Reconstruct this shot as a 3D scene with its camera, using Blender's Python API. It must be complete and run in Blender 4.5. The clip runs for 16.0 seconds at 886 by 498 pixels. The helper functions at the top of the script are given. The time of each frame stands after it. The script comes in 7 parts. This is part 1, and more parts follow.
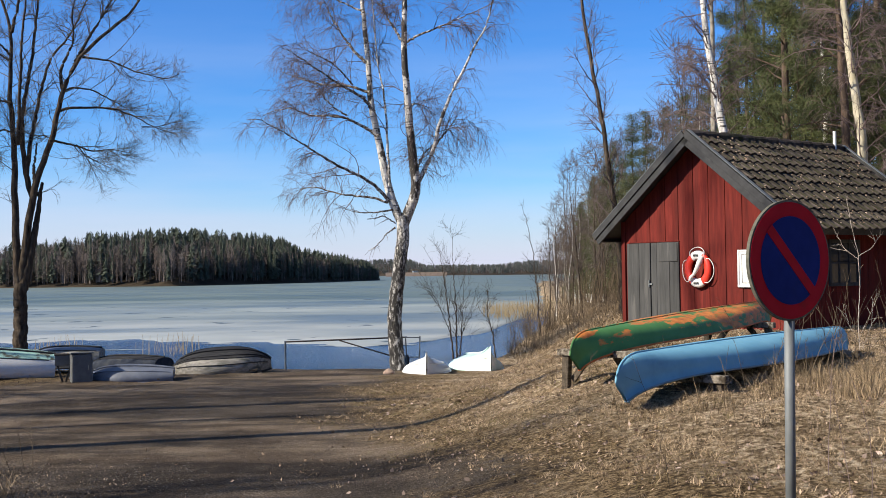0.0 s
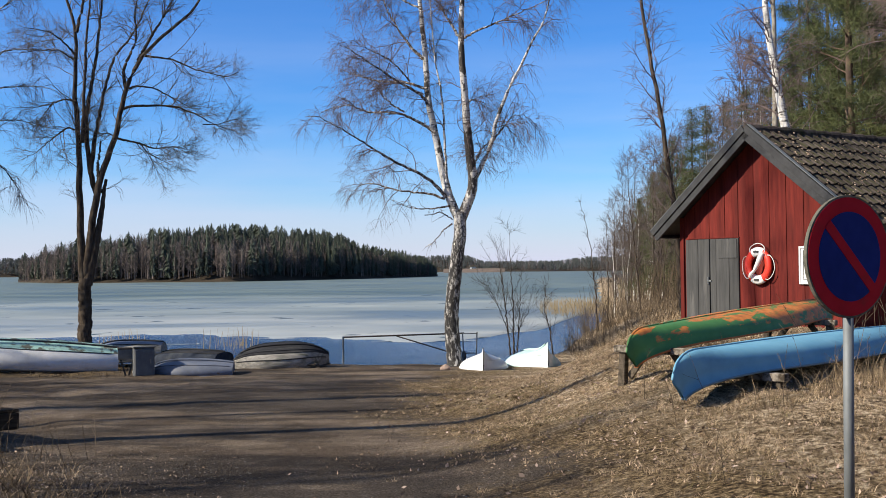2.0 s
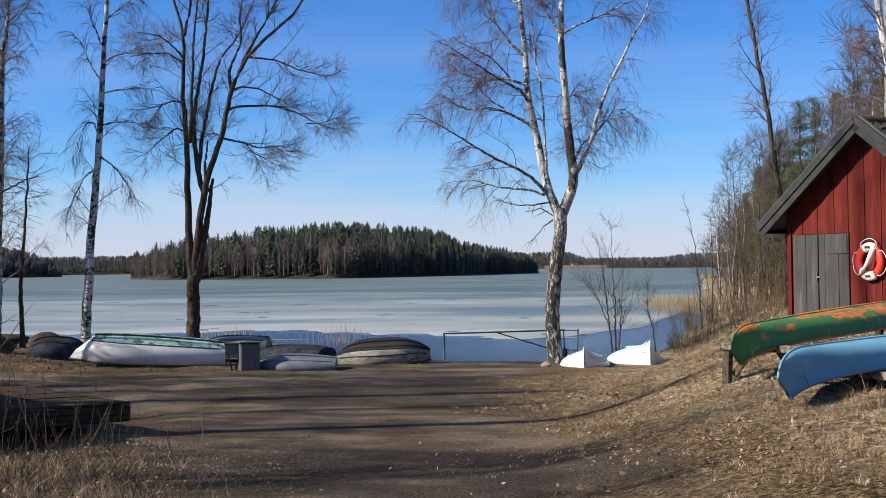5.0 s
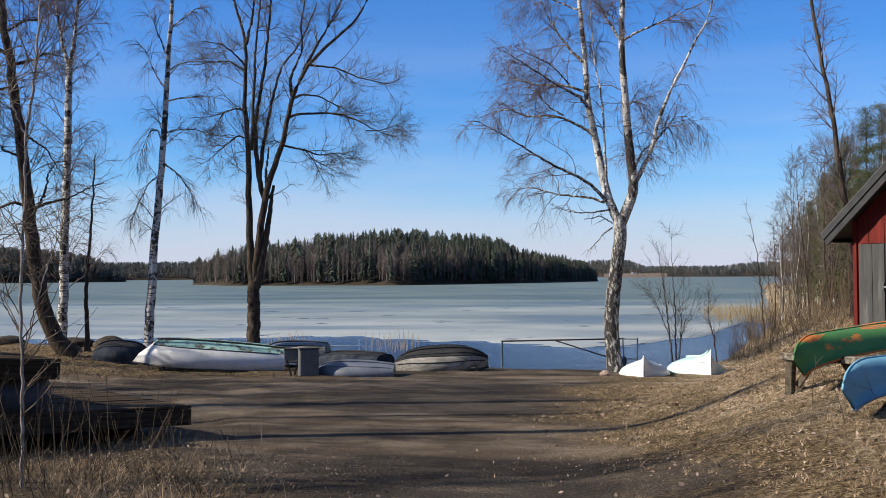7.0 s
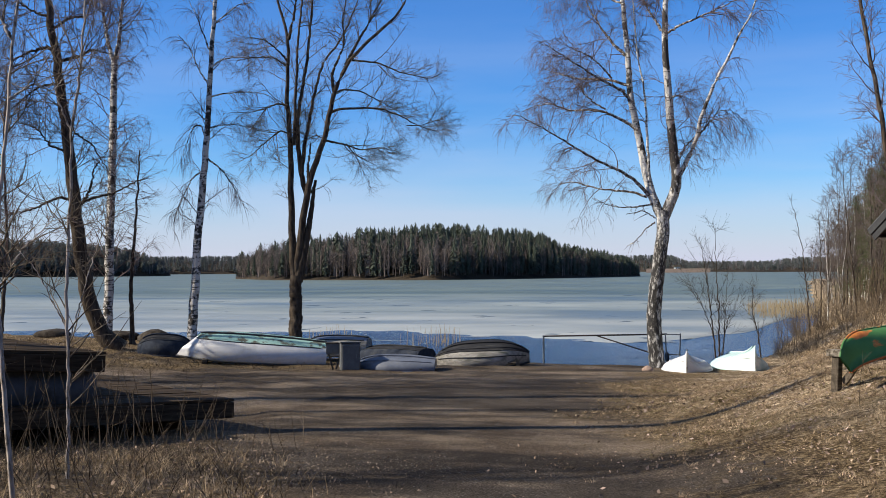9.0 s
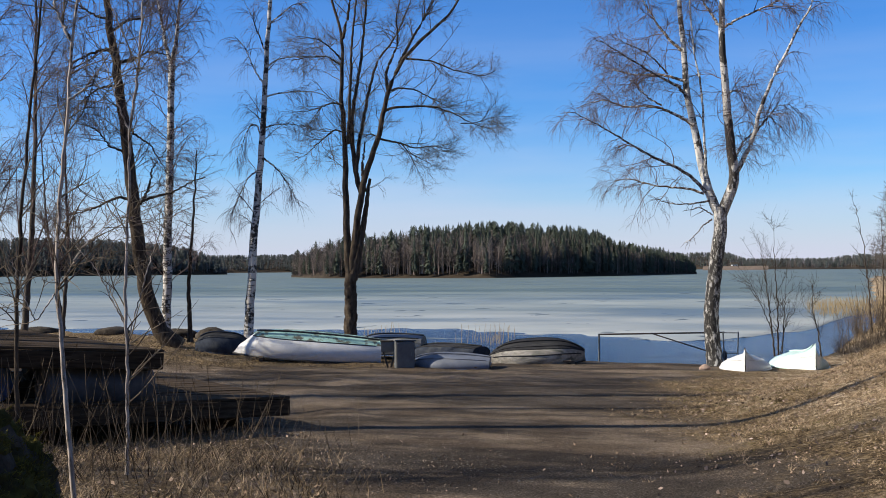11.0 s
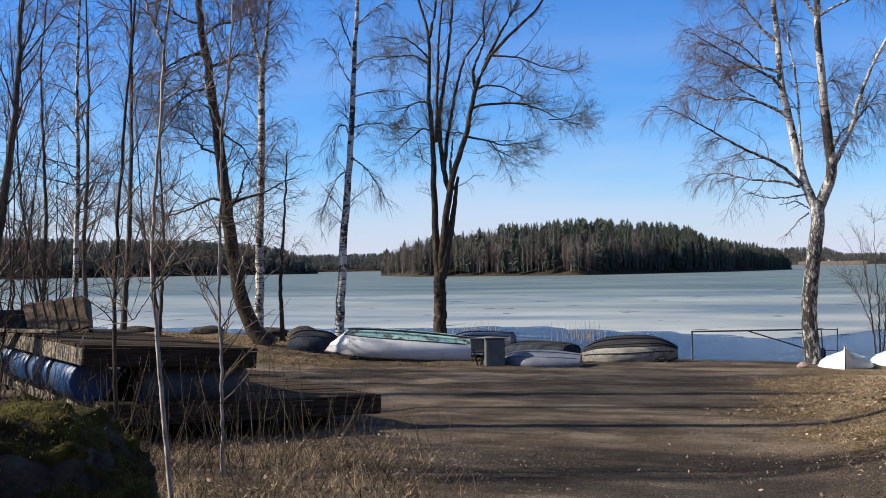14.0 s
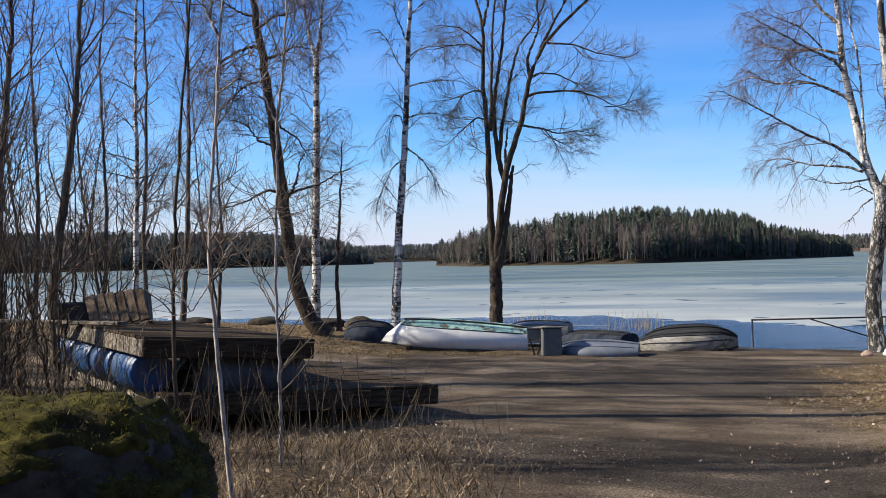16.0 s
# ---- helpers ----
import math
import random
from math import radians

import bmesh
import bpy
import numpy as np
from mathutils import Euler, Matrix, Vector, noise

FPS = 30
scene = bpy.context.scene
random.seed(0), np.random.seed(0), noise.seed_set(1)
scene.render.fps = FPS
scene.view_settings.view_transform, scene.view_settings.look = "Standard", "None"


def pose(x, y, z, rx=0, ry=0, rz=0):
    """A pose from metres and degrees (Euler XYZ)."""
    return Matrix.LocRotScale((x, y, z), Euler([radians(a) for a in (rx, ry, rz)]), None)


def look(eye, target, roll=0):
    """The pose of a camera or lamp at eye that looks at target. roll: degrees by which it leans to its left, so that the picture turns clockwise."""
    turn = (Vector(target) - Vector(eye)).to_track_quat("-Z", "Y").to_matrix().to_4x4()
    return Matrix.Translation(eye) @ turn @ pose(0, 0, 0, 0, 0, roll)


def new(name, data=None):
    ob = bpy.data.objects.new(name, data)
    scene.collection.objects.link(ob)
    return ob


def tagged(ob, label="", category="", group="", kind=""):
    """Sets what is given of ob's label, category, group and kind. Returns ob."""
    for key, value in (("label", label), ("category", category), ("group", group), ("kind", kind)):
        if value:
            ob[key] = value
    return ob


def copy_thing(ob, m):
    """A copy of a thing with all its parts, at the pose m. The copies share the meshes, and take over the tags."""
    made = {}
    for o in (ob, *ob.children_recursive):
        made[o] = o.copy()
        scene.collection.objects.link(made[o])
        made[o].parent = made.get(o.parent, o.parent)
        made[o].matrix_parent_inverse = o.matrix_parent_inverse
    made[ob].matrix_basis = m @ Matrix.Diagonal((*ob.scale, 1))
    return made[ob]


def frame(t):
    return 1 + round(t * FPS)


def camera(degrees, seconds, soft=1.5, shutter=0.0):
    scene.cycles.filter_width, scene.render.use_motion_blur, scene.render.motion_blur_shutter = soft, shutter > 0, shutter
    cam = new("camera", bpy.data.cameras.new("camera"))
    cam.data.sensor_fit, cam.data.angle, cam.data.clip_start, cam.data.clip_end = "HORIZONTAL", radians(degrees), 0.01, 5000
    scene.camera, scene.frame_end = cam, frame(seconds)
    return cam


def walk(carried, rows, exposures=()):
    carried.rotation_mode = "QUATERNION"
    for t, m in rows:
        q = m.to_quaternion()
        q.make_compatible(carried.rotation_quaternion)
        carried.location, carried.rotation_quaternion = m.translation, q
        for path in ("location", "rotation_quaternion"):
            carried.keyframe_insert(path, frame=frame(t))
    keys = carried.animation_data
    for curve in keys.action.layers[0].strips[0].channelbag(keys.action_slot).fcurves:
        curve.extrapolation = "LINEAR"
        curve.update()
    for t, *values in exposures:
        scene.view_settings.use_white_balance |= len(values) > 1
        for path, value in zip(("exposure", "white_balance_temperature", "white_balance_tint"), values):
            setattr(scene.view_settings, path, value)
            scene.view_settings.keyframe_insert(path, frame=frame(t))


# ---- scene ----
EYE = 2.65  # the eye over the water
cam = camera(44.0, 16.0, soft=0.88)
ROWS = [  # seconds, x, y, z, yaw, pitch, roll
    (0.0, 0.000, 0.000, 0.000, -0.00, 1.24, 0.80),
    (0.5, 0.006, -0.005, -0.001, 0.76, 1.40, 0.63),
    (1.0, 0.012, -0.009, -0.002, 1.61, 1.39, 0.73),
    (1.5, 0.017, -0.013, -0.002, 2.37, 1.23, 0.69),
    (2.0, 0.021, -0.016, -0.003, 3.02, 1.08, 0.68),
    (2.5, 0.026, -0.018, -0.004, 3.68, 1.08, 0.65),
    (3.0, 0.029, -0.020, -0.005, 4.48, 0.95, 0.40),
    (3.5, 0.032, -0.021, -0.005, 5.54, 0.74, 0.46),
    (4.0, 0.035, -0.021, -0.006, 6.44, 0.71, 0.48),
    (4.5, 0.037, -0.021, -0.007, 7.36, 0.82, 0.68),
    (7.0, 0.041, -0.011, -0.010, 11.35, 1.39, 0.42),
    (7.5, 0.040, -0.007, -0.010, 11.82, 1.25, 0.45),
    (8.0, 0.039, -0.002, -0.011, 12.30, 1.26, 0.27),
    (8.5, 0.038, 0.003, -0.011, 12.89, 1.27, 0.39),
    (9.0, 0.035, 0.009, -0.012, 13.50, 1.13, 0.31),
    (11.5, 0.017, 0.049, -0.014, 17.21, 1.13, 0.55),
    (12.0, 0.012, 0.058, -0.015, 18.11, 1.22, 0.68),
    (12.5, 0.007, 0.069, -0.015, 18.81, 1.20, 0.89),
    (13.0, 0.001, 0.080, -0.015, 19.59, 1.08, 1.12),
    (13.5, -0.006, 0.091, -0.016, 20.34, 0.98, 1.17),
    (14.0, -0.013, 0.104, -0.016, 20.95, 0.99, 0.90),
    (14.5, -0.020, 0.116, -0.016, 21.67, 0.92, 0.85),
    (15.0, -0.028, 0.130, -0.017, 22.47, 0.78, 1.28),
    (15.5, -0.036, 0.144, -0.017, 23.15, 0.64, 1.39),
    (16.0, -0.045, 0.159, -0.017, 23.84, 0.51, 1.36),
]
walk(cam, [(t, pose(x, y, EYE + z, 90 + pitch, roll, yaw)) for t, x, y, z, yaw, pitch, roll in ROWS], [(0.0, 0.61), (4.0, 0.52), (8.0, 0.47), (12.0, 0.50), (14.5, 0.63), (16.0, 0.72)])

# ---- world and sun ----
SUN_TO = Vector((-0.934, -0.357, 0.0)).normalized()
SUN_UP = radians(33)
world = bpy.data.worlds.new("sky")
scene.world = world
world.use_nodes = True
wn = world.node_tree.nodes
sky = wn.new("ShaderNodeTexSky")
sky.sky_type = "NISHITA"
sky.sun_disc = False
sky.sun_elevation = SUN_UP
sky.sun_rotation = math.atan2(SUN_TO.x, SUN_TO.y)
sky.air_density, sky.dust_density, sky.ozone_density = 1.0, 0.15, 3.5
wn["Background"].inputs["Strength"].default_value = 0.075
wl = world.node_tree.links


def sky_colour():
    """The clear sky, cool and a little deeper than noon, with thin veils of high cloud low down."""
    hs, tint = wn.new("ShaderNodeHueSaturation"), wn.new("ShaderNodeMix")
    hs.inputs["Saturation"].default_value = 1.25
    wl.new(sky.outputs["Color"], hs.inputs["Color"])
    tint.data_type, tint.blend_type = "RGBA", "MULTIPLY"
    tint.inputs[0].default_value = 1.0
    wl.new(hs.outputs["Color"], tint.inputs[6])
    tint.inputs[7].default_value = (0.74, 1.05, 1.50, 1)
    plain, over, sky_mix, tz = wn.new("ShaderNodeHueSaturation"), wn.new("ShaderNodeMapRange"), wn.new("ShaderNodeMix"), wn.new("ShaderNodeSeparateXYZ")
    plain.inputs["Saturation"].default_value, plain.inputs["Value"].default_value = 0.75, 1.15
    wl.new(sky.outputs["Color"], plain.inputs["Color"])
    over.interpolation_type = "SMOOTHSTEP"
    over.inputs["From Min"].default_value, over.inputs["From Max"].default_value = 0.34, 0.75
    sky_mix.data_type = "RGBA"
    tc, mp, nz, sep = wn.new("ShaderNodeTexCoord"), wn.new("ShaderNodeMapping"), wn.new("ShaderNodeTexNoise"), wn.new("ShaderNodeSeparateXYZ")
    wl.new(tc.outputs["Generated"], tz.inputs[0])
    wl.new(tz.outputs["Z"], over.inputs["Value"])
    wl.new(over.outputs["Result"], sky_mix.inputs[0])
    wl.new(tint.outputs[2], sky_mix.inputs[6])
    wl.new(plain.outputs["Color"], sky_mix.inputs[7])
    wl.new(tc.outputs["Generated"], mp.inputs["Vector"])
    mp.inputs["Scale"].default_value, mp.inputs["Rotation"].default_value = (1.2, 1.2, 9.0), (0.0, 0.12, 0.0)
    wl.new(mp.outputs["Vector"], nz.inputs["Vector"])
    nz.inputs["Scale"].default_value, nz.inputs["Detail"].default_value, nz.inputs["Roughness"].default_value = 1.6, 7.0, 0.55
    wl.new(tc.outputs["Generated"], sep.inputs[0])
    veil, low, mul, mix = wn.new("ShaderNodeMapRange"), wn.new("ShaderNodeMapRange"), wn.new("ShaderNodeMath"), wn.new("ShaderNodeMix")
    wl.new(nz.outputs["Fac"], veil.inputs["Value"])
    veil.inputs["From Min"].default_value, veil.inputs["From Max"].default_value = 0.42, 0.75
    veil.inputs["To Max"].default_value = 0.55
    wl.new(sep.outputs["Z"], low.inputs["Value"])
    low.inputs["From Min"].default_value, low.inputs["From Max"].default_value = 0.26, 0.02
    low.inputs["To Max"].default_value = 1.0
    mul.operation = "MULTIPLY"
    wl.new(veil.outputs["Result"], mul.inputs[0])
    wl.new(low.outputs["Result"], mul.inputs[1])
    mix.data_type = "RGBA"
    wl.new(mul.outputs[0], mix.inputs[0])
    wl.new(sky_mix.outputs[2], mix.inputs[6])
    mix.inputs[7].default_value = (5.9, 6.5, 8.3, 1)
    haze, soft, last = wn.new("ShaderNodeMapRange"), wn.new("ShaderNodeMath"), wn.new("ShaderNodeMix")
    wl.new(sep.outputs["Z"], haze.inputs["Value"])
    haze.inputs["From Min"].default_value, haze.inputs["From Max"].default_value = 0.085, 0.0
    soft.operation = "POWER"
    wl.new(haze.outputs["Result"], soft.inputs[0])
    soft.inputs[1].default_value = 1.15
    last.data_type = "RGBA"
    wl.new(soft.outputs[0], last.inputs[0])
    wl.new(mix.outputs[2], last.inputs[6])
    last.inputs[7].default_value = (6.3, 6.4, 8.0, 1)
    wl.new(last.outputs[2], wn["Background"].inputs["Color"])


sky_colour()
sun = new("sun", bpy.data.lights.new("sun", "SUN"))
sun.data.energy, sun.data.angle, sun.data.color = 5.0, radians(0.6), (1.0, 0.90, 0.75)
sun.matrix_world = look((0, 0, 0), -Vector((SUN_TO.x * math.cos(SUN_UP), SUN_TO.y * math.cos(SUN_UP), math.sin(SUN_UP))))

# ---- materials ----
def node_mat(name, rough=0.8, metal=0.0):
    m = bpy.data.materials.new(name)
    m.use_nodes = True
    n, l = m.node_tree.nodes, m.node_tree.links
    b = n["Principled BSDF"]
    b.inputs["Roughness"].default_value, b.inputs["Metallic"].default_value = rough, metal
    if rough >= 0.8:
        b.inputs["Specular IOR Level"].default_value = 0.12
    return m, n, l, b


def coords(n, l, scale=(1, 1, 1), kind="Object"):
    tc, mp = n.new("ShaderNodeTexCoord"), n.new("ShaderNodeMapping")
    mp.inputs["Scale"].default_value = scale
    l.new(tc.outputs[kind], mp.inputs["Vector"])
    return mp.outputs["Vector"]


def grain(n, l, vec, scale, detail=6.0, rough=0.6, warp=0.0):
    t = n.new("ShaderNodeTexNoise")
    t.inputs["Scale"].default_value, t.inputs["Detail"].default_value = scale, detail
    t.inputs["Roughness"].default_value, t.inputs["Distortion"].default_value = rough, warp
    l.new(vec, t.inputs["Vector"])
    return t.outputs["Fac"]


def ramp(n, l, fac, stops):
    r = n.new("ShaderNodeValToRGB")
    e = r.color_ramp.elements
    while len(e) < len(stops):
        e.new(0.5)
    for el, (p, c) in zip(e, stops):
        el.position, el.color = p, (*c, 1.0)
    l.new(fac, r.inputs["Fac"])
    return r.outputs["Color"]


def blend(n, l, fac, a, b, how="MIX"):
    m = n.new("ShaderNodeMix")
    m.data_type, m.blend_type = "RGBA", how
    for sock, v in ((m.inputs[0], fac), (m.inputs[6], a), (m.inputs[7], b)):
        if isinstance(v, bpy.types.NodeSocket):
            l.new(v, sock)
        elif isinstance(v, (int, float)):
            sock.default_value = v
        else:
            sock.default_value = (*v, 1.0)
    return m.outputs[2]


def ramp1(n, l, fac, lo, hi):
    r = n.new("ShaderNodeMapRange")
    r.inputs["From Min"].default_value, r.inputs["From Max"].default_value = lo, hi
    l.new(fac, r.inputs["Value"])
    return r.outputs["Result"]


def relief(n, l, b, fac, strength, dist=0.02):
    u = n.new("ShaderNodeBump")
    u.inputs["Strength"].default_value, u.inputs["Distance"].default_value = strength, dist
    l.new(fac, u.inputs["Height"])
    l.new(u.outputs["Normal"], b.inputs["Normal"])


def surf(name, dark, light, scale=8.0, rough=0.8, stretch=(1, 1, 1), wear=None, wear_scale=1.2, wear_at=(0.52, 0.62), bump=0.3, dist=0.01, metal=0.0, vary=0.0, island=0.0):
    """Two tones of grain, and patches of wear in a third tone."""
    m, n, l, b = node_mat(name, rough, metal)
    v = coords(n, l, stretch)
    g = grain(n, l, v, scale)
    c = ramp(n, l, g, [(0.3, dark), (0.7, light)])
    if wear:
        w = grain(n, l, v, wear_scale, 8.0, 0.65)
        c = blend(n, l, ramp1(n, l, w, *wear_at), c, wear)
    if island:
        ge, hv = n.new("ShaderNodeNewGeometry"), n.new("ShaderNodeHueSaturation")
        mv = n.new("ShaderNodeMapRange")
        mv.inputs["To Min"].default_value, mv.inputs["To Max"].default_value = 1 - island, 1 + island
        l.new(ge.outputs["Random Per Island"], mv.inputs["Value"])
        l.new(mv.outputs["Result"], hv.inputs["Value"])
        l.new(c, hv.inputs["Color"])
        c = hv.outputs["Color"]
    if vary:
        oi, hs = n.new("ShaderNodeObjectInfo"), n.new("ShaderNodeHueSaturation")
        l.new(ramp1(n, l, oi.outputs["Random"], -0.5 / vary + 0.5, 0.5 / vary + 0.5), hs.inputs["Value"])
        mr = hs.inputs["Value"].links[0].from_node
        mr.inputs["From Min"].default_value, mr.inputs["From Max"].default_value = 0, 1
        mr.inputs["To Min"].default_value, mr.inputs["To Max"].default_value = 1 - vary, 1 + vary
        l.new(c, hs.inputs["Color"])
        c = hs.outputs["Color"]
    l.new(c, b.inputs["Base Color"])
    relief(n, l, b, g, bump, dist)
    return m


def birch_bark(name, rugged, dark=0.56, white=(0.78, 0.75, 0.69)):
    m, n, l, b = node_mat(name, 0.75)
    v = coords(n, l)
    marks = grain(n, l, coords(n, l, (4, 4, 30)), 1.0, 3.0, 0.5)
    c = blend(n, l, ramp1(n, l, marks, 0.58, 0.63), white, (0.09, 0.08, 0.07))
    soil = grain(n, l, coords(n, l, (3, 3, 2)), 1.0, 5.0, 0.6)
    c = blend(n, l, ramp1(n, l, soil, 0.45, 0.75), c, blend(n, l, 1.0, c, (0.62, 0.60, 0.57), "MULTIPLY"))
    patch = grain(n, l, coords(n, l, (4.2, 4.2, 2.2) if rugged else (5.0, 5.0, 5.5)), 1.0, 5.0, 0.65)
    c = blend(n, l, ramp1(n, l, patch, dark, dark + 0.04), c, (0.045, 0.038, 0.032))
    sep = n.new("ShaderNodeSeparateXYZ")
    l.new(v, sep.inputs[0])
    rug = grain(n, l, coords(n, l, (15, 15, 5.5)), 1.0, 5.0, 0.68)
    low = n.new("ShaderNodeMath")
    low.operation = "MULTIPLY_ADD"
    l.new(rug, low.inputs[0])
    low.inputs[1].default_value = -7.8
    l.new(sep.outputs["Z"], low.inputs[2])
    old = ramp(n, l, rug, [(0.46, (0.016, 0.014, 0.012)), (0.525, (0.075, 0.069, 0.062)), (0.60, (0.46, 0.445, 0.42))])
    if rugged:
        c = blend(n, l, ramp1(n, l, low.outputs[0], -0.6, 0.4), old, c)
    l.new(c, b.inputs["Base Color"])
    relief(n, l, b, rug, 1.0, 0.05)
    return m


BIRCH, BIRCH_OLD = birch_bark("birch_bark", False, 0.505, (0.72, 0.69, 0.64)), birch_bark("rugged_birch_bark", True, 0.54)
BIRCH_BRIGHT, BIRCH_DARK = birch_bark("bright_birch_bark", False, 0.60), birch_bark("patchy_birch_bark", True, 0.435, (0.66, 0.63, 0.58))
LIMB_BARK = surf("brown_limb_bark", (0.04, 0.027, 0.02), (0.15, 0.105, 0.08), 1.0, 0.85, (12, 12, 12), (0.55, 0.52, 0.47), 1.1, (0.48, 0.60), 0.2)
BARK = surf("grey_bark", (0.022, 0.016, 0.012), (0.125, 0.098, 0.072), 1.0, 0.9, (16, 16, 4), (0.15, 0.14, 0.10), 0.25, (0.58, 0.72), 0.9, 0.03)
BARK_MID = surf("brown_grey_bark", (0.036, 0.029, 0.024), (0.15, 0.128, 0.105), 1.0, 0.9, (16, 16, 4), (0.26, 0.245, 0.20), 0.25, (0.58, 0.72), 0.8, 0.02)
BARK_PALE = surf("pale_bark", (0.16, 0.14, 0.11), (0.42, 0.39, 0.33), 1.0, 0.85, (14, 14, 5), (0.12, 0.10, 0.08), 0.4, (0.58, 0.7), 0.4)
YELLOW_BARK = surf("smooth_yellowish_bark", (0.38, 0.33, 0.22), (0.62, 0.56, 0.42), 1.0, 0.8, (9, 9, 3), (0.25, 0.21, 0.15), 0.6, (0.6, 0.72), 0.3)
PINE_BARK = surf("pine_bark", (0.05, 0.036, 0.027), (0.17, 0.12, 0.085), 1.0, 0.9, (12, 12, 4), (0.07, 0.05, 0.04), 0.3, (0.5, 0.62), 0.8, 0.03)
SAPLING_BARK = surf("sapling_bark", (0.24, 0.20, 0.17), (0.58, 0.51, 0.44), 1.0, 0.8, (20, 20, 7), (0.05, 0.04, 0.03), 1.2, (0.52, 0.66), 0.2)
DARK_STONE = surf("dark_lichened_granite", (0.016, 0.013, 0.010), (0.085, 0.071, 0.057), 7.0, 0.95, (1, 1, 1), (0.085, 0.08, 0.068), 3.0, (0.6, 0.68), 1.0, 0.03)
TWIG = surf("twig_bark", (0.084, 0.062, 0.060), (0.225, 0.168, 0.158), 6.0, 0.8, bump=0.0)
TWIG_GREY = surf("grey_twig_bark", (0.085, 0.068, 0.052), (0.23, 0.185, 0.14), 6.0, 0.85, bump=0.0)
NEEDLES = surf("pine_needles", (0.028, 0.039, 0.011), (0.105, 0.122, 0.031), 1.3, 0.75, bump=0.0)
RED_WOOD = surf("red_painted_board", (0.085, 0.014, 0.012), (0.172, 0.027, 0.020), 1.0, 0.85, (16, 16, 1.6), (0.085, 0.017, 0.014), 0.3, (0.50, 0.68), 0.25, 0.006, vary=0.16)
GREY_WOOD = surf("grey_painted_board", (0.046, 0.047, 0.047), (0.085, 0.085, 0.083), 1.0, 0.8, (14, 14, 1.5), (0.13, 0.127, 0.12), 0.4, (0.58, 0.72), 0.25, 0.006, vary=0.12)
TAR_WOOD = surf("dark_painted_board", (0.012, 0.0125, 0.0135), (0.035, 0.036, 0.038), 7.0, 0.7, (1, 1, 1), (0.075, 0.074, 0.07), 1.2, (0.58, 0.7), 0.3, 0.006)
OLD_WOOD = surf("weathered_wood", (0.045, 0.036, 0.027), (0.155, 0.128, 0.098), 2.5, 0.9, (1.5, 14, 14), (0.06, 0.05, 0.038), 0.8, (0.5, 0.65), 0.5, 0.01, vary=0.2)
BLEACHED_LIT_WOOD = surf("bleached_sunlit_splintered_wood", (0.07, 0.058, 0.046), (0.36, 0.32, 0.265), 2.2, 0.95, (1.5, 9, 9), (0.05, 0.04, 0.03), 1.6, (0.50, 0.60), 0.8, 0.015, vary=0.2)
# Brown boards darkened further: the stacked jetties' shade is in the colour.
JETTY_WOOD = surf("dark_shaded_jetty_board", (0.024, 0.016, 0.010), (0.085, 0.060, 0.038), 2.5, 0.95, (1.5, 14, 14), (0.12, 0.097, 0.072), 0.7, (0.56, 0.70), 0.6, 0.012, vary=0.3)
TILE = surf("mossy_roof_tile", (0.024, 0.020, 0.017), (0.105, 0.086, 0.074), 9.0, 0.95, (1, 1, 1), (0.04, 0.042, 0.018), 2.2, (0.5, 0.62), 0.6, 0.01, vary=0.3)
STEEL = surf("galvanised_steel", (0.13, 0.145, 0.15), (0.20, 0.215, 0.22), 14.0, 0.65, (1, 1, 0.5), (0.24, 0.22, 0.19), 1.6, (0.6, 0.75), 0.1, 0.004, metal=0.25)
DARK_IRON = surf("rusty_iron", (0.04, 0.03, 0.025), (0.13, 0.085, 0.06), 14.0, 0.75, bump=0.3)
SIGN_RED = surf("red_sign_sheet", (0.36, 0.010, 0.02), (0.46, 0.013, 0.027), 9.0, 0.85, wear=(0.09, 0.035, 0.028), wear_scale=3.0, wear_at=(0.58, 0.75), bump=0.05)
SIGN_BLUE = surf("blue_sign_sheet", (0.008, 0.020, 0.13), (0.012, 0.028, 0.175), 9.0, 0.85, wear=(0.012, 0.02, 0.09), wear_scale=3.0, wear_at=(0.6, 0.8), bump=0.05)
BUOY_RED = surf("red_buoy_shell", (0.62, 0.035, 0.018), (0.78, 0.05, 0.026), 9.0, 0.45, wear=(0.5, 0.1, 0.06), wear_scale=4.0, wear_at=(0.6, 0.75), bump=0.05)
BUOY_WHITE = surf("white_plastic_band", (0.62, 0.62, 0.6), (0.82, 0.82, 0.80), 9.0, 0.5, wear=(0.45, 0.44, 0.4), wear_scale=4.0, wear_at=(0.58, 0.75), bump=0.05)
BLACK = surf("black_print", (0.02, 0.02, 0.02), (0.05, 0.05, 0.05), 9.0, 0.6, bump=0.0)
BLUE_HULL = surf("faded_blue_canoe", (0.125, 0.335, 0.48), (0.185, 0.42, 0.56), 4.0, 0.65, (1, 1, 1), (0.10, 0.265, 0.40), 1.1, (0.52, 0.66), 0.08, 0.004)


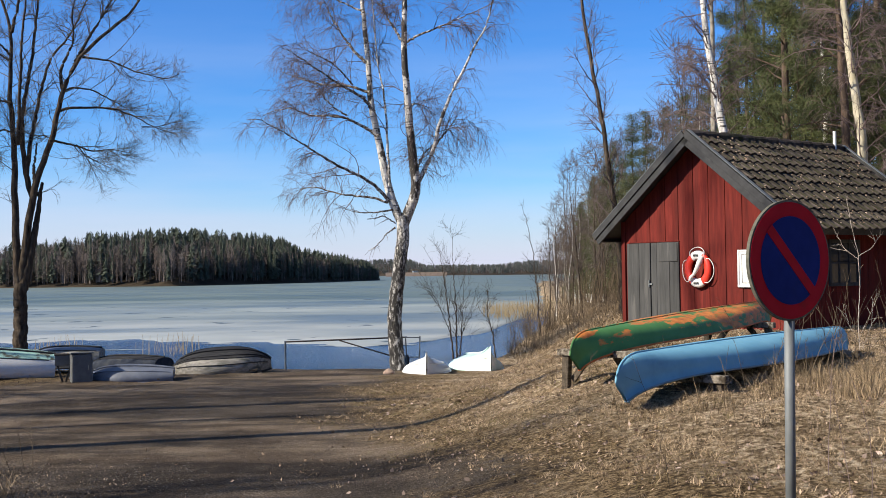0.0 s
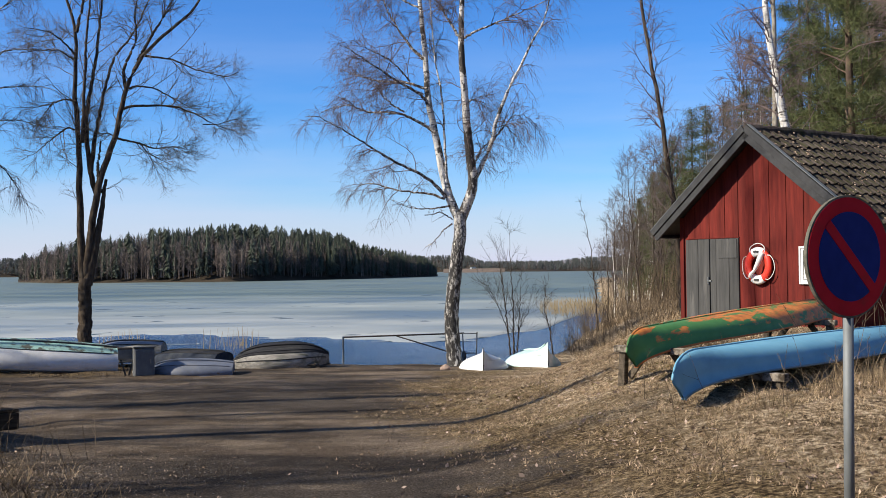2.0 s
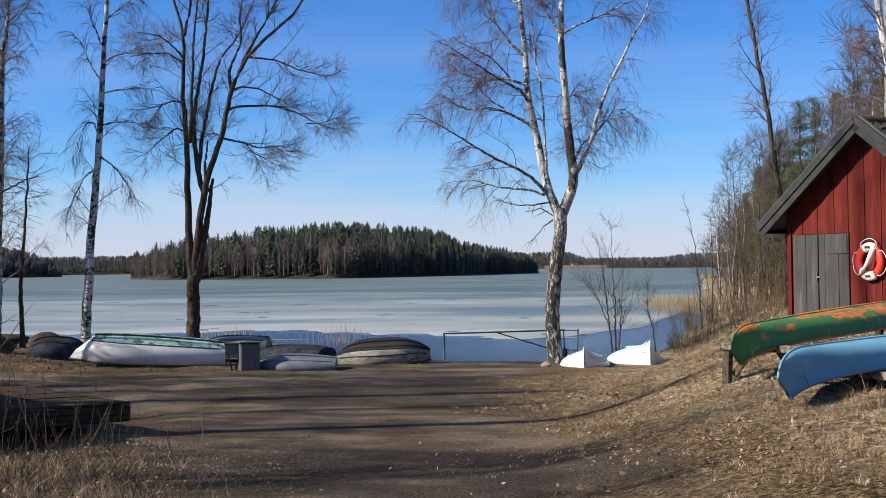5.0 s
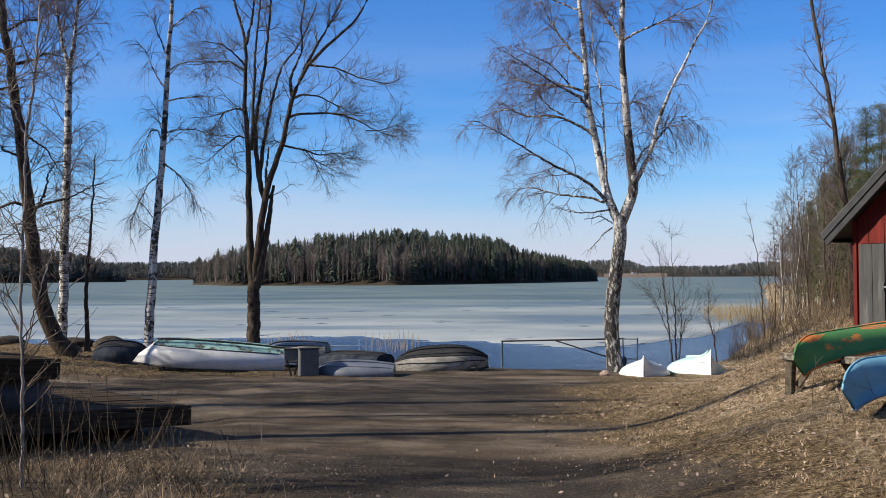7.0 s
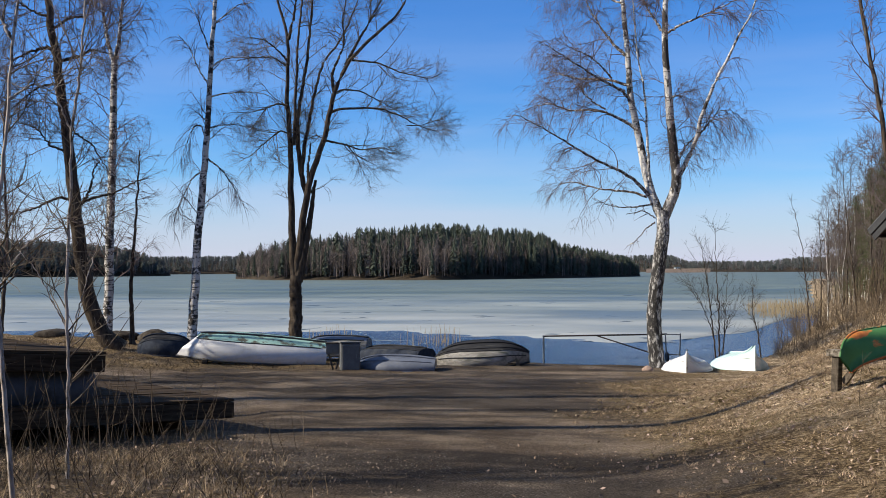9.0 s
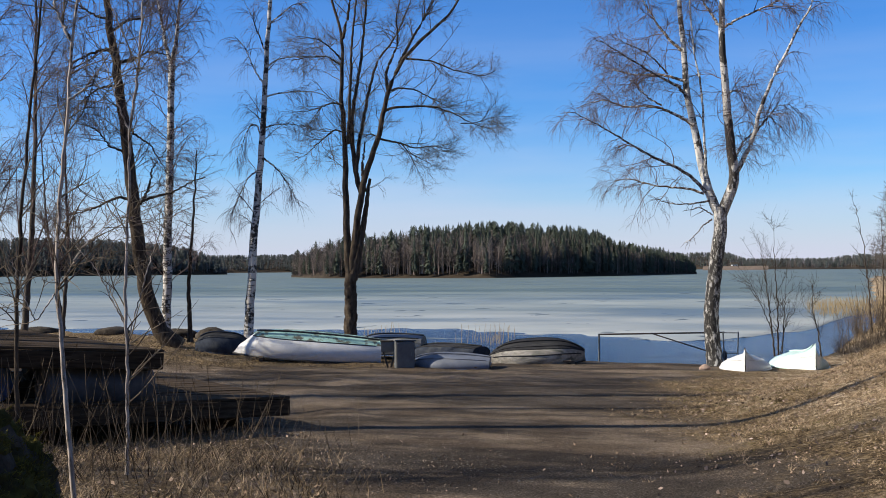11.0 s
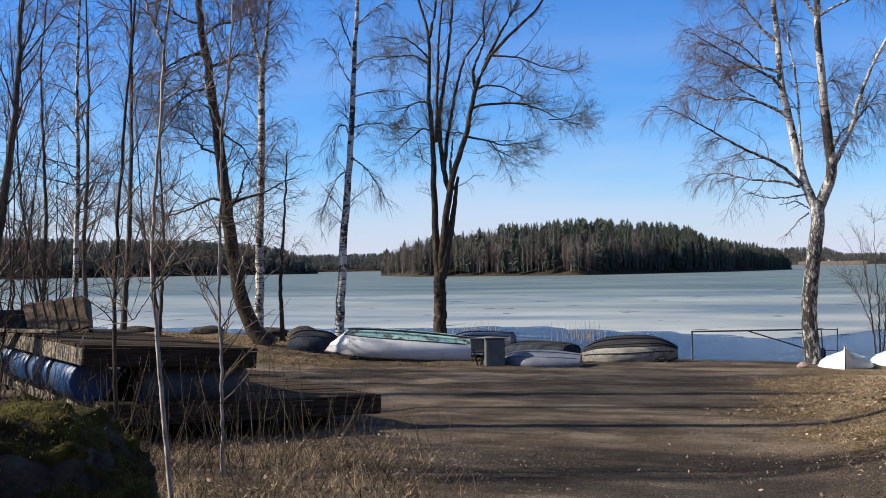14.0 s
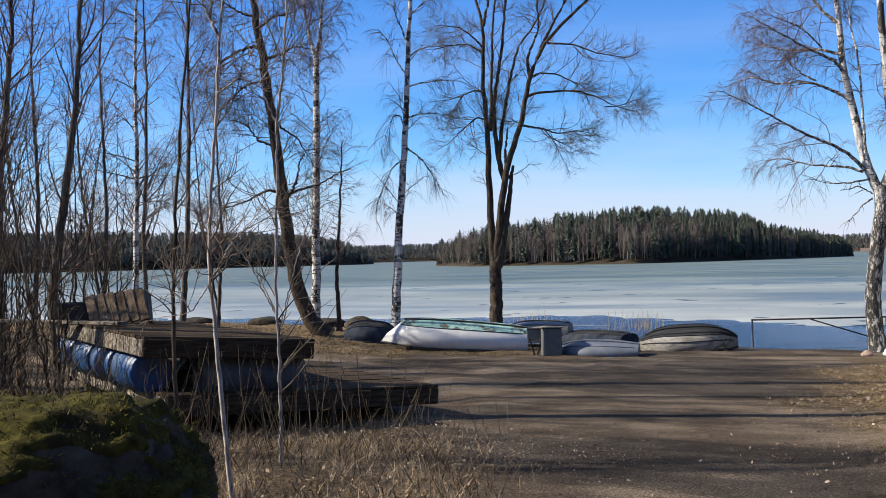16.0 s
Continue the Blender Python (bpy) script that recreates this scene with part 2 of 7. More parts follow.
def green_canoe_paint():
    """Green paint scuffed through to orange, most along the keel and one half."""
    m, n, l, b = node_mat("worn_green_canoe_paint", 0.6)
    v = coords(n, l)
    sep, add = n.new("ShaderNodeSeparateXYZ"), n.new("ShaderNodeMath")
    l.new(v, sep.inputs[0])
    add.operation = "MULTIPLY_ADD"
    l.new(sep.outputs["Z"], add.inputs[0])
    add.inputs[1].default_value = 0.75
    l.new(grain(n, l, coords(n, l, (1.2, 3.4, 3.4)), 1.9, 9.0, 0.68), add.inputs[2])
    far = n.new("ShaderNodeMath")
    far.operation = "MULTIPLY_ADD"
    l.new(sep.outputs["X"], far.inputs[0])
    far.inputs[1].default_value = 0.028
    l.new(add.outputs[0], far.inputs[2])
    g = grain(n, l, v, 5.0)
    c = ramp(n, l, g, [(0.3, (0.045, 0.155, 0.040)), (0.7, (0.075, 0.225, 0.063))])
    rust = ramp(n, l, grain(n, l, v, 9.0), [(0.35, (0.38, 0.11, 0.025)), (0.65, (0.68, 0.24, 0.05))])
    l.new(blend(n, l, ramp1(n, l, far.outputs[0], 0.60, 0.63), c, rust), b.inputs["Base Color"])
    relief(n, l, b, g, 0.15, 0.004)
    return m


GREEN_HULL = green_canoe_paint()
SIGN_EDGE = surf("mossy_sign_edge", (0.06, 0.06, 0.045), (0.17, 0.165, 0.135), 22.0, 0.85, bump=0.2)
ORANGE_RIM = surf("orange_gunwale", (0.42, 0.10, 0.02), (0.58, 0.17, 0.04), 9.0, 0.6, bump=0.1)
BLUE_RIM = surf("grey_blue_gunwale", (0.10, 0.19, 0.26), (0.15, 0.26, 0.33), 9.0, 0.5, bump=0.1)
WHITE_HULL = surf("white_boat_paint", (0.58, 0.59, 0.59), (0.72, 0.72, 0.71), 3.0, 0.4, (1, 1, 1), (0.52, 0.52, 0.49), 1.8, (0.56, 0.72), 0.06, 0.004)
MINT_HULL = surf("mint_boat_paint", (0.40, 0.56, 0.54), (0.56, 0.70, 0.67), 3.0, 0.55, (1, 1, 1), (0.72, 0.76, 0.74), 1.6, (0.5, 0.62), 0.1, 0.004)
TEAL_HULL = surf("peeling_teal_paint", (0.21, 0.40, 0.36), (0.36, 0.56, 0.51), 5.0, 0.75, (1, 1, 1), (0.085, 0.09, 0.072), 3.4, (0.49, 0.56), 0.25, 0.006)
NAVY_HULL = surf("dark_blue_boat_paint", (0.022, 0.028, 0.042), (0.045, 0.055, 0.075), 5.0, 0.8, (1, 1, 1), (0.08, 0.085, 0.09), 2.0, (0.56, 0.7), 0.1, 0.004)
GREYBLUE_HULL = surf("grey_blue_boat_paint", (0.115, 0.13, 0.165), (0.17, 0.19, 0.235), 4.0, 0.5, (1, 1, 1), (0.17, 0.18, 0.2), 2.0, (0.56, 0.7), 0.1, 0.004)
GREY_HULL = surf("grey_boat_board", (0.14, 0.13, 0.115), (0.40, 0.38, 0.335), 2.0, 0.7, (1.2, 8, 8), (0.10, 0.105, 0.08), 0.9, (0.52, 0.64), 0.3, 0.006)
DARK_HULL = surf("dark_boat_board", (0.018, 0.019, 0.022), (0.050, 0.050, 0.052), 2.0, 0.8, (1.2, 8, 8), (0.10, 0.10, 0.09), 0.9, (0.56, 0.7), 0.3, 0.006)
BARREL = surf("blue_plastic_barrel", (0.010, 0.05, 0.15), (0.018, 0.08, 0.22), 5.0, 0.4, (1, 1, 1), (0.07, 0.11, 0.19), 2.0, (0.55, 0.7), 0.08, 0.004)
GREY_FLOAT = surf("dull_grey_float", (0.05, 0.052, 0.055), (0.11, 0.113, 0.115), 5.0, 0.75, (1, 1, 1), (0.03, 0.028, 0.025), 2.0, (0.52, 0.68), 0.2, 0.006)
BROWN_PLANK = surf("brown_old_plank", (0.085, 0.058, 0.038), (0.26, 0.19, 0.13), 2.5, 0.9, (9, 9, 1.5), (0.05, 0.04, 0.03), 0.9, (0.52, 0.66), 0.5, 0.01, vary=0.3)
GREY_BOX = surf("grey_painted_steel_box", (0.10, 0.104, 0.104), (0.155, 0.16, 0.158), 8.0, 0.6, wear=(0.15, 0.14, 0.12), wear_scale=3.0, wear_at=(0.6, 0.75), bump=0.1)
STONE = surf("granite", (0.06, 0.055, 0.05), (0.22, 0.20, 0.18), 9.0, 0.9, (1, 1, 1), (0.05, 0.047, 0.042), 2.0, (0.5, 0.65), 0.7, 0.02)
MOSS = surf("moss", (0.015, 0.0145, 0.004), (0.088, 0.076, 0.016), 14.0, 1.0, (1, 1, 1), (0.03, 0.024, 0.012), 4.0, (0.48, 0.6), 1.0, 0.02)
STRAW = surf("dry_straw", (0.18, 0.125, 0.075), (0.60, 0.465, 0.31), 2.4, 0.9, bump=0.0, island=0.5)
OLIVE_STRAW = surf("olive_moss_grass", (0.055, 0.048, 0.018), (0.27, 0.225, 0.095), 1.6, 0.95, bump=0.0, island=0.5)
OLD_STRAW = surf("rotten_straw", (0.065, 0.045, 0.027), (0.38, 0.285, 0.18), 1.6, 0.95, bump=0.0, island=0.6)
# Darker copy of the straw: the verge's shade is put into its colour.
SHADED_VERGE_STRAW = surf("shaded_verge_straw", (0.03, 0.021, 0.013), (0.27, 0.20, 0.125), 1.6, 0.95, bump=0.0, island=0.8)
STALK = surf("dead_stalk", (0.045, 0.032, 0.021), (0.19, 0.145, 0.098), 1.5, 0.9, bump=0.0, island=0.45)
REED = surf("pale_reed", (0.27, 0.20, 0.11), (0.47, 0.37, 0.22), 0.6, 0.9, bump=0.0)
LEAF = surf("dead_leaf", (0.11, 0.068, 0.045), (0.46, 0.345, 0.25), 1.1, 0.85, bump=0.0, island=0.6)
GREY_LEAF = surf("pinkish_grey_leaf", (0.13, 0.088, 0.070), (0.44, 0.345, 0.29), 1.1, 0.85, bump=0.0, island=0.7)
PALE_LEAF = surf("bleached_leaf", (0.09, 0.064, 0.047), (0.36, 0.285, 0.215), 1.1, 0.85, bump=0.0, island=0.6)
for sheet in (SIGN_RED, SIGN_BLUE):
    sheet.node_tree.nodes["Principled BSDF"].inputs["Specular IOR Level"].default_value = 0.15

# ---- building helpers ----
def mesh_object(name, verts, faces, mat, parent=None, label="", smooth=False, uneven=False):
    me = bpy.data.meshes.new(name)
    me.from_pydata([tuple(v) for v in verts] if not isinstance(verts, np.ndarray) else verts.tolist(), [], faces if not isinstance(faces, np.ndarray) else faces.tolist())
    me.materials.append(mat)
    if smooth:
        me.polygons.foreach_set("use_smooth", [True] * len(me.polygons))
    ob = new(name, me)
    if parent:
        ob.parent = parent
    if label:
        tagged(ob, label)
    return ob


def part(name, bm, mat, parent, label="", smooth=False):
    me = bpy.data.meshes.new(name)
    bm.to_mesh(me)
    bm.free()
    me.materials.append(mat)
    if smooth:
        me.polygons.foreach_set("use_smooth", [True] * len(me.polygons))
    ob = new(name, me)
    if parent:
        ob.parent = parent
    if label:
        tagged(ob, label)
    return ob


def thing(name, m, label, category, group="", kind=""):
    ob = new(name)
    ob.matrix_world = m
    return tagged(ob, label, category, group, kind)


def box(bm, size, m=None, bevel=0.0):
    """A box of that size round the origin, laid at m."""
    made = bmesh.ops.create_cube(bm, size=1.0, matrix=(m or Matrix()) @ Matrix.Diagonal((*size, 1)))["verts"]
    if bevel:
        edges = list({e for v in made for e in v.link_edges})
        bmesh.ops.bevel(bm, geom=edges, offset=bevel, segments=1, affect="EDGES", profile=0.5)
    return bm


def a_box(size, m=None, bevel=0.004):
    return box(bmesh.new(), size, m, bevel)


def rod(bm, a, b, r, r2=None, sides=10):
    a, b = Vector(a), Vector(b)
    d = b - a
    m = Matrix.Translation((a + b) / 2) @ d.to_track_quat("Z", "Y").to_matrix().to_4x4()
    bmesh.ops.create_cone(bm, cap_ends=True, segments=sides, radius1=r, radius2=r if r2 is None else r2, depth=d.length, matrix=m)
    return bm


def ease(a, b, x):
    t = np.clip((x - a) / (b - a), 0.0, 1.0)
    return t * t * (3 - 2 * t)


def hills(x, y, seed=0.0):
    """Gentle unevenness from a few waves."""
    return (np.sin(x * 1.3 + seed) * np.cos(y * 1.1 - seed) + 0.6 * np.sin(x * 2.9 + y * 1.7 + seed) + 0.4 * np.sin(x * 0.6 - y * 2.3)) / 2.0


SHORE_X = np.array([-4000, -400, -120, -60, -30, -20, -10, -4, 0.5, 1.5, 3.0, 5.5, 9, 22, 60, 300, 4000], float)
SHORE_Y = np.array([-300, 10, 32, 33, 30.5, 30.5, 29.6, 28.6, 29.2, 31.5, 38, 52, 100, 260, 420, 600, 700], float)


def height(x, y):
    """The ground over the water."""
    x, y = np.asarray(x, float), np.asarray(y, float)
    road = 1.36 - 0.039 * np.minimum(y, 34)
    plateau = EYE - 1.03 - np.maximum(0, 8 - y) * 0.06 + 0.05 * np.maximum(0, x - 9) - 0.02 * np.maximum(0, y - 26)
    edge = -1.0 + np.clip(y - 15, 0, 14) * 0.2
    road = np.maximum(road, 0.30)
    w = ease(edge, edge + 3.6, x + 0.25 * hills(x * 0.5, y * 0.5))
    z = road + (np.maximum(plateau, road) - road) * w
    z = z + 0.5 * ease(-10, -19, x) * ease(12, 22, y)
    z = z + 0.12 * ease(-3.0, -5.5, x) * ease(8.3, 6.6, y) - 0.05 * ease(-5.0, -6.5, x) * ease(7.4, 8.4, y) * ease(15, 12, y)
    rough = 0.005 + 0.042 * w + 0.03 * ease(-3.5, -5.5, x)
    z = z + rough * hills(x * 1.7, y * 1.7, 2.0) + rough * 0.5 * hills(x * 5.1, y * 4.3, 5.0)
    s = np.interp(x, SHORE_X, SHORE_Y) + 0.35 * np.sin(x * 1.1) + 0.2 * np.sin(x * 2.7 + 1) - y
    z = np.where(s > 0, z * ease(-0.2, 1.6, s) - 0.04 * (1 - ease(0, 0.6, s)), -0.04 + np.maximum(s, -6) * 0.12)
    return z


def up(x, y):
    return float(height(x, y))


def ground_material():
    """Damp gravel road, dry matted grass on the bank, soil darkened for shade at the verge."""
    m, n, l, b = node_mat("ground", 0.95)
    v = coords(n, l)
    fine, mid, big = grain(n, l, v, 62.0, 8, 0.78), grain(n, l, v, 6.0, 7, 0.65), grain(n, l, v, 0.7, 5, 0.6)
    gravel = ramp(n, l, fine, [(0.38, (0.020, 0.015, 0.011)), (0.48, (0.076, 0.060, 0.045)), (0.56, (0.150, 0.122, 0.095)), (0.66, (0.38, 0.33, 0.27))])
    gravel = blend(n, l, ramp1(n, l, big, 0.42, 0.56), gravel, blend(n, l, 1.0, gravel, (0.5, 0.48, 0.46), "MULTIPLY"))
    gravel = blend(n, l, ramp1(n, l, grain(n, l, coords(n, l, (0.5, 1.6, 1)), 0.6, 6, 0.6), 0.46, 0.58), gravel, blend(n, l, 1.0, gravel, (2.5, 2.4, 2.22), "MULTIPLY"))
    straw = ramp(n, l, grain(n, l, coords(n, l, (1, 0.8, 1)), 15.0, 9, 0.82), [(0.41, (0.038, 0.026, 0.016)), (0.47, (0.21, 0.149, 0.090)), (0.53, (0.50, 0.385, 0.25)), (0.60, (0.86, 0.72, 0.53))])
    straw = blend(n, l, ramp1(n, l, mid, 0.54, 0.68), straw, (0.13, 0.088, 0.05))
    straw = blend(n, l, ramp1(n, l, grain(n, l, v, 1.7, 5), 0.64, 0.8), straw, (0.12, 0.115, 0.05))
    at = n.new("ShaderNodeAttribute")
    at.attribute_name = "grass"
    mix = n.new("ShaderNodeMath")
    mix.operation = "MULTIPLY_ADD"
    l.new(mid, mix.inputs[0])
    mix.inputs[1].default_value = 0.9
    l.new(at.outputs["Fac"], mix.inputs[2])
    trod = ramp(n, l, grain(n, l, coords(n, l, (1, 1.5, 1)), 20.0, 9, 0.8), [(0.41, (0.024, 0.015, 0.008)), (0.48, (0.10, 0.068, 0.034)), (0.54, (0.22, 0.155, 0.08)), (0.62, (0.52, 0.40, 0.24))])
    deep = n.new("ShaderNodeMath")
    deep.operation = "MULTIPLY_ADD"
    l.new(grain(n, l, v, 1.3, 6, 0.65), deep.inputs[0])
    deep.inputs[1].default_value = 1.6
    l.new(at.outputs["Fac"], deep.inputs[2])
    straw = blend(n, l, ramp1(n, l, deep.outputs[0], 1.50, 1.95), trod, straw)
    c = blend(n, l, ramp1(n, l, mix.outputs[0], 0.66, 0.98), gravel, straw)
    l.new(c, b.inputs["Base Color"])
    relief(n, l, b, blend(n, l, 0.45, fine, mid), 1.0, 0.07)
    return m


def grassy(x, y):
    """How much dry grass covers the ground: 0 on the bare road, 1 on the bank."""
    edge = np.interp(y, [0, 5, 8, 14, 20, 24, 27], [0.6, 0.1, -0.6, -1.9, -2.4, -1.9, -0.8])
    right = ease(edge - 0.7, edge + 2.8, x + 0.5 * hills(x * 1.1, y * 1.1, 1.0) + 0.2 * hills(x * 3.1, y * 2.7, 6.0))
    left_edge = np.interp(y, [0, 6, 8, 10.5, 11.5], [-1.3, -2.0, -3.0, -4.6, -6.0])
    left = ease(left_edge + 0.4, left_edge - 0.7, x + 0.3 * hills(x, y, 3.0)) * ease(12.2, 10.6, y)
    back = ease(-9.0, -12.0, x) * ease(19, 23, y) * 0.7
    strip = ease(21.8, 22.6, y + 0.4 * hills(x, y)) * ease(-7, -9, x) * 0.45
    lawn = ease(40, 60, np.hypot(x, y))
    # The left verge's share is cut so darker ground stands in for shade.
    return np.clip(np.maximum.reduce([right, left * 0.34, back, strip, lawn]), 0, 1)


def build_ground():
    def axis(lo, hi, step, far_lo, far_hi):
        mid = np.arange(lo, hi + step / 2, step)
        def out(start, end):
            r, d, v = [], step, start
            while abs(v - start) < abs(end - start):
                d *= 1.22
                v = v + d * np.sign(end - start)
                r.append(v)
            return np.array(r)
        return np.concatenate([out(lo, far_lo)[::-1], mid, out(hi, far_hi)])
    xs, ys = axis(-18, 11, 0.16, -4200, 4200), axis(2, 33, 0.16, -600, 4400)
    X, Y = np.meshgrid(xs, ys)
    Z = height(X, Y)
    v = np.stack([X, Y, Z], -1).reshape(-1, 3)
    i = np.arange(len(v)).reshape(len(ys), len(xs))
    f = np.stack([i[:-1, :-1], i[:-1, 1:], i[1:, 1:], i[1:, :-1]], -1).reshape(-1, 4)
    ob = mesh_object("ground", v, f, ground_material(), smooth=True)
    a = ob.data.attributes.new("grass", "FLOAT", "POINT")
    a.data.foreach_set("value", grassy(X, Y).reshape(-1))
    tagged(ob, "dark gravel track and bank of dry matted grass sloping to the lake", "ground", kind="structure")


build_ground()


def water_material():
    m, n, l, b = node_mat("lake_water", 0.16)
    b.inputs["Base Color"].default_value = (0.010, 0.055, 0.17, 1)
    b.inputs["IOR"].default_value = 1.33
    w = grain(n, l, coords(n, l, (1.6, 3.2, 1)), 2.0, 4, 0.55)
    relief(n, l, b, w, 1.0, 0.5)
    return m


def ice_material():
    """Wet spring ice: pale drifts, grey-green thawed sheets, long dark leads."""
    m, n, l, b = node_mat("rotten_ice", 0.5)
    v = coords(n, l)
    sep = n.new("ShaderNodeSeparateXYZ")
    l.new(v, sep.inputs[0])
    streak = grain(n, l, coords(n, l, (0.045, 0.085, 1)), 1.0, 8, 0.66, 0.4)
    fine = grain(n, l, coords(n, l, (0.22, 0.30, 1)), 1.0, 6, 0.65)
    drift = n.new("ShaderNodeMath")
    drift.operation = "MULTIPLY_ADD"
    l.new(grain(n, l, coords(n, l, (0.016, 0.05, 1)), 1.0, 5, 0.6), drift.inputs[0])
    drift.inputs[1].default_value = 60.0
    l.new(sep.outputs["Y"], drift.inputs[2])
    belt = ramp(n, l, ramp1(n, l, drift.outputs[0], 60, 190), [(0.0, (0.40, 0.425, 0.43)), (0.18, (0.345, 0.37, 0.375)), (0.30, (0.23, 0.265, 0.27)), (0.42, (0.29, 0.325, 0.325)), (0.55, (0.195, 0.235, 0.235)), (0.72, (0.115, 0.155, 0.15)), (1.0, (0.15, 0.19, 0.18))])
    light = ramp(n, l, streak, [(0.36, (0.58, 0.62, 0.63)), (0.47, (0.84, 0.86, 0.86)), (0.56, (1.05, 1.04, 1.02)), (0.68, (1.22, 1.20, 1.17))])
    c = blend(n, l, 1.0, belt, light, "MULTIPLY")
    lead = grain(n, l, coords(n, l, (0.30, 0.22, 1)), 1.0, 4, 0.6)
    c = blend(n, l, ramp1(n, l, lead, 0.645, 0.67), c, (0.07, 0.10, 0.12))
    c = blend(n, l, ramp1(n, l, fine, 0.35, 0.75), blend(n, l, 1.0, c, (0.82, 0.86, 0.88), "MULTIPLY"), c)
    l.new(c, b.inputs["Base Color"])
    r = n.new("ShaderNodeMapRange")
    l.new(streak, r.inputs["Value"])
    r.inputs["From Min"].default_value, r.inputs["From Max"].default_value = 0.35, 0.65
    r.inputs["To Min"].default_value, r.inputs["To Max"].default_value = 0.42, 0.8
    b.inputs["Specular IOR Level"].default_value = 0.3
    l.new(r.outputs["Result"], b.inputs["Roughness"])
    relief(n, l, b, fine, 0.1, 0.05)
    return m


def build_lake():
    ob = mesh_object("water", [(-4200, -400, 0), (4200, -400, 0), (4200, 4400, 0), (-4200, 4400, 0)], [(0, 1, 2, 3)], water_material())
    tagged(ob, "open dark blue lake water with small ripples", "water", kind="structure")
    xs = np.concatenate([[-4200, -1500, -700, -300, -160], np.arange(-110, 60, 0.5), [80, 140, 300, 800, 4200]])
    edge = np.interp(xs, [-200, -40, -12, -2, 1.5, 4.5, 8, 14, 40], [42, 43, 45.5, 41, 46, 62, 88, 120, 300])
    edge = edge + 0.8 * np.sin(xs * 0.31) + 0.6 * np.sin(xs * 0.83 + 1) + 0.5 * np.sin(xs * 2.3) + 0.25 * np.sin(xs * 5.1)
    rows = np.concatenate([[0, 0.35], np.linspace(3, 60, 12), [150, 500, 1500, 4350]])
    v = [(x, e + r, 0.0 if i == 0 else 0.035) for i, r in enumerate(rows) for x, e in zip(xs, edge)]
    n, k = len(xs), len(rows)
    f = [(j * n + i, j * n + i + 1, (j + 1) * n + i + 1, (j + 1) * n + i) for j in range(k - 1) for i in range(n - 1)]
    tagged(mesh_object("ice", v, f, ICE, smooth=True), "thawing pale grey-blue lake ice with dark wet leads", "ice", kind="structure")
    rng = np.random.default_rng(4)
    for _ in range(9):
        x, y = rng.uniform(-30, 0), rng.uniform(38, 43)
        a = np.linspace(0, 2 * np.pi, 25)[:-1]
        rx, ry = rng.uniform(0.25, 0.9), rng.uniform(0.1, 0.35)
        r = 1 + 0.3 * np.sin(3 * a + x) + 0.2 * np.sin(5 * a + y)
        p = [(x + rx * c * q, y + ry * s * q, 0.02) for c, s, q in zip(np.cos(a), np.sin(a), r)]
        tagged(mesh_object("ice_floe", p, [tuple(range(24))], ICE), "thin loose floe of pale rotten ice on water", "ice floe", "loose floes off the shore")


ICE = ice_material()
build_lake()

# ---- trees ----
def unit(a):
    return a / np.maximum(np.linalg.norm(a, axis=-1, keepdims=True), 1e-9)


def tubes(P, R, sides):
    """Tapered tubes along many lines of equal count at once: P (m, n, 3), R (m, n)."""
    m, n = R.shape
    T = unit(np.gradient(P, axis=1))
    ref = np.where(np.abs(T[..., 2:3]) > 0.9, np.array([1.0, 0, 0]), np.array([0, 0, 1.0]))
    A = unit(np.cross(T, ref))
    B = np.cross(T, A)
    a = np.arange(sides) * 2 * np.pi / sides
    ring = A[:, :, None] * np.cos(a)[None, None, :, None] + B[:, :, None] * np.sin(a)[None, None, :, None]
    V = (P[:, :, None] + ring * R[:, :, None, None]).reshape(-1, 3)
    i = np.arange(m * n * sides).reshape(m, n, sides)
    lo, hi = i[:, :-1], i[:, 1:]
    F = np.stack([lo, np.roll(lo, -1, 2), np.roll(hi, -1, 2), hi], -1).reshape(-1, 4)
    return V, F


def joined(pieces):
    vs, fs, k = [], [], 0
    for v, f in pieces:
        vs.append(v)
        fs.append(f + k)
        k += len(v)
    return np.concatenate(vs), np.concatenate(fs)


def resample(pts, n, wob, rng):
    p = np.array([(q[0], q[2] if len(q) > 2 else 0.0, q[1]) for q in pts], float)
    s = np.concatenate([[0], np.cumsum(np.linalg.norm(np.diff(p, axis=0), axis=1))])
    t = np.linspace(0, s[-1], n)
    q = np.stack([np.interp(t, s, p[:, k]) for k in range(3)], 1)
    for _ in range(2):
        q[1:-1] = 0.25 * q[:-2] + 0.5 * q[1:-1] + 0.25 * q[2:]
    q[1:-1] += rng.normal(0, wob, (n - 2, 3)) * (1, 1, 0.3)
    return q


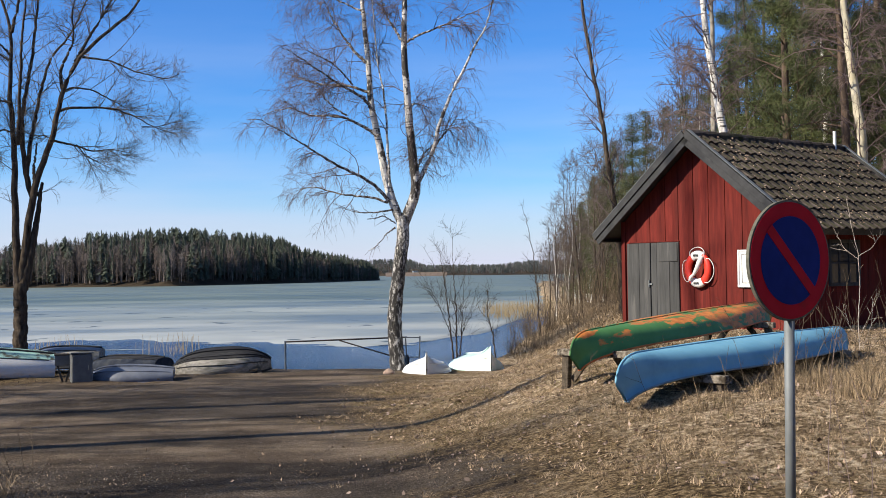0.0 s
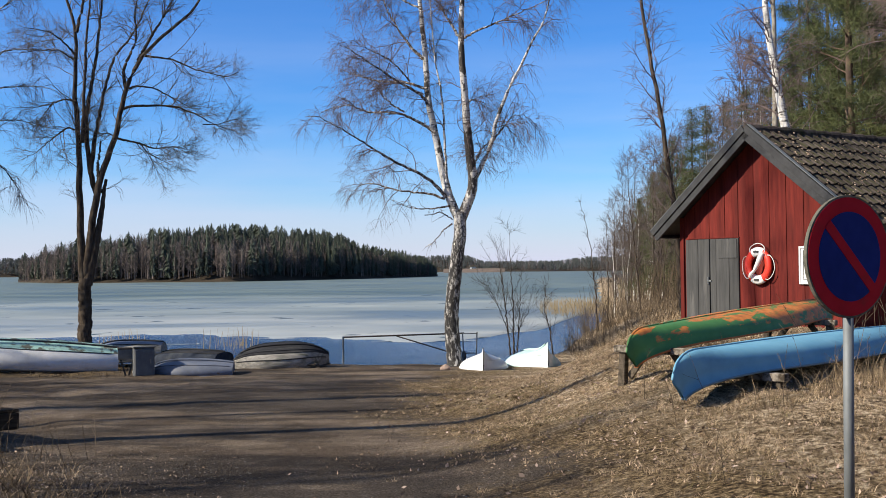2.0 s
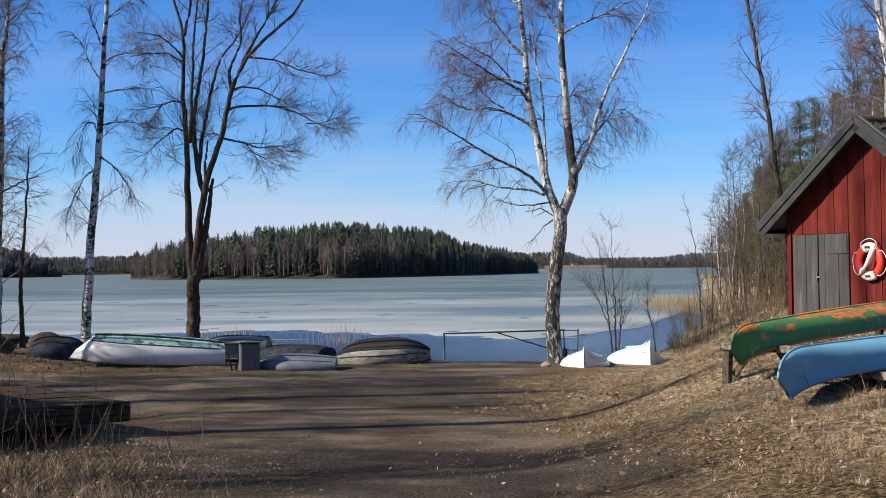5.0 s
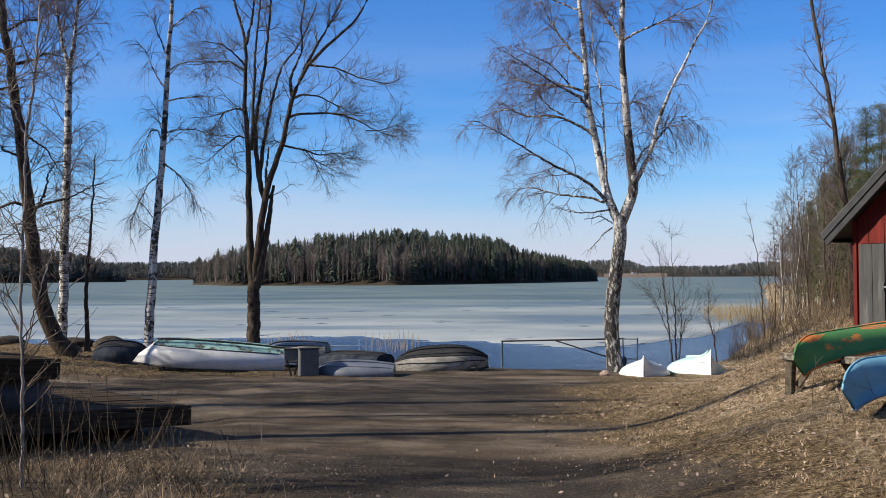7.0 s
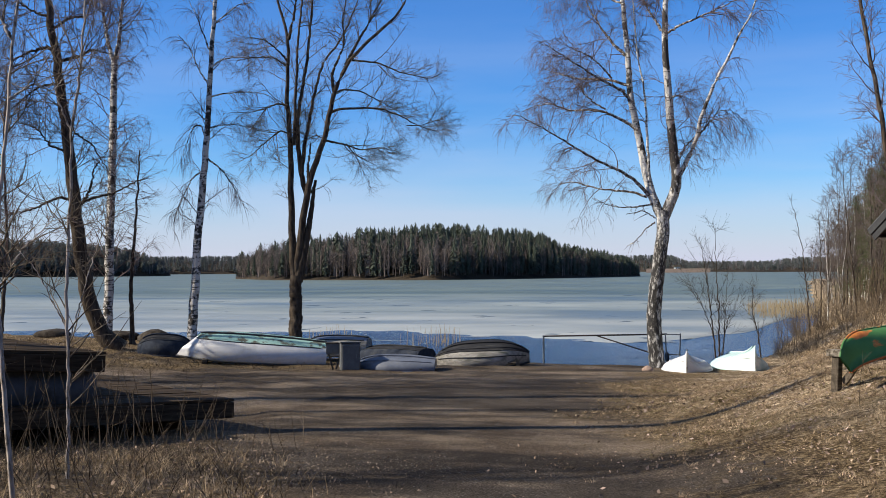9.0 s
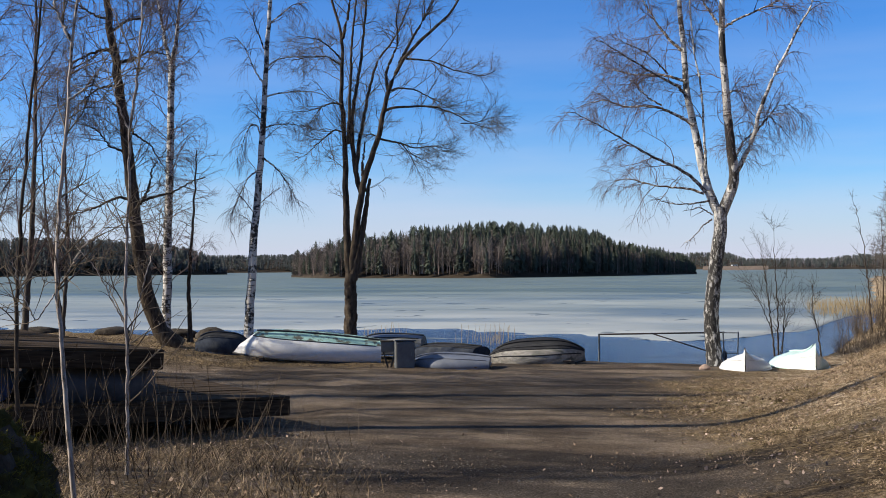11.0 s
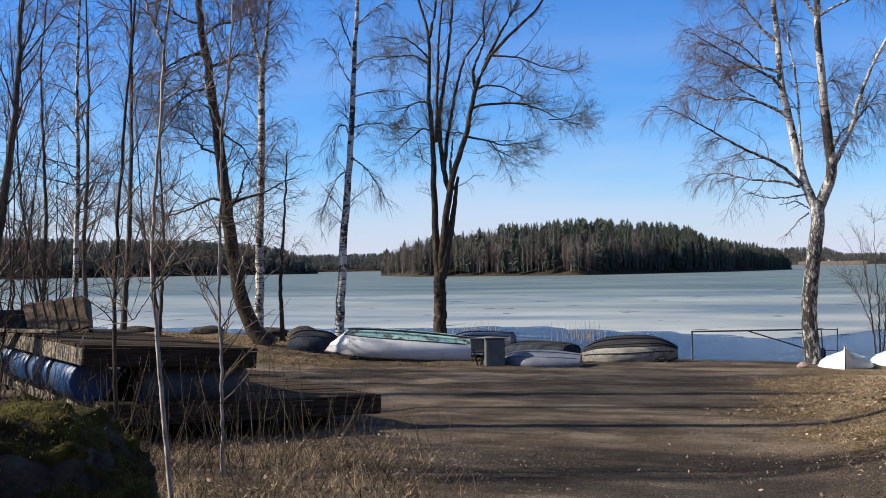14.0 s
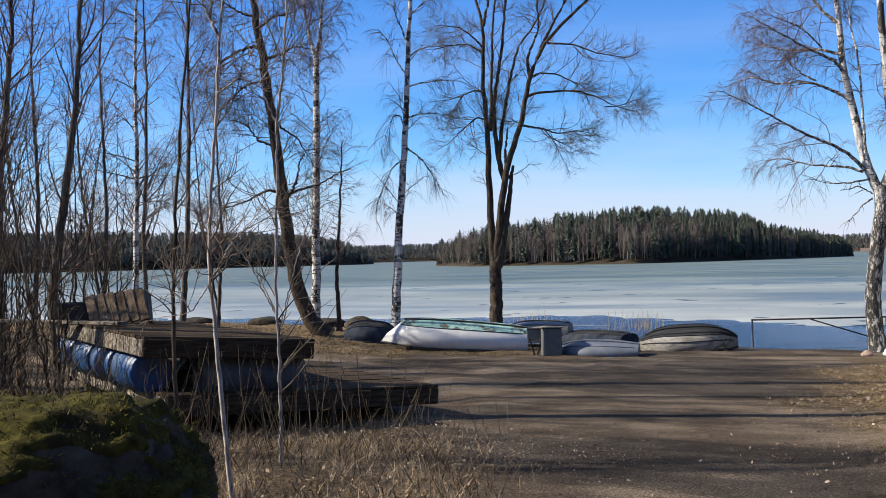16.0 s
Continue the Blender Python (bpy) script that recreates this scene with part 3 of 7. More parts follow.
def sprout(rng, P, R, per, span, length, angle, n=6, droop=0.0, wander=0.12, thick=0.6, tip=0.002, rise=0.0, most=0.05, taper=0.55):
    """Side shoots of all the lines P: `per` on each, at the share `span` of its length, bending with droop and rise."""
    m, k, _ = P.shape
    par = np.repeat(np.arange(m), per)
    c = len(par)
    t = rng.uniform(span[0], span[1], c)
    f = t * (k - 1)
    i = np.minimum(f.astype(int), k - 2)
    w = (f - i)[:, None]
    base = P[par, i] * (1 - w) + P[par, i + 1] * w
    d0 = unit(P[par, i + 1] - P[par, i])
    r0 = np.minimum((R[par, i] * (1 - w[:, 0]) + R[par, i + 1] * w[:, 0]) * thick, most)
    side = unit(np.cross(d0, rng.normal(size=(c, 3))))
    a = np.radians(rng.uniform(angle[0], angle[1], c))[:, None]
    d = unit(d0 * np.cos(a) + side * np.sin(a))
    L = rng.uniform(length[0], length[1], c) * (1 - taper * (t - span[0]) / max(span[1] - span[0], 1e-6))
    step = (L / (n - 1))[:, None]
    pts = [base]
    for j in range(n - 1):
        d = unit(d + rng.normal(0, wander, (c, 3)) + np.array([0, 0, rise - droop * (0.4 + j / (n - 1))]))
        pts.append(pts[-1] + d * step)
    Q = np.stack(pts, 1)
    S = r0[:, None] * np.linspace(1, 0, n)[None] ** 0.8 + tip
    return Q, S


def bare_tree(name, m, stems, unit_m, levels, bark, twig, label, category="tree", seed=1, wob=0.01, sides=9, group="", limb_from=None, limb_bark=None, odd=None, odd_bark=None):
    """stems: lines of (across, up[, deep]) points in units of unit_m with the radii at foot and tip in metres."""
    rng = np.random.default_rng(seed)
    root = thing(name, m, label, category, group)
    n = 40
    P = np.stack([resample([tuple(c * unit_m for c in q) for q in pts], n, wob * (3 if limb_from and i >= limb_from else 1), rng) for i, (pts, _, _) in enumerate(stems)])
    R = np.stack([a + (b - a) * np.linspace(0, 1, n) ** 0.85 for _, a, b in stems])
    flare = np.array([pts[0][1] <= 0.01 for pts, _, _ in stems])
    R[flare, 0] *= 1.45
    R[flare, 1] *= 1.12
    main = [i for i in range(len(stems)) if i != odd and (limb_from is None or i < limb_from)]
    limbs = [tubes(P[main], R[main], sides)]
    if odd is not None:
        mesh_object("stem", *tubes(P[odd:odd + 1], R[odd:odd + 1], sides), odd_bark, root, "patchy dark and white bark", smooth=True)
    if limb_from is not None:
        for i in range(limb_from, len(stems)):
            mesh_object("limb", *tubes(P[i:i + 1], R[i:i + 1], 7), limb_bark, root, smooth=True)
    small = []
    pool = {0: (P, R)}
    for k, lv in enumerate(levels):
        lv = dict(lv)
        src = pool[lv.pop("of", k)]
        pick = lv.pop("pick", None)
        heavy = lv.pop("heavy", False)
        if pick is not None:
            src = (src[0][pick], src[1][pick])
        Q, S = sprout(rng, *src, **lv)
        pool[k + 1] = (Q, S)
        (limbs if heavy else small).append(tubes(Q, S, 5 if heavy else 3))
    V, F = joined(limbs)
    mesh_object("trunk", V, F, bark, root, smooth=True)
    V, F = joined(small)
    mesh_object("crown", V, F, twig, root, "fine bare twigs", smooth=True)
    return root


def at_view(az, d, sink=0.05):
    """A stand on the ground d metres off at the compass angle az (degrees right of ahead), facing the clearing."""
    x, y = d * math.sin(radians(az)), d * math.cos(radians(az))
    return pose(x, y, max(up(x, y), -0.1) - sink, 0, 0, -az)


# the big forked birch at the end of the grass bank
U = 26.5 / 1940
BIRCH_STEMS = [
    ([(0, 0), (-5, 57), (-5, 102), (4, 186), (12, 236), (11, 274)], 0.191, 0.15),
    ([(9, 264), (-5, 295, 4), (-18, 342, 8), (-25, 387, 12), (-35, 437, 16), (-44, 487, 20), (-46, 537, 24), (-51, 597, 28), (-55, 647, 32), (-62, 727, 36), (-67, 827, 40)], 0.116, 0.03),
    ([(13, 262), (29, 296, -4), (38, 328, -8), (32, 356, -12), (28, 396, -16), (24, 446, -20), (21, 496, -25), (18, 546, -29), (17, 596, -33), (20, 646, -37), (18, 736, -41), (15, 826, -45)], 0.137, 0.03),
    ([(37, 328), (58, 371, -8), (70, 398, -16), (76, 431, -23), (98, 486, -31), (126, 538, -39), (141, 571, -47), (156, 590, -54), (167, 620, -62), (176, 685, -70)], 0.063, 0.011),
    ([(-11, 329), (-14, 407, 5), (-16, 457, 10), (-21, 507, 15), (-29, 542, 20), (-33, 587, 25), (-38, 667, 30)], 0.036, 0.011),
]
BIRCH_LIMBS = [
    ([(-13, 302), (-36, 329, -8), (-61, 344, -17), (-110, 367, -34), (-155, 396, -50), (-195, 420, -64), (-230, 438, -76), (-250, 436, -83)], 0.046, 0.008),
    ([(-15, 299), (-41, 309, 8), (-101, 317, 26), (-146, 332, 39), (-166, 330, 45), (-183, 316, 50), (-196, 298, 54)], 0.033, 0.005),
    ([(-1, 287), (-31, 282, -6), (-61, 281, -12), (-81, 285, -16), (-106, 297, -21)], 0.027, 0.005),
    ([(-30, 417), (-50, 432, 8), (-85, 452, 22), (-110, 459, 32), (-150, 461, 48), (-190, 478, 64), (-225, 475, 78), (-245, 466, 86)], 0.044, 0.007),
    ([(-85, 454), (-105, 467, 4), (-125, 487, 8), (-144, 513, 12), (-159, 526, 15)], 0.025, 0.005),
    ([(-41, 465), (-55, 484, -6), (-99, 507, -24), (-139, 532, -40), (-169, 553, -52), (-194, 563, -62)], 0.044, 0.007),
    ([(-44, 495), (-79, 509, 16), (-134, 517, 41), (-179, 533, 61), (-209, 548, 75)], 0.038, 0.007),
]
BIRCH_SHOOTS = [
    ([(-74, 509), (-94, 532, -6), (-114, 549, -12), (-139, 559, -20), (-169, 576, -28)], 0.025, 0.005),
    ([(-50, 548), (-69, 567, 8), (-84, 587, 14), (-99, 612, 20), (-118, 647, 28), (-133, 697, 34)], 0.041, 0.007),
    ([(21, 584), (41, 594, -8), (96, 611, -30), (151, 630, -52), (176, 640, -62)], 0.033, 0.005),
    ([(13, 589), (-1, 612, 7), (-14, 637, 14), (-26, 687, 20)], 0.036, 0.007),
    ([(71, 402), (88, 421, 5), (108, 447, 11), (128, 449, 17), (140, 441, 21)], 0.027, 0.005),
    ([(37, 346), (41, 371), (55, 391, -3), (71, 403, -7)], 0.025, 0.011),
    ([(22, 466), (35, 476, 4), (55, 471, 10), (68, 464, 14)], 0.019, 0.004),
    ([(-1, 262), (-21, 275, -4), (-51, 269, -10)], 0.018, 0.005),
    ([(-3, 255), (-19, 242, 3), (-36, 222, 7), (-50, 214, 9)], 0.02, 0.005),
    ([(-52, 637), (-78, 652, 8), (-128, 677, 23), (-168, 678, 35)], 0.027, 0.005),
]
bare_tree("birch_tree", at_view(-2.40, 26.5), BIRCH_STEMS + BIRCH_LIMBS + BIRCH_SHOOTS, U, [
    dict(per=15, span=(0.22, 1.0), length=(0.45, 1.5), angle=(30, 75), n=7, droop=0.07, wander=0.17, thick=0.45, most=0.011, taper=0.35, pick=[i for i in range(1, 22) if i not in (7, 19, 20)]),
    dict(per=6, span=(0.12, 1.0), length=(0.3, 0.85), angle=(25, 70), n=6, droop=0.24, wander=0.16, thick=0.5, most=0.004, tip=0.0013),
    dict(per=4, span=(0.1, 1.0), length=(0.2, 0.7), angle=(15, 60), n=5, droop=0.42, wander=0.14, thick=0.6, most=0.0026, tip=0.0011),
    dict(per=7, span=(0.45, 1.0), length=(0.3, 0.9), angle=(20, 60), n=6, droop=0.16, wander=0.15, thick=0.5, most=0.006, of=0, pick=[i for i in range(3, 22) if i not in (7, 19, 20)]),
    dict(per=5, span=(0.1, 1.0), length=(0.25, 0.75), angle=(20, 60), n=5, droop=0.45, wander=0.12, thick=0.6, most=0.0025, tip=0.001, of=4),
    dict(per=9, span=(0.25, 1.0), length=(0.2, 0.6), angle=(25, 65), n=5, droop=0.05, wander=0.2, thick=0.5, most=0.006, of=0, pick=[7, 19, 20]),
], BIRCH_OLD, TWIG, "forked birch with rugged dark-and-white bark and hanging bare twigs", seed=3, wob=0.005, limb_from=5, limb_bark=LIMB_BARK, odd=2, odd_bark=BIRCH_DARK)

# the many-stemmed tree with a broken stub
U = 28.5 / 1940
ALDER_STEMS = [
    ([(1, 0), (1, 67), (2, 107), (1, 132), (3, 154)], 0.184, 0.154),
    ([(0, 137), (-3, 182, 2), (-4, 222, 4), (-5, 262, 6), (-7, 302, 8), (-5, 342, 10), (-7, 392, 12), (-11, 442, 13), (-12, 492, 15), (-11, 542, 17), (-10, 572, 19), (-17, 607, 21), (-29, 642, 23), (-46, 732, 25)], 0.11, 0.018),
    ([(5, 142), (15, 187, -2), (24, 232, -3), (31, 272, -5), (34, 307, -6), (37, 320, -8)], 0.14, 0.037),
    ([(4, 157), (9, 212, -3), (18, 267, -6), (26, 322, -9), (42, 362, -12), (53, 396, -15), (63, 446, -18), (70, 476, -22), (87, 516, -25), (104, 538, -28), (143, 576, -31), (178, 605, -34), (198, 640, -37), (224, 700, -40)], 0.11, 0.018),
]
ALDER_BOUGHS = [
    ([(27, 297), (23, 342), (29, 386)], 0.062, 0.018),
    ([(23, 292, 5), (13, 324, 8), (7, 380, 11), (6, 437, 14), (15, 492, 18), (24, 542, 21), (28, 592, 24), (33, 642, 27), (38, 732, 30)], 0.073, 0.016),
    ([(12, 330, 5), (19, 392, 13), (27, 432, 21), (38, 487, 29), (52, 537, 36), (77, 571, 44), (93, 596, 52), (118, 661, 60)], 0.062, 0.012),
    ([(-1, 382), (1, 442, -7), (4, 502, -14), (7, 567, -21), (14, 622, -28), (18, 722, -35)], 0.05, 0.013),
    ([(69, 474, -22), (65, 506, -14), (78, 537, -5), (88, 561, 3), (86, 611, 12), (95, 661, 20)], 0.047, 0.012),
    ([(87, 517, -25), (112, 565, -16), (138, 611, -8), (153, 641, 1), (174, 700, 10)], 0.044, 0.012),
    ([(-10, 570, 10), (1, 617), (5, 642, -10), (9, 732, -20)], 0.044, 0.012),
]
ALDER_LIMBS = [
    ([(65, 441), (76, 446, -4), (126, 446, -24), (151, 444, -34), (186, 428, -48), (211, 412, -58), (243, 400, -71)], 0.038, 0.006),
    ([(199, 419), (226, 421, 8), (256, 432, 17), (271, 427, 22)], 0.018, 0.004),
    ([(54, 391), (91, 385, 13), (116, 377, 22), (151, 383, 34), (181, 378, 44)], 0.032, 0.006),
    ([(91, 385), (106, 366, -3), (140, 348, -10)], 0.019, 0.004),
    ([(70, 475), (87, 483, 8), (117, 483, 21), (147, 471, 35), (193, 450, 56)], 0.029, 0.006),
    ([(102, 534), (147, 526, -22), (182, 507, -40), (232, 492, -65), (252, 500, -75)], 0.029, 0.006),
    ([(-11, 452), (-29, 456, 7), (-49, 449, 15), (-69, 421, 23)], 0.029, 0.006),
    ([(-11, 530), (-33, 552, -9), (-53, 564, -17), (-88, 565, -31)], 0.029, 0.006),
    ([(-11, 520), (-38, 540, 14), (-73, 541, 31), (-103, 537, 46)], 0.026, 0.006),
    ([(-8, 402), (-24, 407, -5), (-44, 390, -11), (-78, 358, -21)], 0.026, 0.006),
    ([(53, 394), (39, 400, 3), (23, 394, 6)], 0.019, 0.004),
]
bare_tree("alder_tree", at_view(-21.13, 28.5), ALDER_STEMS + ALDER_BOUGHS + ALDER_LIMBS, U, [
    dict(per=19, span=(0.22, 1.0), length=(0.4, 1.6), angle=(28, 65), n=7, rise=0.05, wander=0.15, thick=0.5, most=0.012, pick=[1] + list(range(3, 4)) + list(range(5, 22))),
    dict(per=7, span=(0.15, 1.0), length=(0.25, 0.85), angle=(28, 62), n=5, rise=0.02, wander=0.16, thick=0.55, most=0.004, tip=0.0012),
    dict(per=3, span=(0.15, 1.0), length=(0.15, 0.45), angle=(25, 60), n=4, rise=0.02, wander=0.18, thick=0.6, most=0.0022, tip=0.001),
], BARK, TWIG_GREY, "many-stemmed bare tree with a broken-off dead stub", seed=8, wob=0.009)

THICKET_TWIG = surf("sunlit_thicket_twig", (0.070, 0.056, 0.048), (0.185, 0.148, 0.126), 0.7, 0.85, bump=0.0, island=0.3)
THIN_LEVELS = [
    dict(per=9, span=(0.15, 1.0), length=(0.5, 1.5), angle=(28, 60), n=6, droop=0.02, wander=0.14, thick=0.5, most=0.005, tip=0.0014),
    dict(per=5, span=(0.15, 1.0), length=(0.25, 0.7), angle=(25, 60), n=4, droop=0.05, wander=0.16, thick=0.6, most=0.0026, tip=0.0012),
]
# slim birch behind the white boat
BIRCH_LEVELS = [
    dict(per=56, span=(0.22, 1.0), length=(0.9, 2.4), angle=(35, 75), n=7, droop=0.16, rise=0.06, wander=0.14, thick=0.4, most=0.018),
    dict(per=8, span=(0.2, 1.0), length=(0.35, 1.0), angle=(20, 60), n=6, droop=0.36, wander=0.12, thick=0.55, most=0.006, tip=0.0013),
    dict(per=3, span=(0.1, 0.9), length=(0.3, 0.7), angle=(15, 55), n=5, droop=0.5, wander=0.1, thick=0.6, most=0.0035, tip=0.0011),
]
OPEN_LEVELS = [
    dict(per=9, span=(0.2, 1.0), length=(0.4, 1.2), angle=(30, 65), n=5, droop=0.03, wander=0.2, thick=0.55, most=0.005, tip=0.0016),
    dict(per=4, span=(0.2, 1.0), length=(0.2, 0.5), angle=(25, 60), n=4, droop=0.05, wander=0.18, thick=0.6, most=0.0026, tip=0.0016),
]
WEEPING = [
    dict(per=26, span=(0.25, 1.0), length=(0.6, 1.7), angle=(35, 70), n=7, droop=0.10, rise=0.05, wander=0.14, thick=0.4, most=0.014, pick=slice(0, 1)),
    dict(per=14, span=(0.2, 1.0), length=(0.3, 1.0), angle=(20, 60), n=6, droop=0.26, wander=0.13, thick=0.5, most=0.006, tip=0.0014, of=0, pick=slice(1, None)),
    dict(per=8, span=(0.15, 1.0), length=(0.3, 0.9), angle=(20, 60), n=6, droop=0.36, wander=0.12, thick=0.55, most=0.004, tip=0.0013, of=1),
    dict(per=7, span=(0.1, 1.0), length=(0.3, 0.9), angle=(15, 55), n=5, droop=0.5, wander=0.1, thick=0.6, most=0.003, tip=0.0011, of=2),
    dict(per=3, span=(0.1, 0.9), length=(0.25, 0.6), angle=(15, 55), n=5, droop=0.5, wander=0.1, thick=0.6, most=0.0025, tip=0.0011, of=3),
]
U = 29.5 / 1940
bare_tree("birch_tree", at_view(-26.34, 29.5), [
    ([(0, 0), (0, 36), (5, 106), (10, 186), (15, 255), (20, 305), (25, 365), (28, 425), (32, 485), (35, 545), (39, 605), (47, 725), (57, 865)], 0.137, 0.023),
    ([(33, 500), (51, 515, 5), (76, 522, 13), (112, 525, 23), (141, 523, 32)], 0.027, 0.006),
    ([(31, 448), (50, 453, -8), (80, 455, -20), (110, 454, -32), (130, 448, -40)], 0.027, 0.006),
    ([(26, 393), (49, 401, 9), (79, 404, 21), (104, 398, 31)], 0.024, 0.006),
    ([(29, 470), (16, 491, 4), (6, 511, 7), (-3, 536, 10), (-23, 559, 16)], 0.027, 0.006),
    ([(33, 525), (21, 553, -4), (10, 584, -8), (-4, 611, -12)], 0.027, 0.006),
    ([(23, 379), (15, 400, 3), (3, 397, 8), (-9, 366, 13), (-20, 331, 17)], 0.026, 0.006),
    ([(23, 343), (44, 329, 4), (59, 312, 7), (76, 286, 11), (90, 259, 14)], 0.027, 0.006),
    ([(19, 320), (1, 306, -5), (-20, 261, -11), (-33, 217, -15)], 0.026, 0.006),
    ([(37, 575), (53, 590, 5), (79, 614, 12), (109, 623, 21)], 0.024, 0.006),
],
    U, WEEPING, BIRCH, TWIG, "slim birch with white bark and dark scars", seed=11)
U = 30.0 / 1940
bare_tree("leaning_tree", at_view(-30.24, 30.0), [
    ([(10, 0), (-10, 11), (-27, 47), (-38, 87), (-47, 137), (-54, 177), (-57, 217), (-61, 258), (-66, 308), (-72, 348), (-78, 408), (-86, 468), (-95, 529), (-101, 579), (-110, 649), (-122, 769)], 0.232, 0.054),
    ([(-91, 503), (-103, 509, 5), (-118, 507, 11), (-133, 502, 17), (-159, 488, 27), (-173, 492, 33)], 0.056, 0.009),
    ([(-82, 486), (-68, 490, -5), (-48, 495, -13), (-33, 505, -19), (2, 496, -33)], 0.049, 0.009),
    ([(-67, 253), (-84, 258, 5), (-104, 249, 11), (-124, 239, 17), (-155, 230, 26), (-170, 226, 31)], 0.043, 0.008),
    ([(-60, 238), (-44, 252, -6), (-19, 259, -16), (6, 264, -26), (37, 283, -38), (59, 289, -47)], 0.049, 0.009),
    ([(-48, 245), (-35, 275, 4), (-29, 307, 5), (-2, 346, 13)], 0.046, 0.009),
    ([(-84, 448), (-115, 444, 9), (-135, 429, 15), (-162, 405, 23)], 0.04, 0.008),
    ([(-75, 390), (-56, 363, -6), (-32, 347, -13), (-3, 296, -22)], 0.037, 0.008),
    ([(-98, 559), (-127, 569, 9), (-156, 590, 18), (-186, 601, 27)], 0.04, 0.008),
    ([(-95, 539), (-67, 558, -8), (-37, 562, -17), (-11, 577, -25)], 0.04, 0.008),
    ([(-69, 333), (-97, 343, 11), (-121, 374, 21), (-151, 385, 33)], 0.034, 0.008),
], U, [
    dict(per=22, span=(0.3, 1.0), length=(0.7, 2.7), angle=(35, 75), n=7, droop=0.02, wander=0.17, thick=0.45, most=0.014, pick=[0, 1, 2, 3, 6, 8, 9, 10]),
] + OPEN_LEVELS + [dict(per=7, span=(0.3, 1.0), length=(0.5, 1.5), angle=(35, 75), n=6, droop=0.02, wander=0.18, thick=0.45, most=0.008, of=0, pick=[4, 5, 7]), dict(per=4, span=(0.2, 1.0), length=(0.3, 0.8), angle=(30, 60), n=4, wander=0.18, thick=0.55, most=0.003, tip=0.0013, of=4)], BARK, TWIG, "leaning dark-barked bare tree on the shore", seed=13, wob=0.02)
U = 32.0 / 1940
bare_tree("birch_tree", at_view(-30.44, 32.0), [
    ([(0, 0), (2, 87), (3, 187), (7, 287), (9, 387), (10, 457), (11, 483)], 0.14, 0.091),
    ([(11, 479), (2, 507, 5), (-5, 547, 10), (-11, 588, 15), (-18, 708, 20)], 0.059, 0.013),
    ([(11, 481), (17, 507, -5), (22, 547, -10), (24, 587, -15), (32, 727, -20)], 0.063, 0.013),
],
    U, [dict(per=46, span=(0.2, 1.0), length=(0.8, 2.6), angle=(28, 62), n=7, droop=0.04, rise=0.06, wander=0.14, thick=0.4, most=0.014)] + BIRCH_LEVELS[1:], BIRCH, TWIG, "birch dividing in two white stems high up", seed=17)
U = 32.0 / 1940
bare_tree("young_tree", at_view(-29.27, 32.0), [
    ([(1, 0), (-2, 89), (2, 159), (6, 209), (10, 279), (13, 334)], 0.074, 0.016),
],
    U, [dict(per=16, span=(0.35, 1.0), length=(0.5, 1.3), angle=(40, 75), n=6, rise=0.02, wander=0.2, thick=0.5, most=0.010), dict(per=5, span=(0.2, 1.0), length=(0.3, 0.9), angle=(30, 65), n=5, wander=0.18, thick=0.5, most=0.004, tip=0.0013), dict(per=26, span=(0.72, 0.98), length=(0.6, 1.3), angle=(55, 95), n=6, wander=0.2, thick=0.5, most=0.006, taper=0.2, of=0), dict(per=9, span=(0.3, 1.0), length=(0.2, 0.6), angle=(30, 65), n=4, wander=0.2, thick=0.5, most=0.003, tip=0.0014)], BARK, TWIG, "young bare tree with a dense tuft of twigs", seed=19)
for az, d, pts, r, bark, seed, label in [
    (-37.2, 30.0, [(0, 0), (10, 120), (17, 270), (20, 420), (20, 510), (24, 700)], 0.09, BARK_MID, 21, "thin dark leaning bare tree"),
    (-39.5, 28.0, [(0, 0), (5, 110), (10, 260), (10, 460), (15, 560), (18, 760)], 0.085, BIRCH, 23, "slim white birch beside a darker stem"),
    (-38.9, 28.6, [(0, 0), (-2, 160), (6, 310), (8, 460), (4, 640)], 0.07, BARK_MID, 25, "slim dark stem beside a birch"),
    (-43.1, 22.0, [(0, 0), (-5, 130), (20, 310), (40, 460), (45, 560), (60, 800)], 0.12, BARK_MID, 27, "bare tree with steeply rising branches"),
    (-45.6, 22.0, [(0, 0), (-5, 150), (5, 350), (20, 500), (25, 580), (30, 800)], 0.11, BARK_MID, 29, "bare tree with steeply rising branches"),
    (-48.2, 21.0, [(0, 0), (-10, 250), (-15, 500), (-5, 820)], 0.11, BARK_MID, 31, "bare tree with steeply rising branches"),
]:
    lv = BIRCH_LEVELS if bark is BIRCH else [dict(per=30, span=(0.15, 1.0), length=(1.2, 3.4), angle=(22, 50), n=7, rise=0.06, wander=0.11, thick=0.45, most=0.022)] + THIN_LEVELS
    bare_tree("birch_tree" if bark is BIRCH else "bare_tree", at_view(az, d), [(pts, r, 0.015)], d / 1940, lv, bark, TWIG, label, seed=seed)

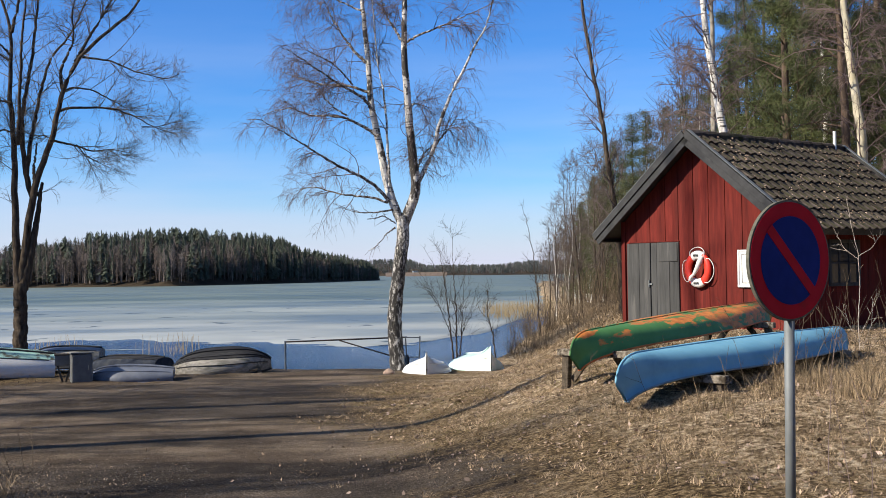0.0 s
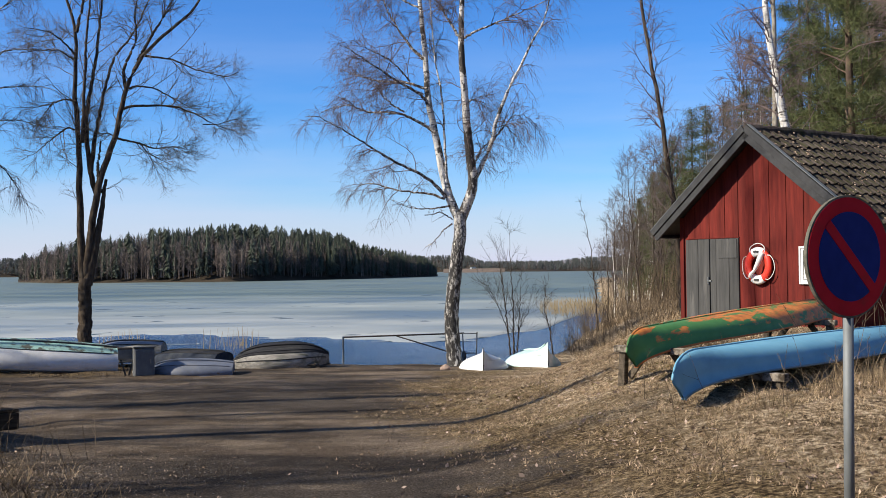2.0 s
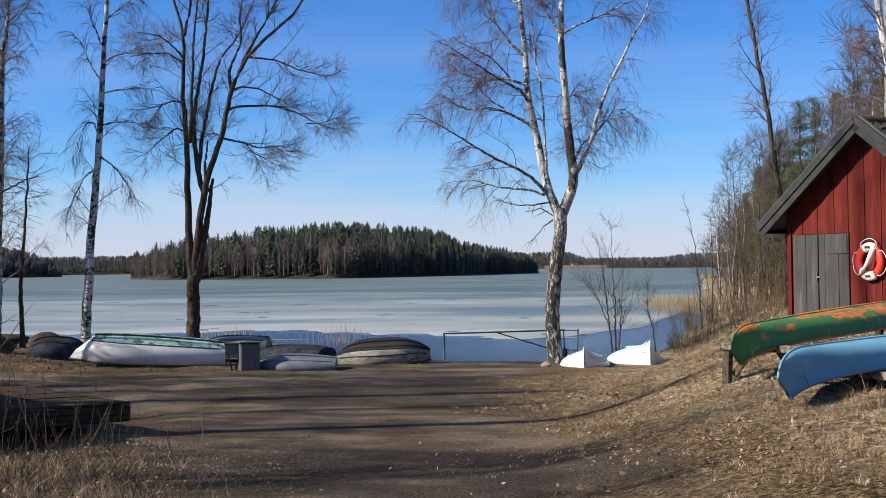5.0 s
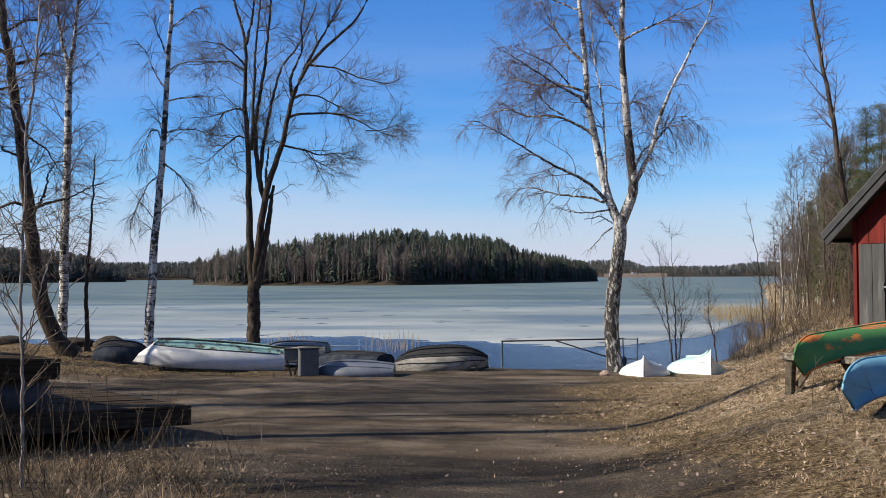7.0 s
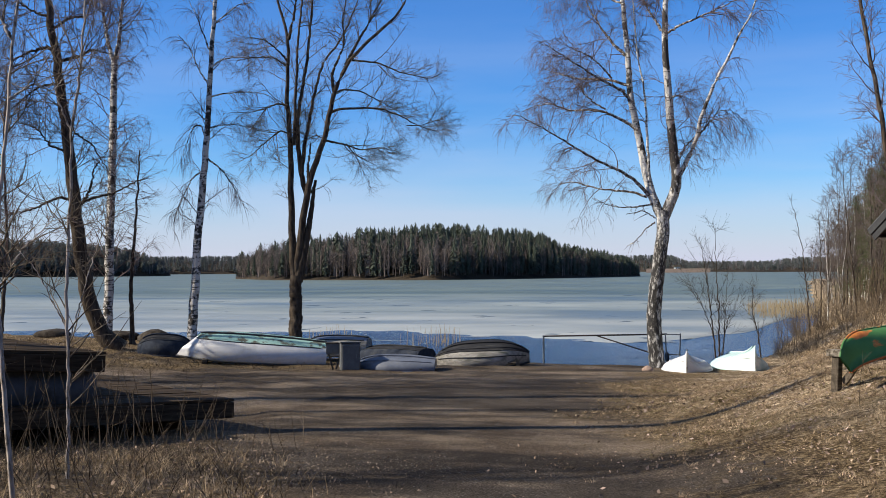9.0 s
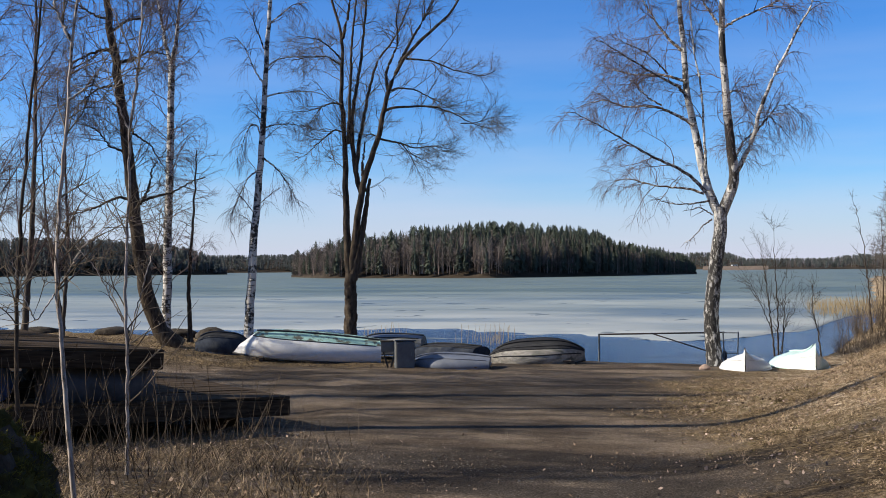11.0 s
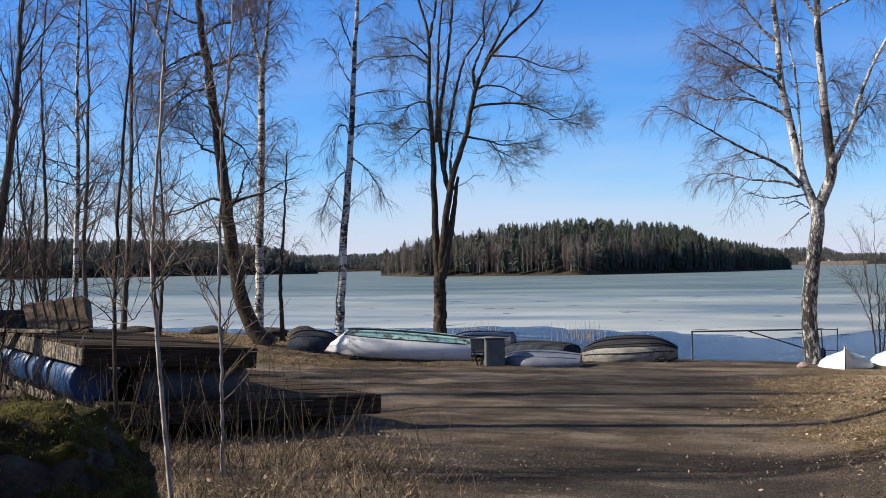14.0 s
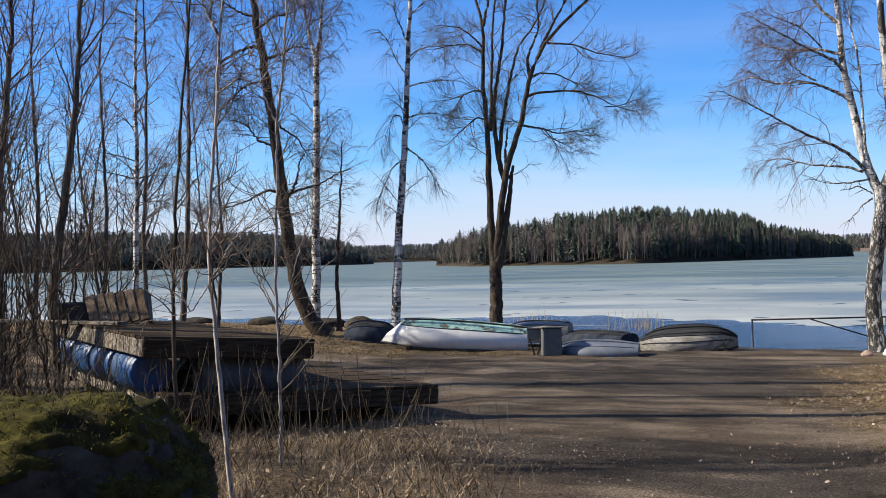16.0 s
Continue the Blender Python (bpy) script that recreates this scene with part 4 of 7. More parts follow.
# slender shoot standing before the hut's side window
bare_tree("sapling", at_view(20.75, 14.6), [
    ([(0, 0), (-2, 60), (2, 120), (0, 170), (-10, 215), (-16, 260)], 0.0075, 0.003), ([(1, 158), (-22, 178, 4), (-38, 212, 8)], 0.0042, 0.0018),
    ([(1, 165), (20, 176, -4), (40, 205, -6)], 0.0042, 0.0018), ([(-1, 30), (14, 62, 3), (34, 108, 6)], 0.0042, 0.0018), ([(0, 20), (-16, 50, -5), (-26, 86, -5)], 0.0038, 0.0016), ([(4, 10), (18, 50, 8), (22, 92, 12)], 0.0038, 0.0016)],
    14.6 / 1940, [dict(per=5, span=(0.3, 1.0), length=(0.1, 0.3), angle=(25, 50), n=4, rise=0.05, wander=0.12, thick=0.5, most=0.003, tip=0.001)], SAPLING_BARK, SAPLING_BARK, "slender pale branched shoot beside the hut", "sapling", 39, 0.004, 6)

# saplings at the near verge
SAPLING_LEVELS = [
    dict(per=16, span=(0.2, 1.0), length=(0.25, 0.9), angle=(35, 60), n=7, rise=0.05, wander=0.12, thick=0.45, most=0.006, tip=0.0012),
    dict(per=4, span=(0.2, 1.0), length=(0.08, 0.3), angle=(30, 60), n=5, rise=0.02, wander=0.15, thick=0.5, most=0.003, tip=0.0012),
]
bare_tree("sapling", at_view(-34.6, 6.9, -0.10), [
    ([(4, -44), (-10, 120), (-27, 360), (-25, 460), (-15, 580), (-7, 680), (-3, 770), (10, 860), (16, 960)], 0.017, 0.007),
    ([(-4, 770), (-30, 830, 10), (-45, 900, 20)], 0.012, 0.004), ([(-8, 670), (30, 700, 10), (60, 690, 20), (90, 730, 20)], 0.008, 0.002),
    ([(-27, 350), (-60, 300, -10), (-100, 410, -30)], 0.005, 0.002), ([(-26, 350), (10, 420, 20), (60, 470, 30), (90, 480, 30)], 0.006, 0.002)],
    6.9 / 1940, SAPLING_LEVELS, SAPLING_BARK, TWIG_GREY, "slim pale-barked sapling in dead weeds", "sapling", 33, 0.004, 7)
bare_tree("sapling", at_view(-32.15, 8.5), [
    ([(0, 0), (1, 180), (-2, 330), (1, 430), (5, 550), (5, 600)], 0.014, 0.010),
    ([(5, 595), (18, 680), (24, 760), (30, 860), (40, 980)], 0.012, 0.005), ([(5, 595), (-15, 640), (-35, 710), (-50, 770)], 0.008, 0.002),
    ([(0, 230), (40, 380, 10), (80, 480, 20)], 0.006, 0.002), ([(-1, 260), (-50, 360, 20), (-110, 430, 30)], 0.006, 0.002)],
    8.5 / 1940, SAPLING_LEVELS, SAPLING_BARK, TWIG_GREY, "slim sapling forking above head height", "sapling", 35, 0.004, 7)
bare_tree("sapling", at_view(-37.25, 9.0), [
    ([(0, 0), (-3, 160), (-1, 320), (9, 470), (22, 620), (32, 720), (45, 880)], 0.020, 0.007)],
    9.0 / 1940, SAPLING_LEVELS, BARK, TWIG_GREY, "thin dark sapling before the stacked jetties", "sapling", 37, 0.004, 7)


def bush(name, m, stems, tall, spread, label, seed, bark=TWIG_GREY, group="", r=0.012):
    rng = np.random.default_rng(seed)
    lines = []
    for _ in range(stems):
        a, s, h = rng.uniform(0, 2 * np.pi), spread * rng.uniform(0.2, 1.0), tall * rng.uniform(0.55, 1.0)
        c, d = math.cos(a), math.sin(a)
        lines.append(([(0.08 * c, 0, 0.08 * d), (0.3 * s * c, h * 0.4, 0.3 * s * d), (0.65 * s * c, h * 0.75, 0.65 * s * d), (s * c, h, s * d)], r, 0.003))
    return bare_tree(name, m, lines, 1.0, [
        dict(per=7, span=(0.2, 1.0), length=(0.25 * tall * 0.5, 0.25 * tall), angle=(20, 50), n=5, rise=0.05, wander=0.14, thick=0.5, most=0.007, tip=0.002),
        dict(per=4, span=(0.2, 1.0), length=(0.08 * tall, 0.16 * tall), angle=(20, 50), n=4, wander=0.14, thick=0.5, most=0.003, tip=0.0015)],
        bark, bark, label, "bush", seed, 0.01, 5, group)


for az, d, h, seed in [(-41.0, 26.0, 9.0, 411), (-44.2, 24.0, 9.0, 413), (-35.4, 31.0, 8.0, 414), (-47.0, 18.0, 8.0, 415)]:
    bare_tree("bare_tree", at_view(az, d), [([(0, 0), (0.15, h * 0.35, 0.1), (0.05, h * 0.7), (0.3, h, 0.1)], 0.07, 0.01), ([(0.05, 0.3), (-0.4, h * 0.4, 0.3), (-0.6, h * 0.85, 0.4)], 0.05, 0.008)], 1.0,
              [dict(per=24, span=(0.12, 1.0), length=(0.8, 2.6), angle=(22, 50), n=7, rise=0.06, wander=0.12, thick=0.4, most=0.014, taper=0.4), dict(per=7, span=(0.15, 1.0), length=(0.3, 0.9), angle=(22, 50), n=5, wander=0.14, thick=0.5, most=0.005, tip=0.0018), dict(per=3, span=(0.15, 1.0), length=(0.15, 0.4), angle=(22, 50), n=4, wander=0.14, thick=0.5, most=0.003, tip=0.0016)],
              BARK_MID, TWIG, "bushy bare tree with many rising twigs", seed=seed, sides=6, group="young trees on the shore")
for az, d, k, tall, sp, seed in [(-46.5, 12, 10, 3.4, 1.2, 41), (-43.0, 13.5, 8, 2.8, 1.0, 42), (-48.5, 10.0, 8, 2.4, 0.9, 43), (-51, 12.5, 10, 4.2, 1.4, 45), (-44.8, 16.0, 8, 3.6, 1.2, 46), (-42.2, 19.0, 9, 5.5, 1.9, 47), (-45.5, 18.0, 10, 6.2, 2.2, 48), (-40.3, 21.0, 8, 5.0, 1.7, 49), (-47.8, 15.0, 9, 5.6, 1.9, 50)]:
    bush("bush", at_view(az, d), k, tall, sp, "leafless many-stemmed grey-brown bush", seed, BARK, "bushes beside the jetties", 0.019)
# low shore brush between the laid-up boats and the thicket
brush = bush("bush", pose(0, 0, 0), 16, 1.5, 0.8, "low tangled leafless shore brush", 61, TWIG_GREY, "brush along the shore", 0.008)
brush_rng = np.random.default_rng(31)
for j in range(12):
    y = brush_rng.uniform(29, 36)
    x = float(np.interp(y, [27.5, 30, 33, 38, 42], [2.6, 1.9, 2.3, 3.3, 4.0])) + brush_rng.uniform(-0.3, 2.4)
    m = pose(x, y, up(x, y) - 0.04, 0, 0, brush_rng.uniform(0, 360)) @ Matrix.Scale(brush_rng.uniform(0.35, 0.8), 4)
    if j == 0:
        brush.matrix_world = m
    else:
        copy_thing(brush, m)
U = 32.0 / 1940
bare_tree("young_tree", at_view(0.55, 32.0), [
    ([(0, 0), (-10, 100), (-17, 160), (-27, 225)], 0.03, 0.004), ([(4, 0), (4, 100), (0, 170), (-2, 240)], 0.03, 0.004), ([(8, 0), (14, 90), (20, 165)], 0.018, 0.003), ([(8, 20), (14, 65), (45, 120)], 0.012, 0.003), ([(-6, 60), (-25, 110), (-55, 165)], 0.012, 0.003)],
    U, [dict(per=15, span=(0.25, 1.0), length=(0.5, 1.5), angle=(25, 60), n=6, rise=0.06, wander=0.10, thick=0.4, most=0.005), dict(per=8, span=(0.2, 1.0), length=(0.2, 0.6), angle=(30, 60), n=4, wander=0.16, thick=0.5, most=0.003, tip=0.0012)], BARK, BARK, "small many-stemmed bare tree at the water's edge", seed=51)
for az, d, pts, seed in [(2.7, 33, [(0, 0), (-4, 50), (-14, 90), (-12, 140)], 53), (5.0, 34, [(0, 0), (-2, 60), (-10, 150), (-22, 215), (-30, 235)], 55), (5.5, 36, [(0, 0), (3, 90), (0, 190)], 56)]:
    bare_tree("young_tree", at_view(az, d), [(pts, 0.028, 0.004)], d / 1940, [dict(per=16, span=(0.25, 1.0), length=(0.3, 0.9), angle=(20, 50), n=6, rise=0.08, wander=0.10, thick=0.4, most=0.005), dict(per=6, span=(0.2, 1.0), length=(0.15, 0.4), angle=(30, 60), n=4, wander=0.16, thick=0.5, most=0.004, tip=0.0016)], BARK, BARK, "thin young bare tree at the water's edge", seed=seed)

# tall trees beside and behind the hut
for az, d, pts, r, bark, lv, seed, label in [
    (8.95, 30.0, [(12, 0), (5, 150), (-7, 250), (-18, 340), (-35, 440), (-47, 520), (-66, 700)], 0.092, BARK, 0, 61, "tall bare tree with short ragged side branches"),
    (14.9, 28.0, [(10, 0), (2, 230), (-14, 300), (-28, 400), (-40, 480), (-55, 640), (-65, 800)], 0.17, BIRCH_BRIGHT, 1, 63, "tall leaning birch with bright white bark"),
    (14.0, 30.0, [(0, 0), (0, 300), (0, 500), (-6, 800)], 0.12, BARK_PALE, 1, 64, "tall pale bare trunk"),
    (21.3, 26.0, [(0, 0), (-2, 160), (-12, 320), (-30, 480), (-45, 700), (-50, 820)], 0.16, YELLOW_BARK, 1, 65, "tall pale yellowish bare trunk"),
    (22.8, 25.0, [(0, 0), (0, 300), (-6, 480), (-10, 800)], 0.17, BARK, 0, 66, "tall dark bare trunk"),
    (19.3, 40.0, [(0, 0), (2, 300), (-4, 560)], 0.14, BIRCH, 1, 67, "tall birch among pines"),
]:
    lvs = [[dict(per=28, span=(0.18, 1.0), length=(0.6, 2.1), angle=(22, 55), n=7, rise=0.05, wander=0.16, thick=0.35, most=0.02)] + OPEN_LEVELS, BIRCH_LEVELS][lv]
    bare_tree("birch_tree" if bark in (BIRCH, BIRCH_BRIGHT) else "bare_tree", at_view(az, d), [(pts, r, 0.03)], d / 1940, lvs, bark, TWIG, label, seed=seed)


def needle_tufts(rng, C, size, per):
    """Clumps of flat needle blades round the points C."""
    k = len(C) * per
    c = np.repeat(C, per, 0) + rng.normal(0, size * 0.42, (k, 3)) * (1.2, 1.2, 0.7)
    d, s = unit(rng.normal(size=(k, 3)) + np.array([0, 0, 0.3])), unit(rng.normal(size=(k, 3)))
    w, h = size * rng.uniform(0.02, 0.042, (k, 1)), size * rng.uniform(0.3, 0.7, (k, 1))
    V = np.stack([c - s * w, c + s * w, c + d * h], 1).reshape(-1, 3)
    return V, np.arange(3 * k).reshape(-1, 3)


def pine(m, tall, bare, seed, label="tall pine with a flaking orange-brown trunk"):
    rng = np.random.default_rng(seed)
    root = thing("pine_tree", m, label, "tree")
    lean = rng.normal(0, 0.25, 2)
    P = resample([(0, 0, 0), (lean[0], tall * 0.5, lean[1]), (lean[0] * 1.5, tall, lean[1])], 26, 0.02, rng)[None]
    R = np.linspace(0.17, 0.03, 26)[None] * tall / 14
    Q, S = sprout(rng, P, R, 34, (bare, 0.98), (1.3, 3.2), (55, 95), 7, droop=0.02, rise=0.06, wander=0.14, thick=0.3, most=0.03, taper=0.7)
    Q2, S2 = sprout(rng, Q, S, 6, (0.35, 1.0), (0.4, 1.0), (25, 60), 5, rise=0.08, wander=0.16, thick=0.5, most=0.02)
    D, E2 = sprout(rng, P, R, 22, (0.2, bare), (0.5, 1.6), (70, 100), 6, droop=0.04, wander=0.2, thick=0.12, most=0.008)
    V, F = joined([tubes(P, R, 9), tubes(Q, S, 5), tubes(Q2, S2, 3), tubes(D, E2, 3)])
    mesh_object("trunk", V, F, PINE_BARK, root, smooth=True)
    tips = np.concatenate([Q2[:, 3:].reshape(-1, 3), Q[:, 6:].reshape(-1, 3)])
    V, F = needle_tufts(rng, tips, 0.34, 80)
    mesh_object("crown", V, F, NEEDLES, root, "dark green needle clumps")
    return root


def spruce(m, tall, seed):
    rng = np.random.default_rng(seed)
    root = thing("spruce_tree", m, "dark green spruce with drooping boughs", "tree")
    P = resample([(0, 0, 0), (0, tall, 0)], 26, 0.01, rng)[None]
    R = np.linspace(0.012 * tall, 0.01, 26)[None]
    Q, S = sprout(rng, P, R, 110, (0.08, 0.99), (0.22 * tall, 0.26 * tall), (75, 100), 7, droop=0.05, wander=0.08, thick=0.25, most=0.025, taper=0.93)
    V, F = joined([tubes(P, R, 7), tubes(Q, S, 3)])
    mesh_object("trunk", V, F, BARK, root, smooth=True)
    V, F = needle_tufts(rng, Q[:, 1:].reshape(-1, 3), 0.30, 28)
    mesh_object("crown", V, F, NEEDLES, root, "dense dark green needles")
    return root


pines = [pine(at_view(17.5, 36.0), 15.0, 0.35, 71), pine(at_view(20.6, 33.0), 14.0, 0.3, 72)]
for az, d, s, rz in [(18.9, 42, 1.0, 40), (23.2, 48, 1.1, 150), (22.0, 40, 1.05, 100), (24.2, 36, 0.95, 200), (15.9, 46, 0.9, 300), (26, 42, 1.1, 20), (19.6, 50, 1.0, 70), (13.2, 70, 0.85, 250), (12.0, 80, 0.9, 10), (16.6, 52, 1.0, 130), (18.1, 55, 1.05, 210), (20.2, 46, 1.0, 330), (21.4, 54, 1.1, 60), (22.9, 38, 0.85, 15), (15.2, 55, 0.95, 180)]:
    x, y = d * math.sin(radians(az)), d * math.cos(radians(az))
    copy_thing(pines[int(az * 10) % 2], pose(x, y, up(x, y) - 0.05, 0, 0, rz) @ Matrix.Scale(s, 4))
spruces = [spruce(at_view(17.0, 40.0), 9.0, 81)]
for az, d, s in [(7.9, 52, 0.66), (8.9, 50, 0.82), (7.2, 62, 0.62), (9.9, 47, 0.9), (8.4, 58, 0.8), (10.6, 52, 1.0), (22.4, 44, 1.1), (11.6, 85, 1.0), (25, 48, 1.2), (10.9, 100, 1.0), (10.2, 115, 1.1), (12.6, 70, 0.9), (7.9, 95, 1.15), (8.6, 88, 1.1), (9.4, 90, 1.2), (7.3, 100, 0.95), (16.0, 44, 1.15), (18.4, 38, 0.9), (19.9, 44, 1.2), (21.3, 40, 1.0), (23.6, 44, 1.2), (14.9, 50, 1.1)]:
    x, y = d * math.sin(radians(az)), d * math.cos(radians(az))
    copy_thing(spruces[0], pose(x, y, up(x, y) - 0.05, 0, 0, az * 70) @ Matrix.Scale(s, 4))


def thicket_tree(name, tall, bark, seed):
    h = tall
    return bare_tree(name, pose(0, 0, 0), [([(0, 0), (0.15, h * 0.4, 0.1), (-0.1, h * 0.75), (0.05, h)], 0.012 * h * 0.6, 0.006)], 1.0, [
        dict(per=30, span=(0.2, 1.0), length=(0.12 * h, 0.3 * h), angle=(25, 60), n=6, rise=0.06, wander=0.15, thick=0.45, most=0.014, tip=0.004),
        dict(per=6, span=(0.15, 1.0), length=(0.06 * h, 0.15 * h), angle=(25, 60), n=3, wander=0.16, thick=0.5, most=0.006, tip=0.0045)],
        bark, THICKET_TWIG, "thin bare tree in the shore thicket", seed=seed, sides=5, group="trees of the shore thicket")


kinds = [thicket_tree("bare_tree", 7.0, BARK, 91), thicket_tree("bare_tree", 6.0, BARK_PALE, 92), thicket_tree("birch_tree", 8.0, BIRCH_BRIGHT, 93), thicket_tree("bare_tree", 5.0, BARK, 94)]
rng = np.random.default_rng(6)
made = 0
while made < 210:
    d = rng.uniform(33, 110) if made % 3 else rng.uniform(45, 75)
    az = rng.uniform(5.2, 13.5) if made % 5 else rng.uniform(11, 27)
    x, y = d * math.sin(radians(az)), d * math.cos(radians(az))
    z = up(x, y)
    tall = float(np.interp(az, [5.2, 6, 8, 10, 12, 14, 27], [0.031, 0.054, 0.072, 0.086, 0.125, 0.18, 0.20])) * d * rng.uniform(0.55, 1.05) + EYE - z
    if z < 0.12 or (2.0 < x < 10.0 and y < 26.5):
        continue
    src = kinds[made % 4]
    m = pose(x, y, z - 0.05, rng.normal(0, 3), rng.normal(0, 3), rng.uniform(0, 360)) @ Matrix.Scale(tall / (7.0, 6.0, 8.0, 5.0)[made % 4], 4)
    if made < 4:
        src.matrix_world = m
    else:
        copy_thing(src, m)
    made += 1

# trees beside the track whose shadows cross it
for x, y, tall, r, seed in [(-12.6, 8.0, 22, 0.25, 301), (-14.0, 9.9, 17, 0.13, 302), (-25.0, -0.3, 19, 0.18, 303), (-16.0, 11.4, 21, 0.26, 305), (-27.0, -1.6, 20, 0.2, 308)]:
    bare_tree("bare_tree", pose(x, y, up(x, y) - 0.05), [([(0, 0), (0.2, tall * 0.3, 0.1), (0.1, tall * 0.6), (-0.2, tall, 0.2)], r, 0.02)], 1.0,
              [dict(per=36, span=(0.25, 1.0), length=(0.8, 2.6), angle=(30, 65), n=6, rise=0.04, wander=0.18, thick=0.45, most=0.02), dict(per=8, span=(0.2, 1.0), length=(0.4, 1.0), angle=(30, 60), n=4, wander=0.18, thick=0.5, most=0.005, tip=0.002)],
              BARK, TWIG, "bare tree on the verge beside the track", seed=seed, sides=7)


# ---- far woods ----
def far_conifer(rng, h, slim=1.0, blunt=0.6):
    """A conifer of ragged boughs, pointed or round-topped."""
    n = 17
    vs, fs = [], []
    for j in range(n):
        z0, r = h * (0.08 + 0.82 * j / n), h * 0.135 * slim * min(1.0, 0.75 + 0.12 * j) * (1 - j / n) ** blunt * rng.uniform(0.7, 1.2)
        for a in np.arange(9) * np.pi / 4.5 + rng.uniform(-0.4, 0.4, 9):
            b = a + rng.uniform(0.3, 0.6)
            q, dz = r * rng.uniform(0.5, 1.2), h * rng.uniform(-0.045, 0.02)
            k = len(vs)
            vs += [(0, 0, z0 + h * 0.09), (q * math.cos(a), q * math.sin(a), z0 + dz), (q * math.cos(b), q * math.sin(b), z0 + dz + 0.012 * h)]
            fs.append((k, k + 1, k + 2))
    return np.array(vs), np.array(fs)


def far_bare(rng, h):
    vs, fs = [], []
    for j in range(52):
        if j < 2:
            a, b, w = np.array([rng.normal(0, 0.02) * h, 0, 0]), np.array([rng.normal(0, 0.04) * h, 0, h]), 0.011 * h
        else:
            z = rng.uniform(0.25, 0.9) * h
            a = np.array([rng.normal(0, 0.03) * h, rng.normal(0, 0.03) * h, z])
            b = a + np.array([rng.normal(0, 0.09), rng.normal(0, 0.09), rng.uniform(0.06, 0.2)]) * h * (1.15 - z / h)
            w = 0.006 * h
        s = unit(np.cross(b - a, rng.normal(size=3))) * w
        k = len(vs)
        vs += [a - s, a + s, b]
        fs.append((k, k + 1, k + 2))
    return np.array(vs), np.array(fs)


def woods(name, spots, mat, kinds, label, seed):
    rng = np.random.default_rng(seed)
    pieces = []
    for x, y, z, h in spots:
        V, F = kinds[rng.integers(len(kinds))]
        a = rng.uniform(0, 2 * np.pi)
        c, s = math.cos(a), math.sin(a)
        W = V @ np.array([[c, s, 0], [-s, c, 0], [0, 0, 1]]) * (h * rng.uniform(0.85, 1.15), h * rng.uniform(0.85, 1.15), h) + (x, y, z)
        pieces.append((W, F))
    V, F = joined(pieces)
    return tagged(mesh_object(name, V, F, mat), label, "woods", kind="stuff")


rng = np.random.default_rng(5)
CONIFERS = [far_conifer(rng, 1.0, q, b) for q, b in ((1.0, 0.6), (1.2, 0.6), (1.3, 0.5), (1.5, 0.45), (1.2, 0.65), (1.6, 0.35), (1.4, 0.5))]
ROUND = [far_conifer(rng, 1.0, q, b) for q, b in ((2.0, 0.3), (2.4, 0.25), (1.8, 0.35))]
BARES = [far_bare(rng, 1.0) for _ in range(6)]
# Greyed and lightened green: part of the distance haze is in the colour.
FAR_GREEN = surf("far_conifer_green", (0.050, 0.062, 0.048), (0.085, 0.098, 0.072), 0.12, 0.95, bump=0.0, island=0.25)
FAR_BROWN = surf("far_bare_wood", (0.085, 0.068, 0.062), (0.24, 0.195, 0.17), 0.15, 0.9, bump=0.0, island=0.6)
# Distance haze is put into these pale, bluish-grey hill colours.
HAZY_GREEN = surf("hazy_hill_conifer", (0.085, 0.096, 0.090), (0.12, 0.132, 0.12), 0.05, 0.95, bump=0.0, island=0.35)
HAZY_BROWN = surf("hazy_hill_bare_wood", (0.14, 0.127, 0.122), (0.22, 0.20, 0.188), 0.05, 0.95, bump=0.0, island=0.35)
FAR_FLOOR = surf("far_forest_floor", (0.022, 0.018, 0.013), (0.065, 0.05, 0.035), 0.2, 0.95, bump=0.0)


def land(name, az0, az1, near, far, crest, label, seed, count, tree_h, green, kinds=ROUND, rough=0.35, mats=(HAZY_GREEN, HAZY_BROWN)):
    """A wooded shore seen over the lake between two compass angles; near, far, crest: functions of the share along it."""
    rng = np.random.default_rng(seed)
    n, k = 60, 8
    v = []
    for i in range(n):
        s = i / (n - 1)
        a = radians(az0 + (az1 - az0) * s)
        for j in range(k):
            q = j / (k - 1)
            d = near(s) + (far(s) - near(s)) * q
            z = -0.3 + crest(s) * math.sin(math.pi * min(q * 1.0, 1.0)) ** 0.8 + (0.9 if 0 < j < k - 1 else 0)
            v.append((d * math.sin(a), d * math.cos(a), z))
    f = [(i * k + j, (i + 1) * k + j, (i + 1) * k + j + 1, i * k + j + 1) for i in range(n - 1) for j in range(k - 1)]
    tagged(mesh_object(name, v, f, FAR_FLOOR, smooth=True), label, "shore", kind="structure")
    spots = ([], [])
    for i in range(count):
        s, q = rng.uniform(0.004, 0.996), rng.uniform(0.03, 0.7) ** 1.2
        a, d = radians(az0 + (az1 - az0) * s), near(s) + (far(s) - near(s)) * q
        z = -0.3 + crest(s) * math.sin(math.pi * q) ** 0.8 + 0.7
        h = tree_h(s) * (1 + rough * (rng.choice([rng.uniform(0.5, 0.85), rng.uniform(0.7, 1.0), rng.uniform(0.8, 1.2)]) - 1))
        g = rng.uniform() < green(s, q)
        if not g:
            h *= 0.92
        spots[0 if g else 1].append((d * math.sin(a), d * math.cos(a), z, h))
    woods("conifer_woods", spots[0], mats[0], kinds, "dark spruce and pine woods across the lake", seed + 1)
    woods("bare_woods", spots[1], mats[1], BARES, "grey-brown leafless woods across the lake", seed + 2)


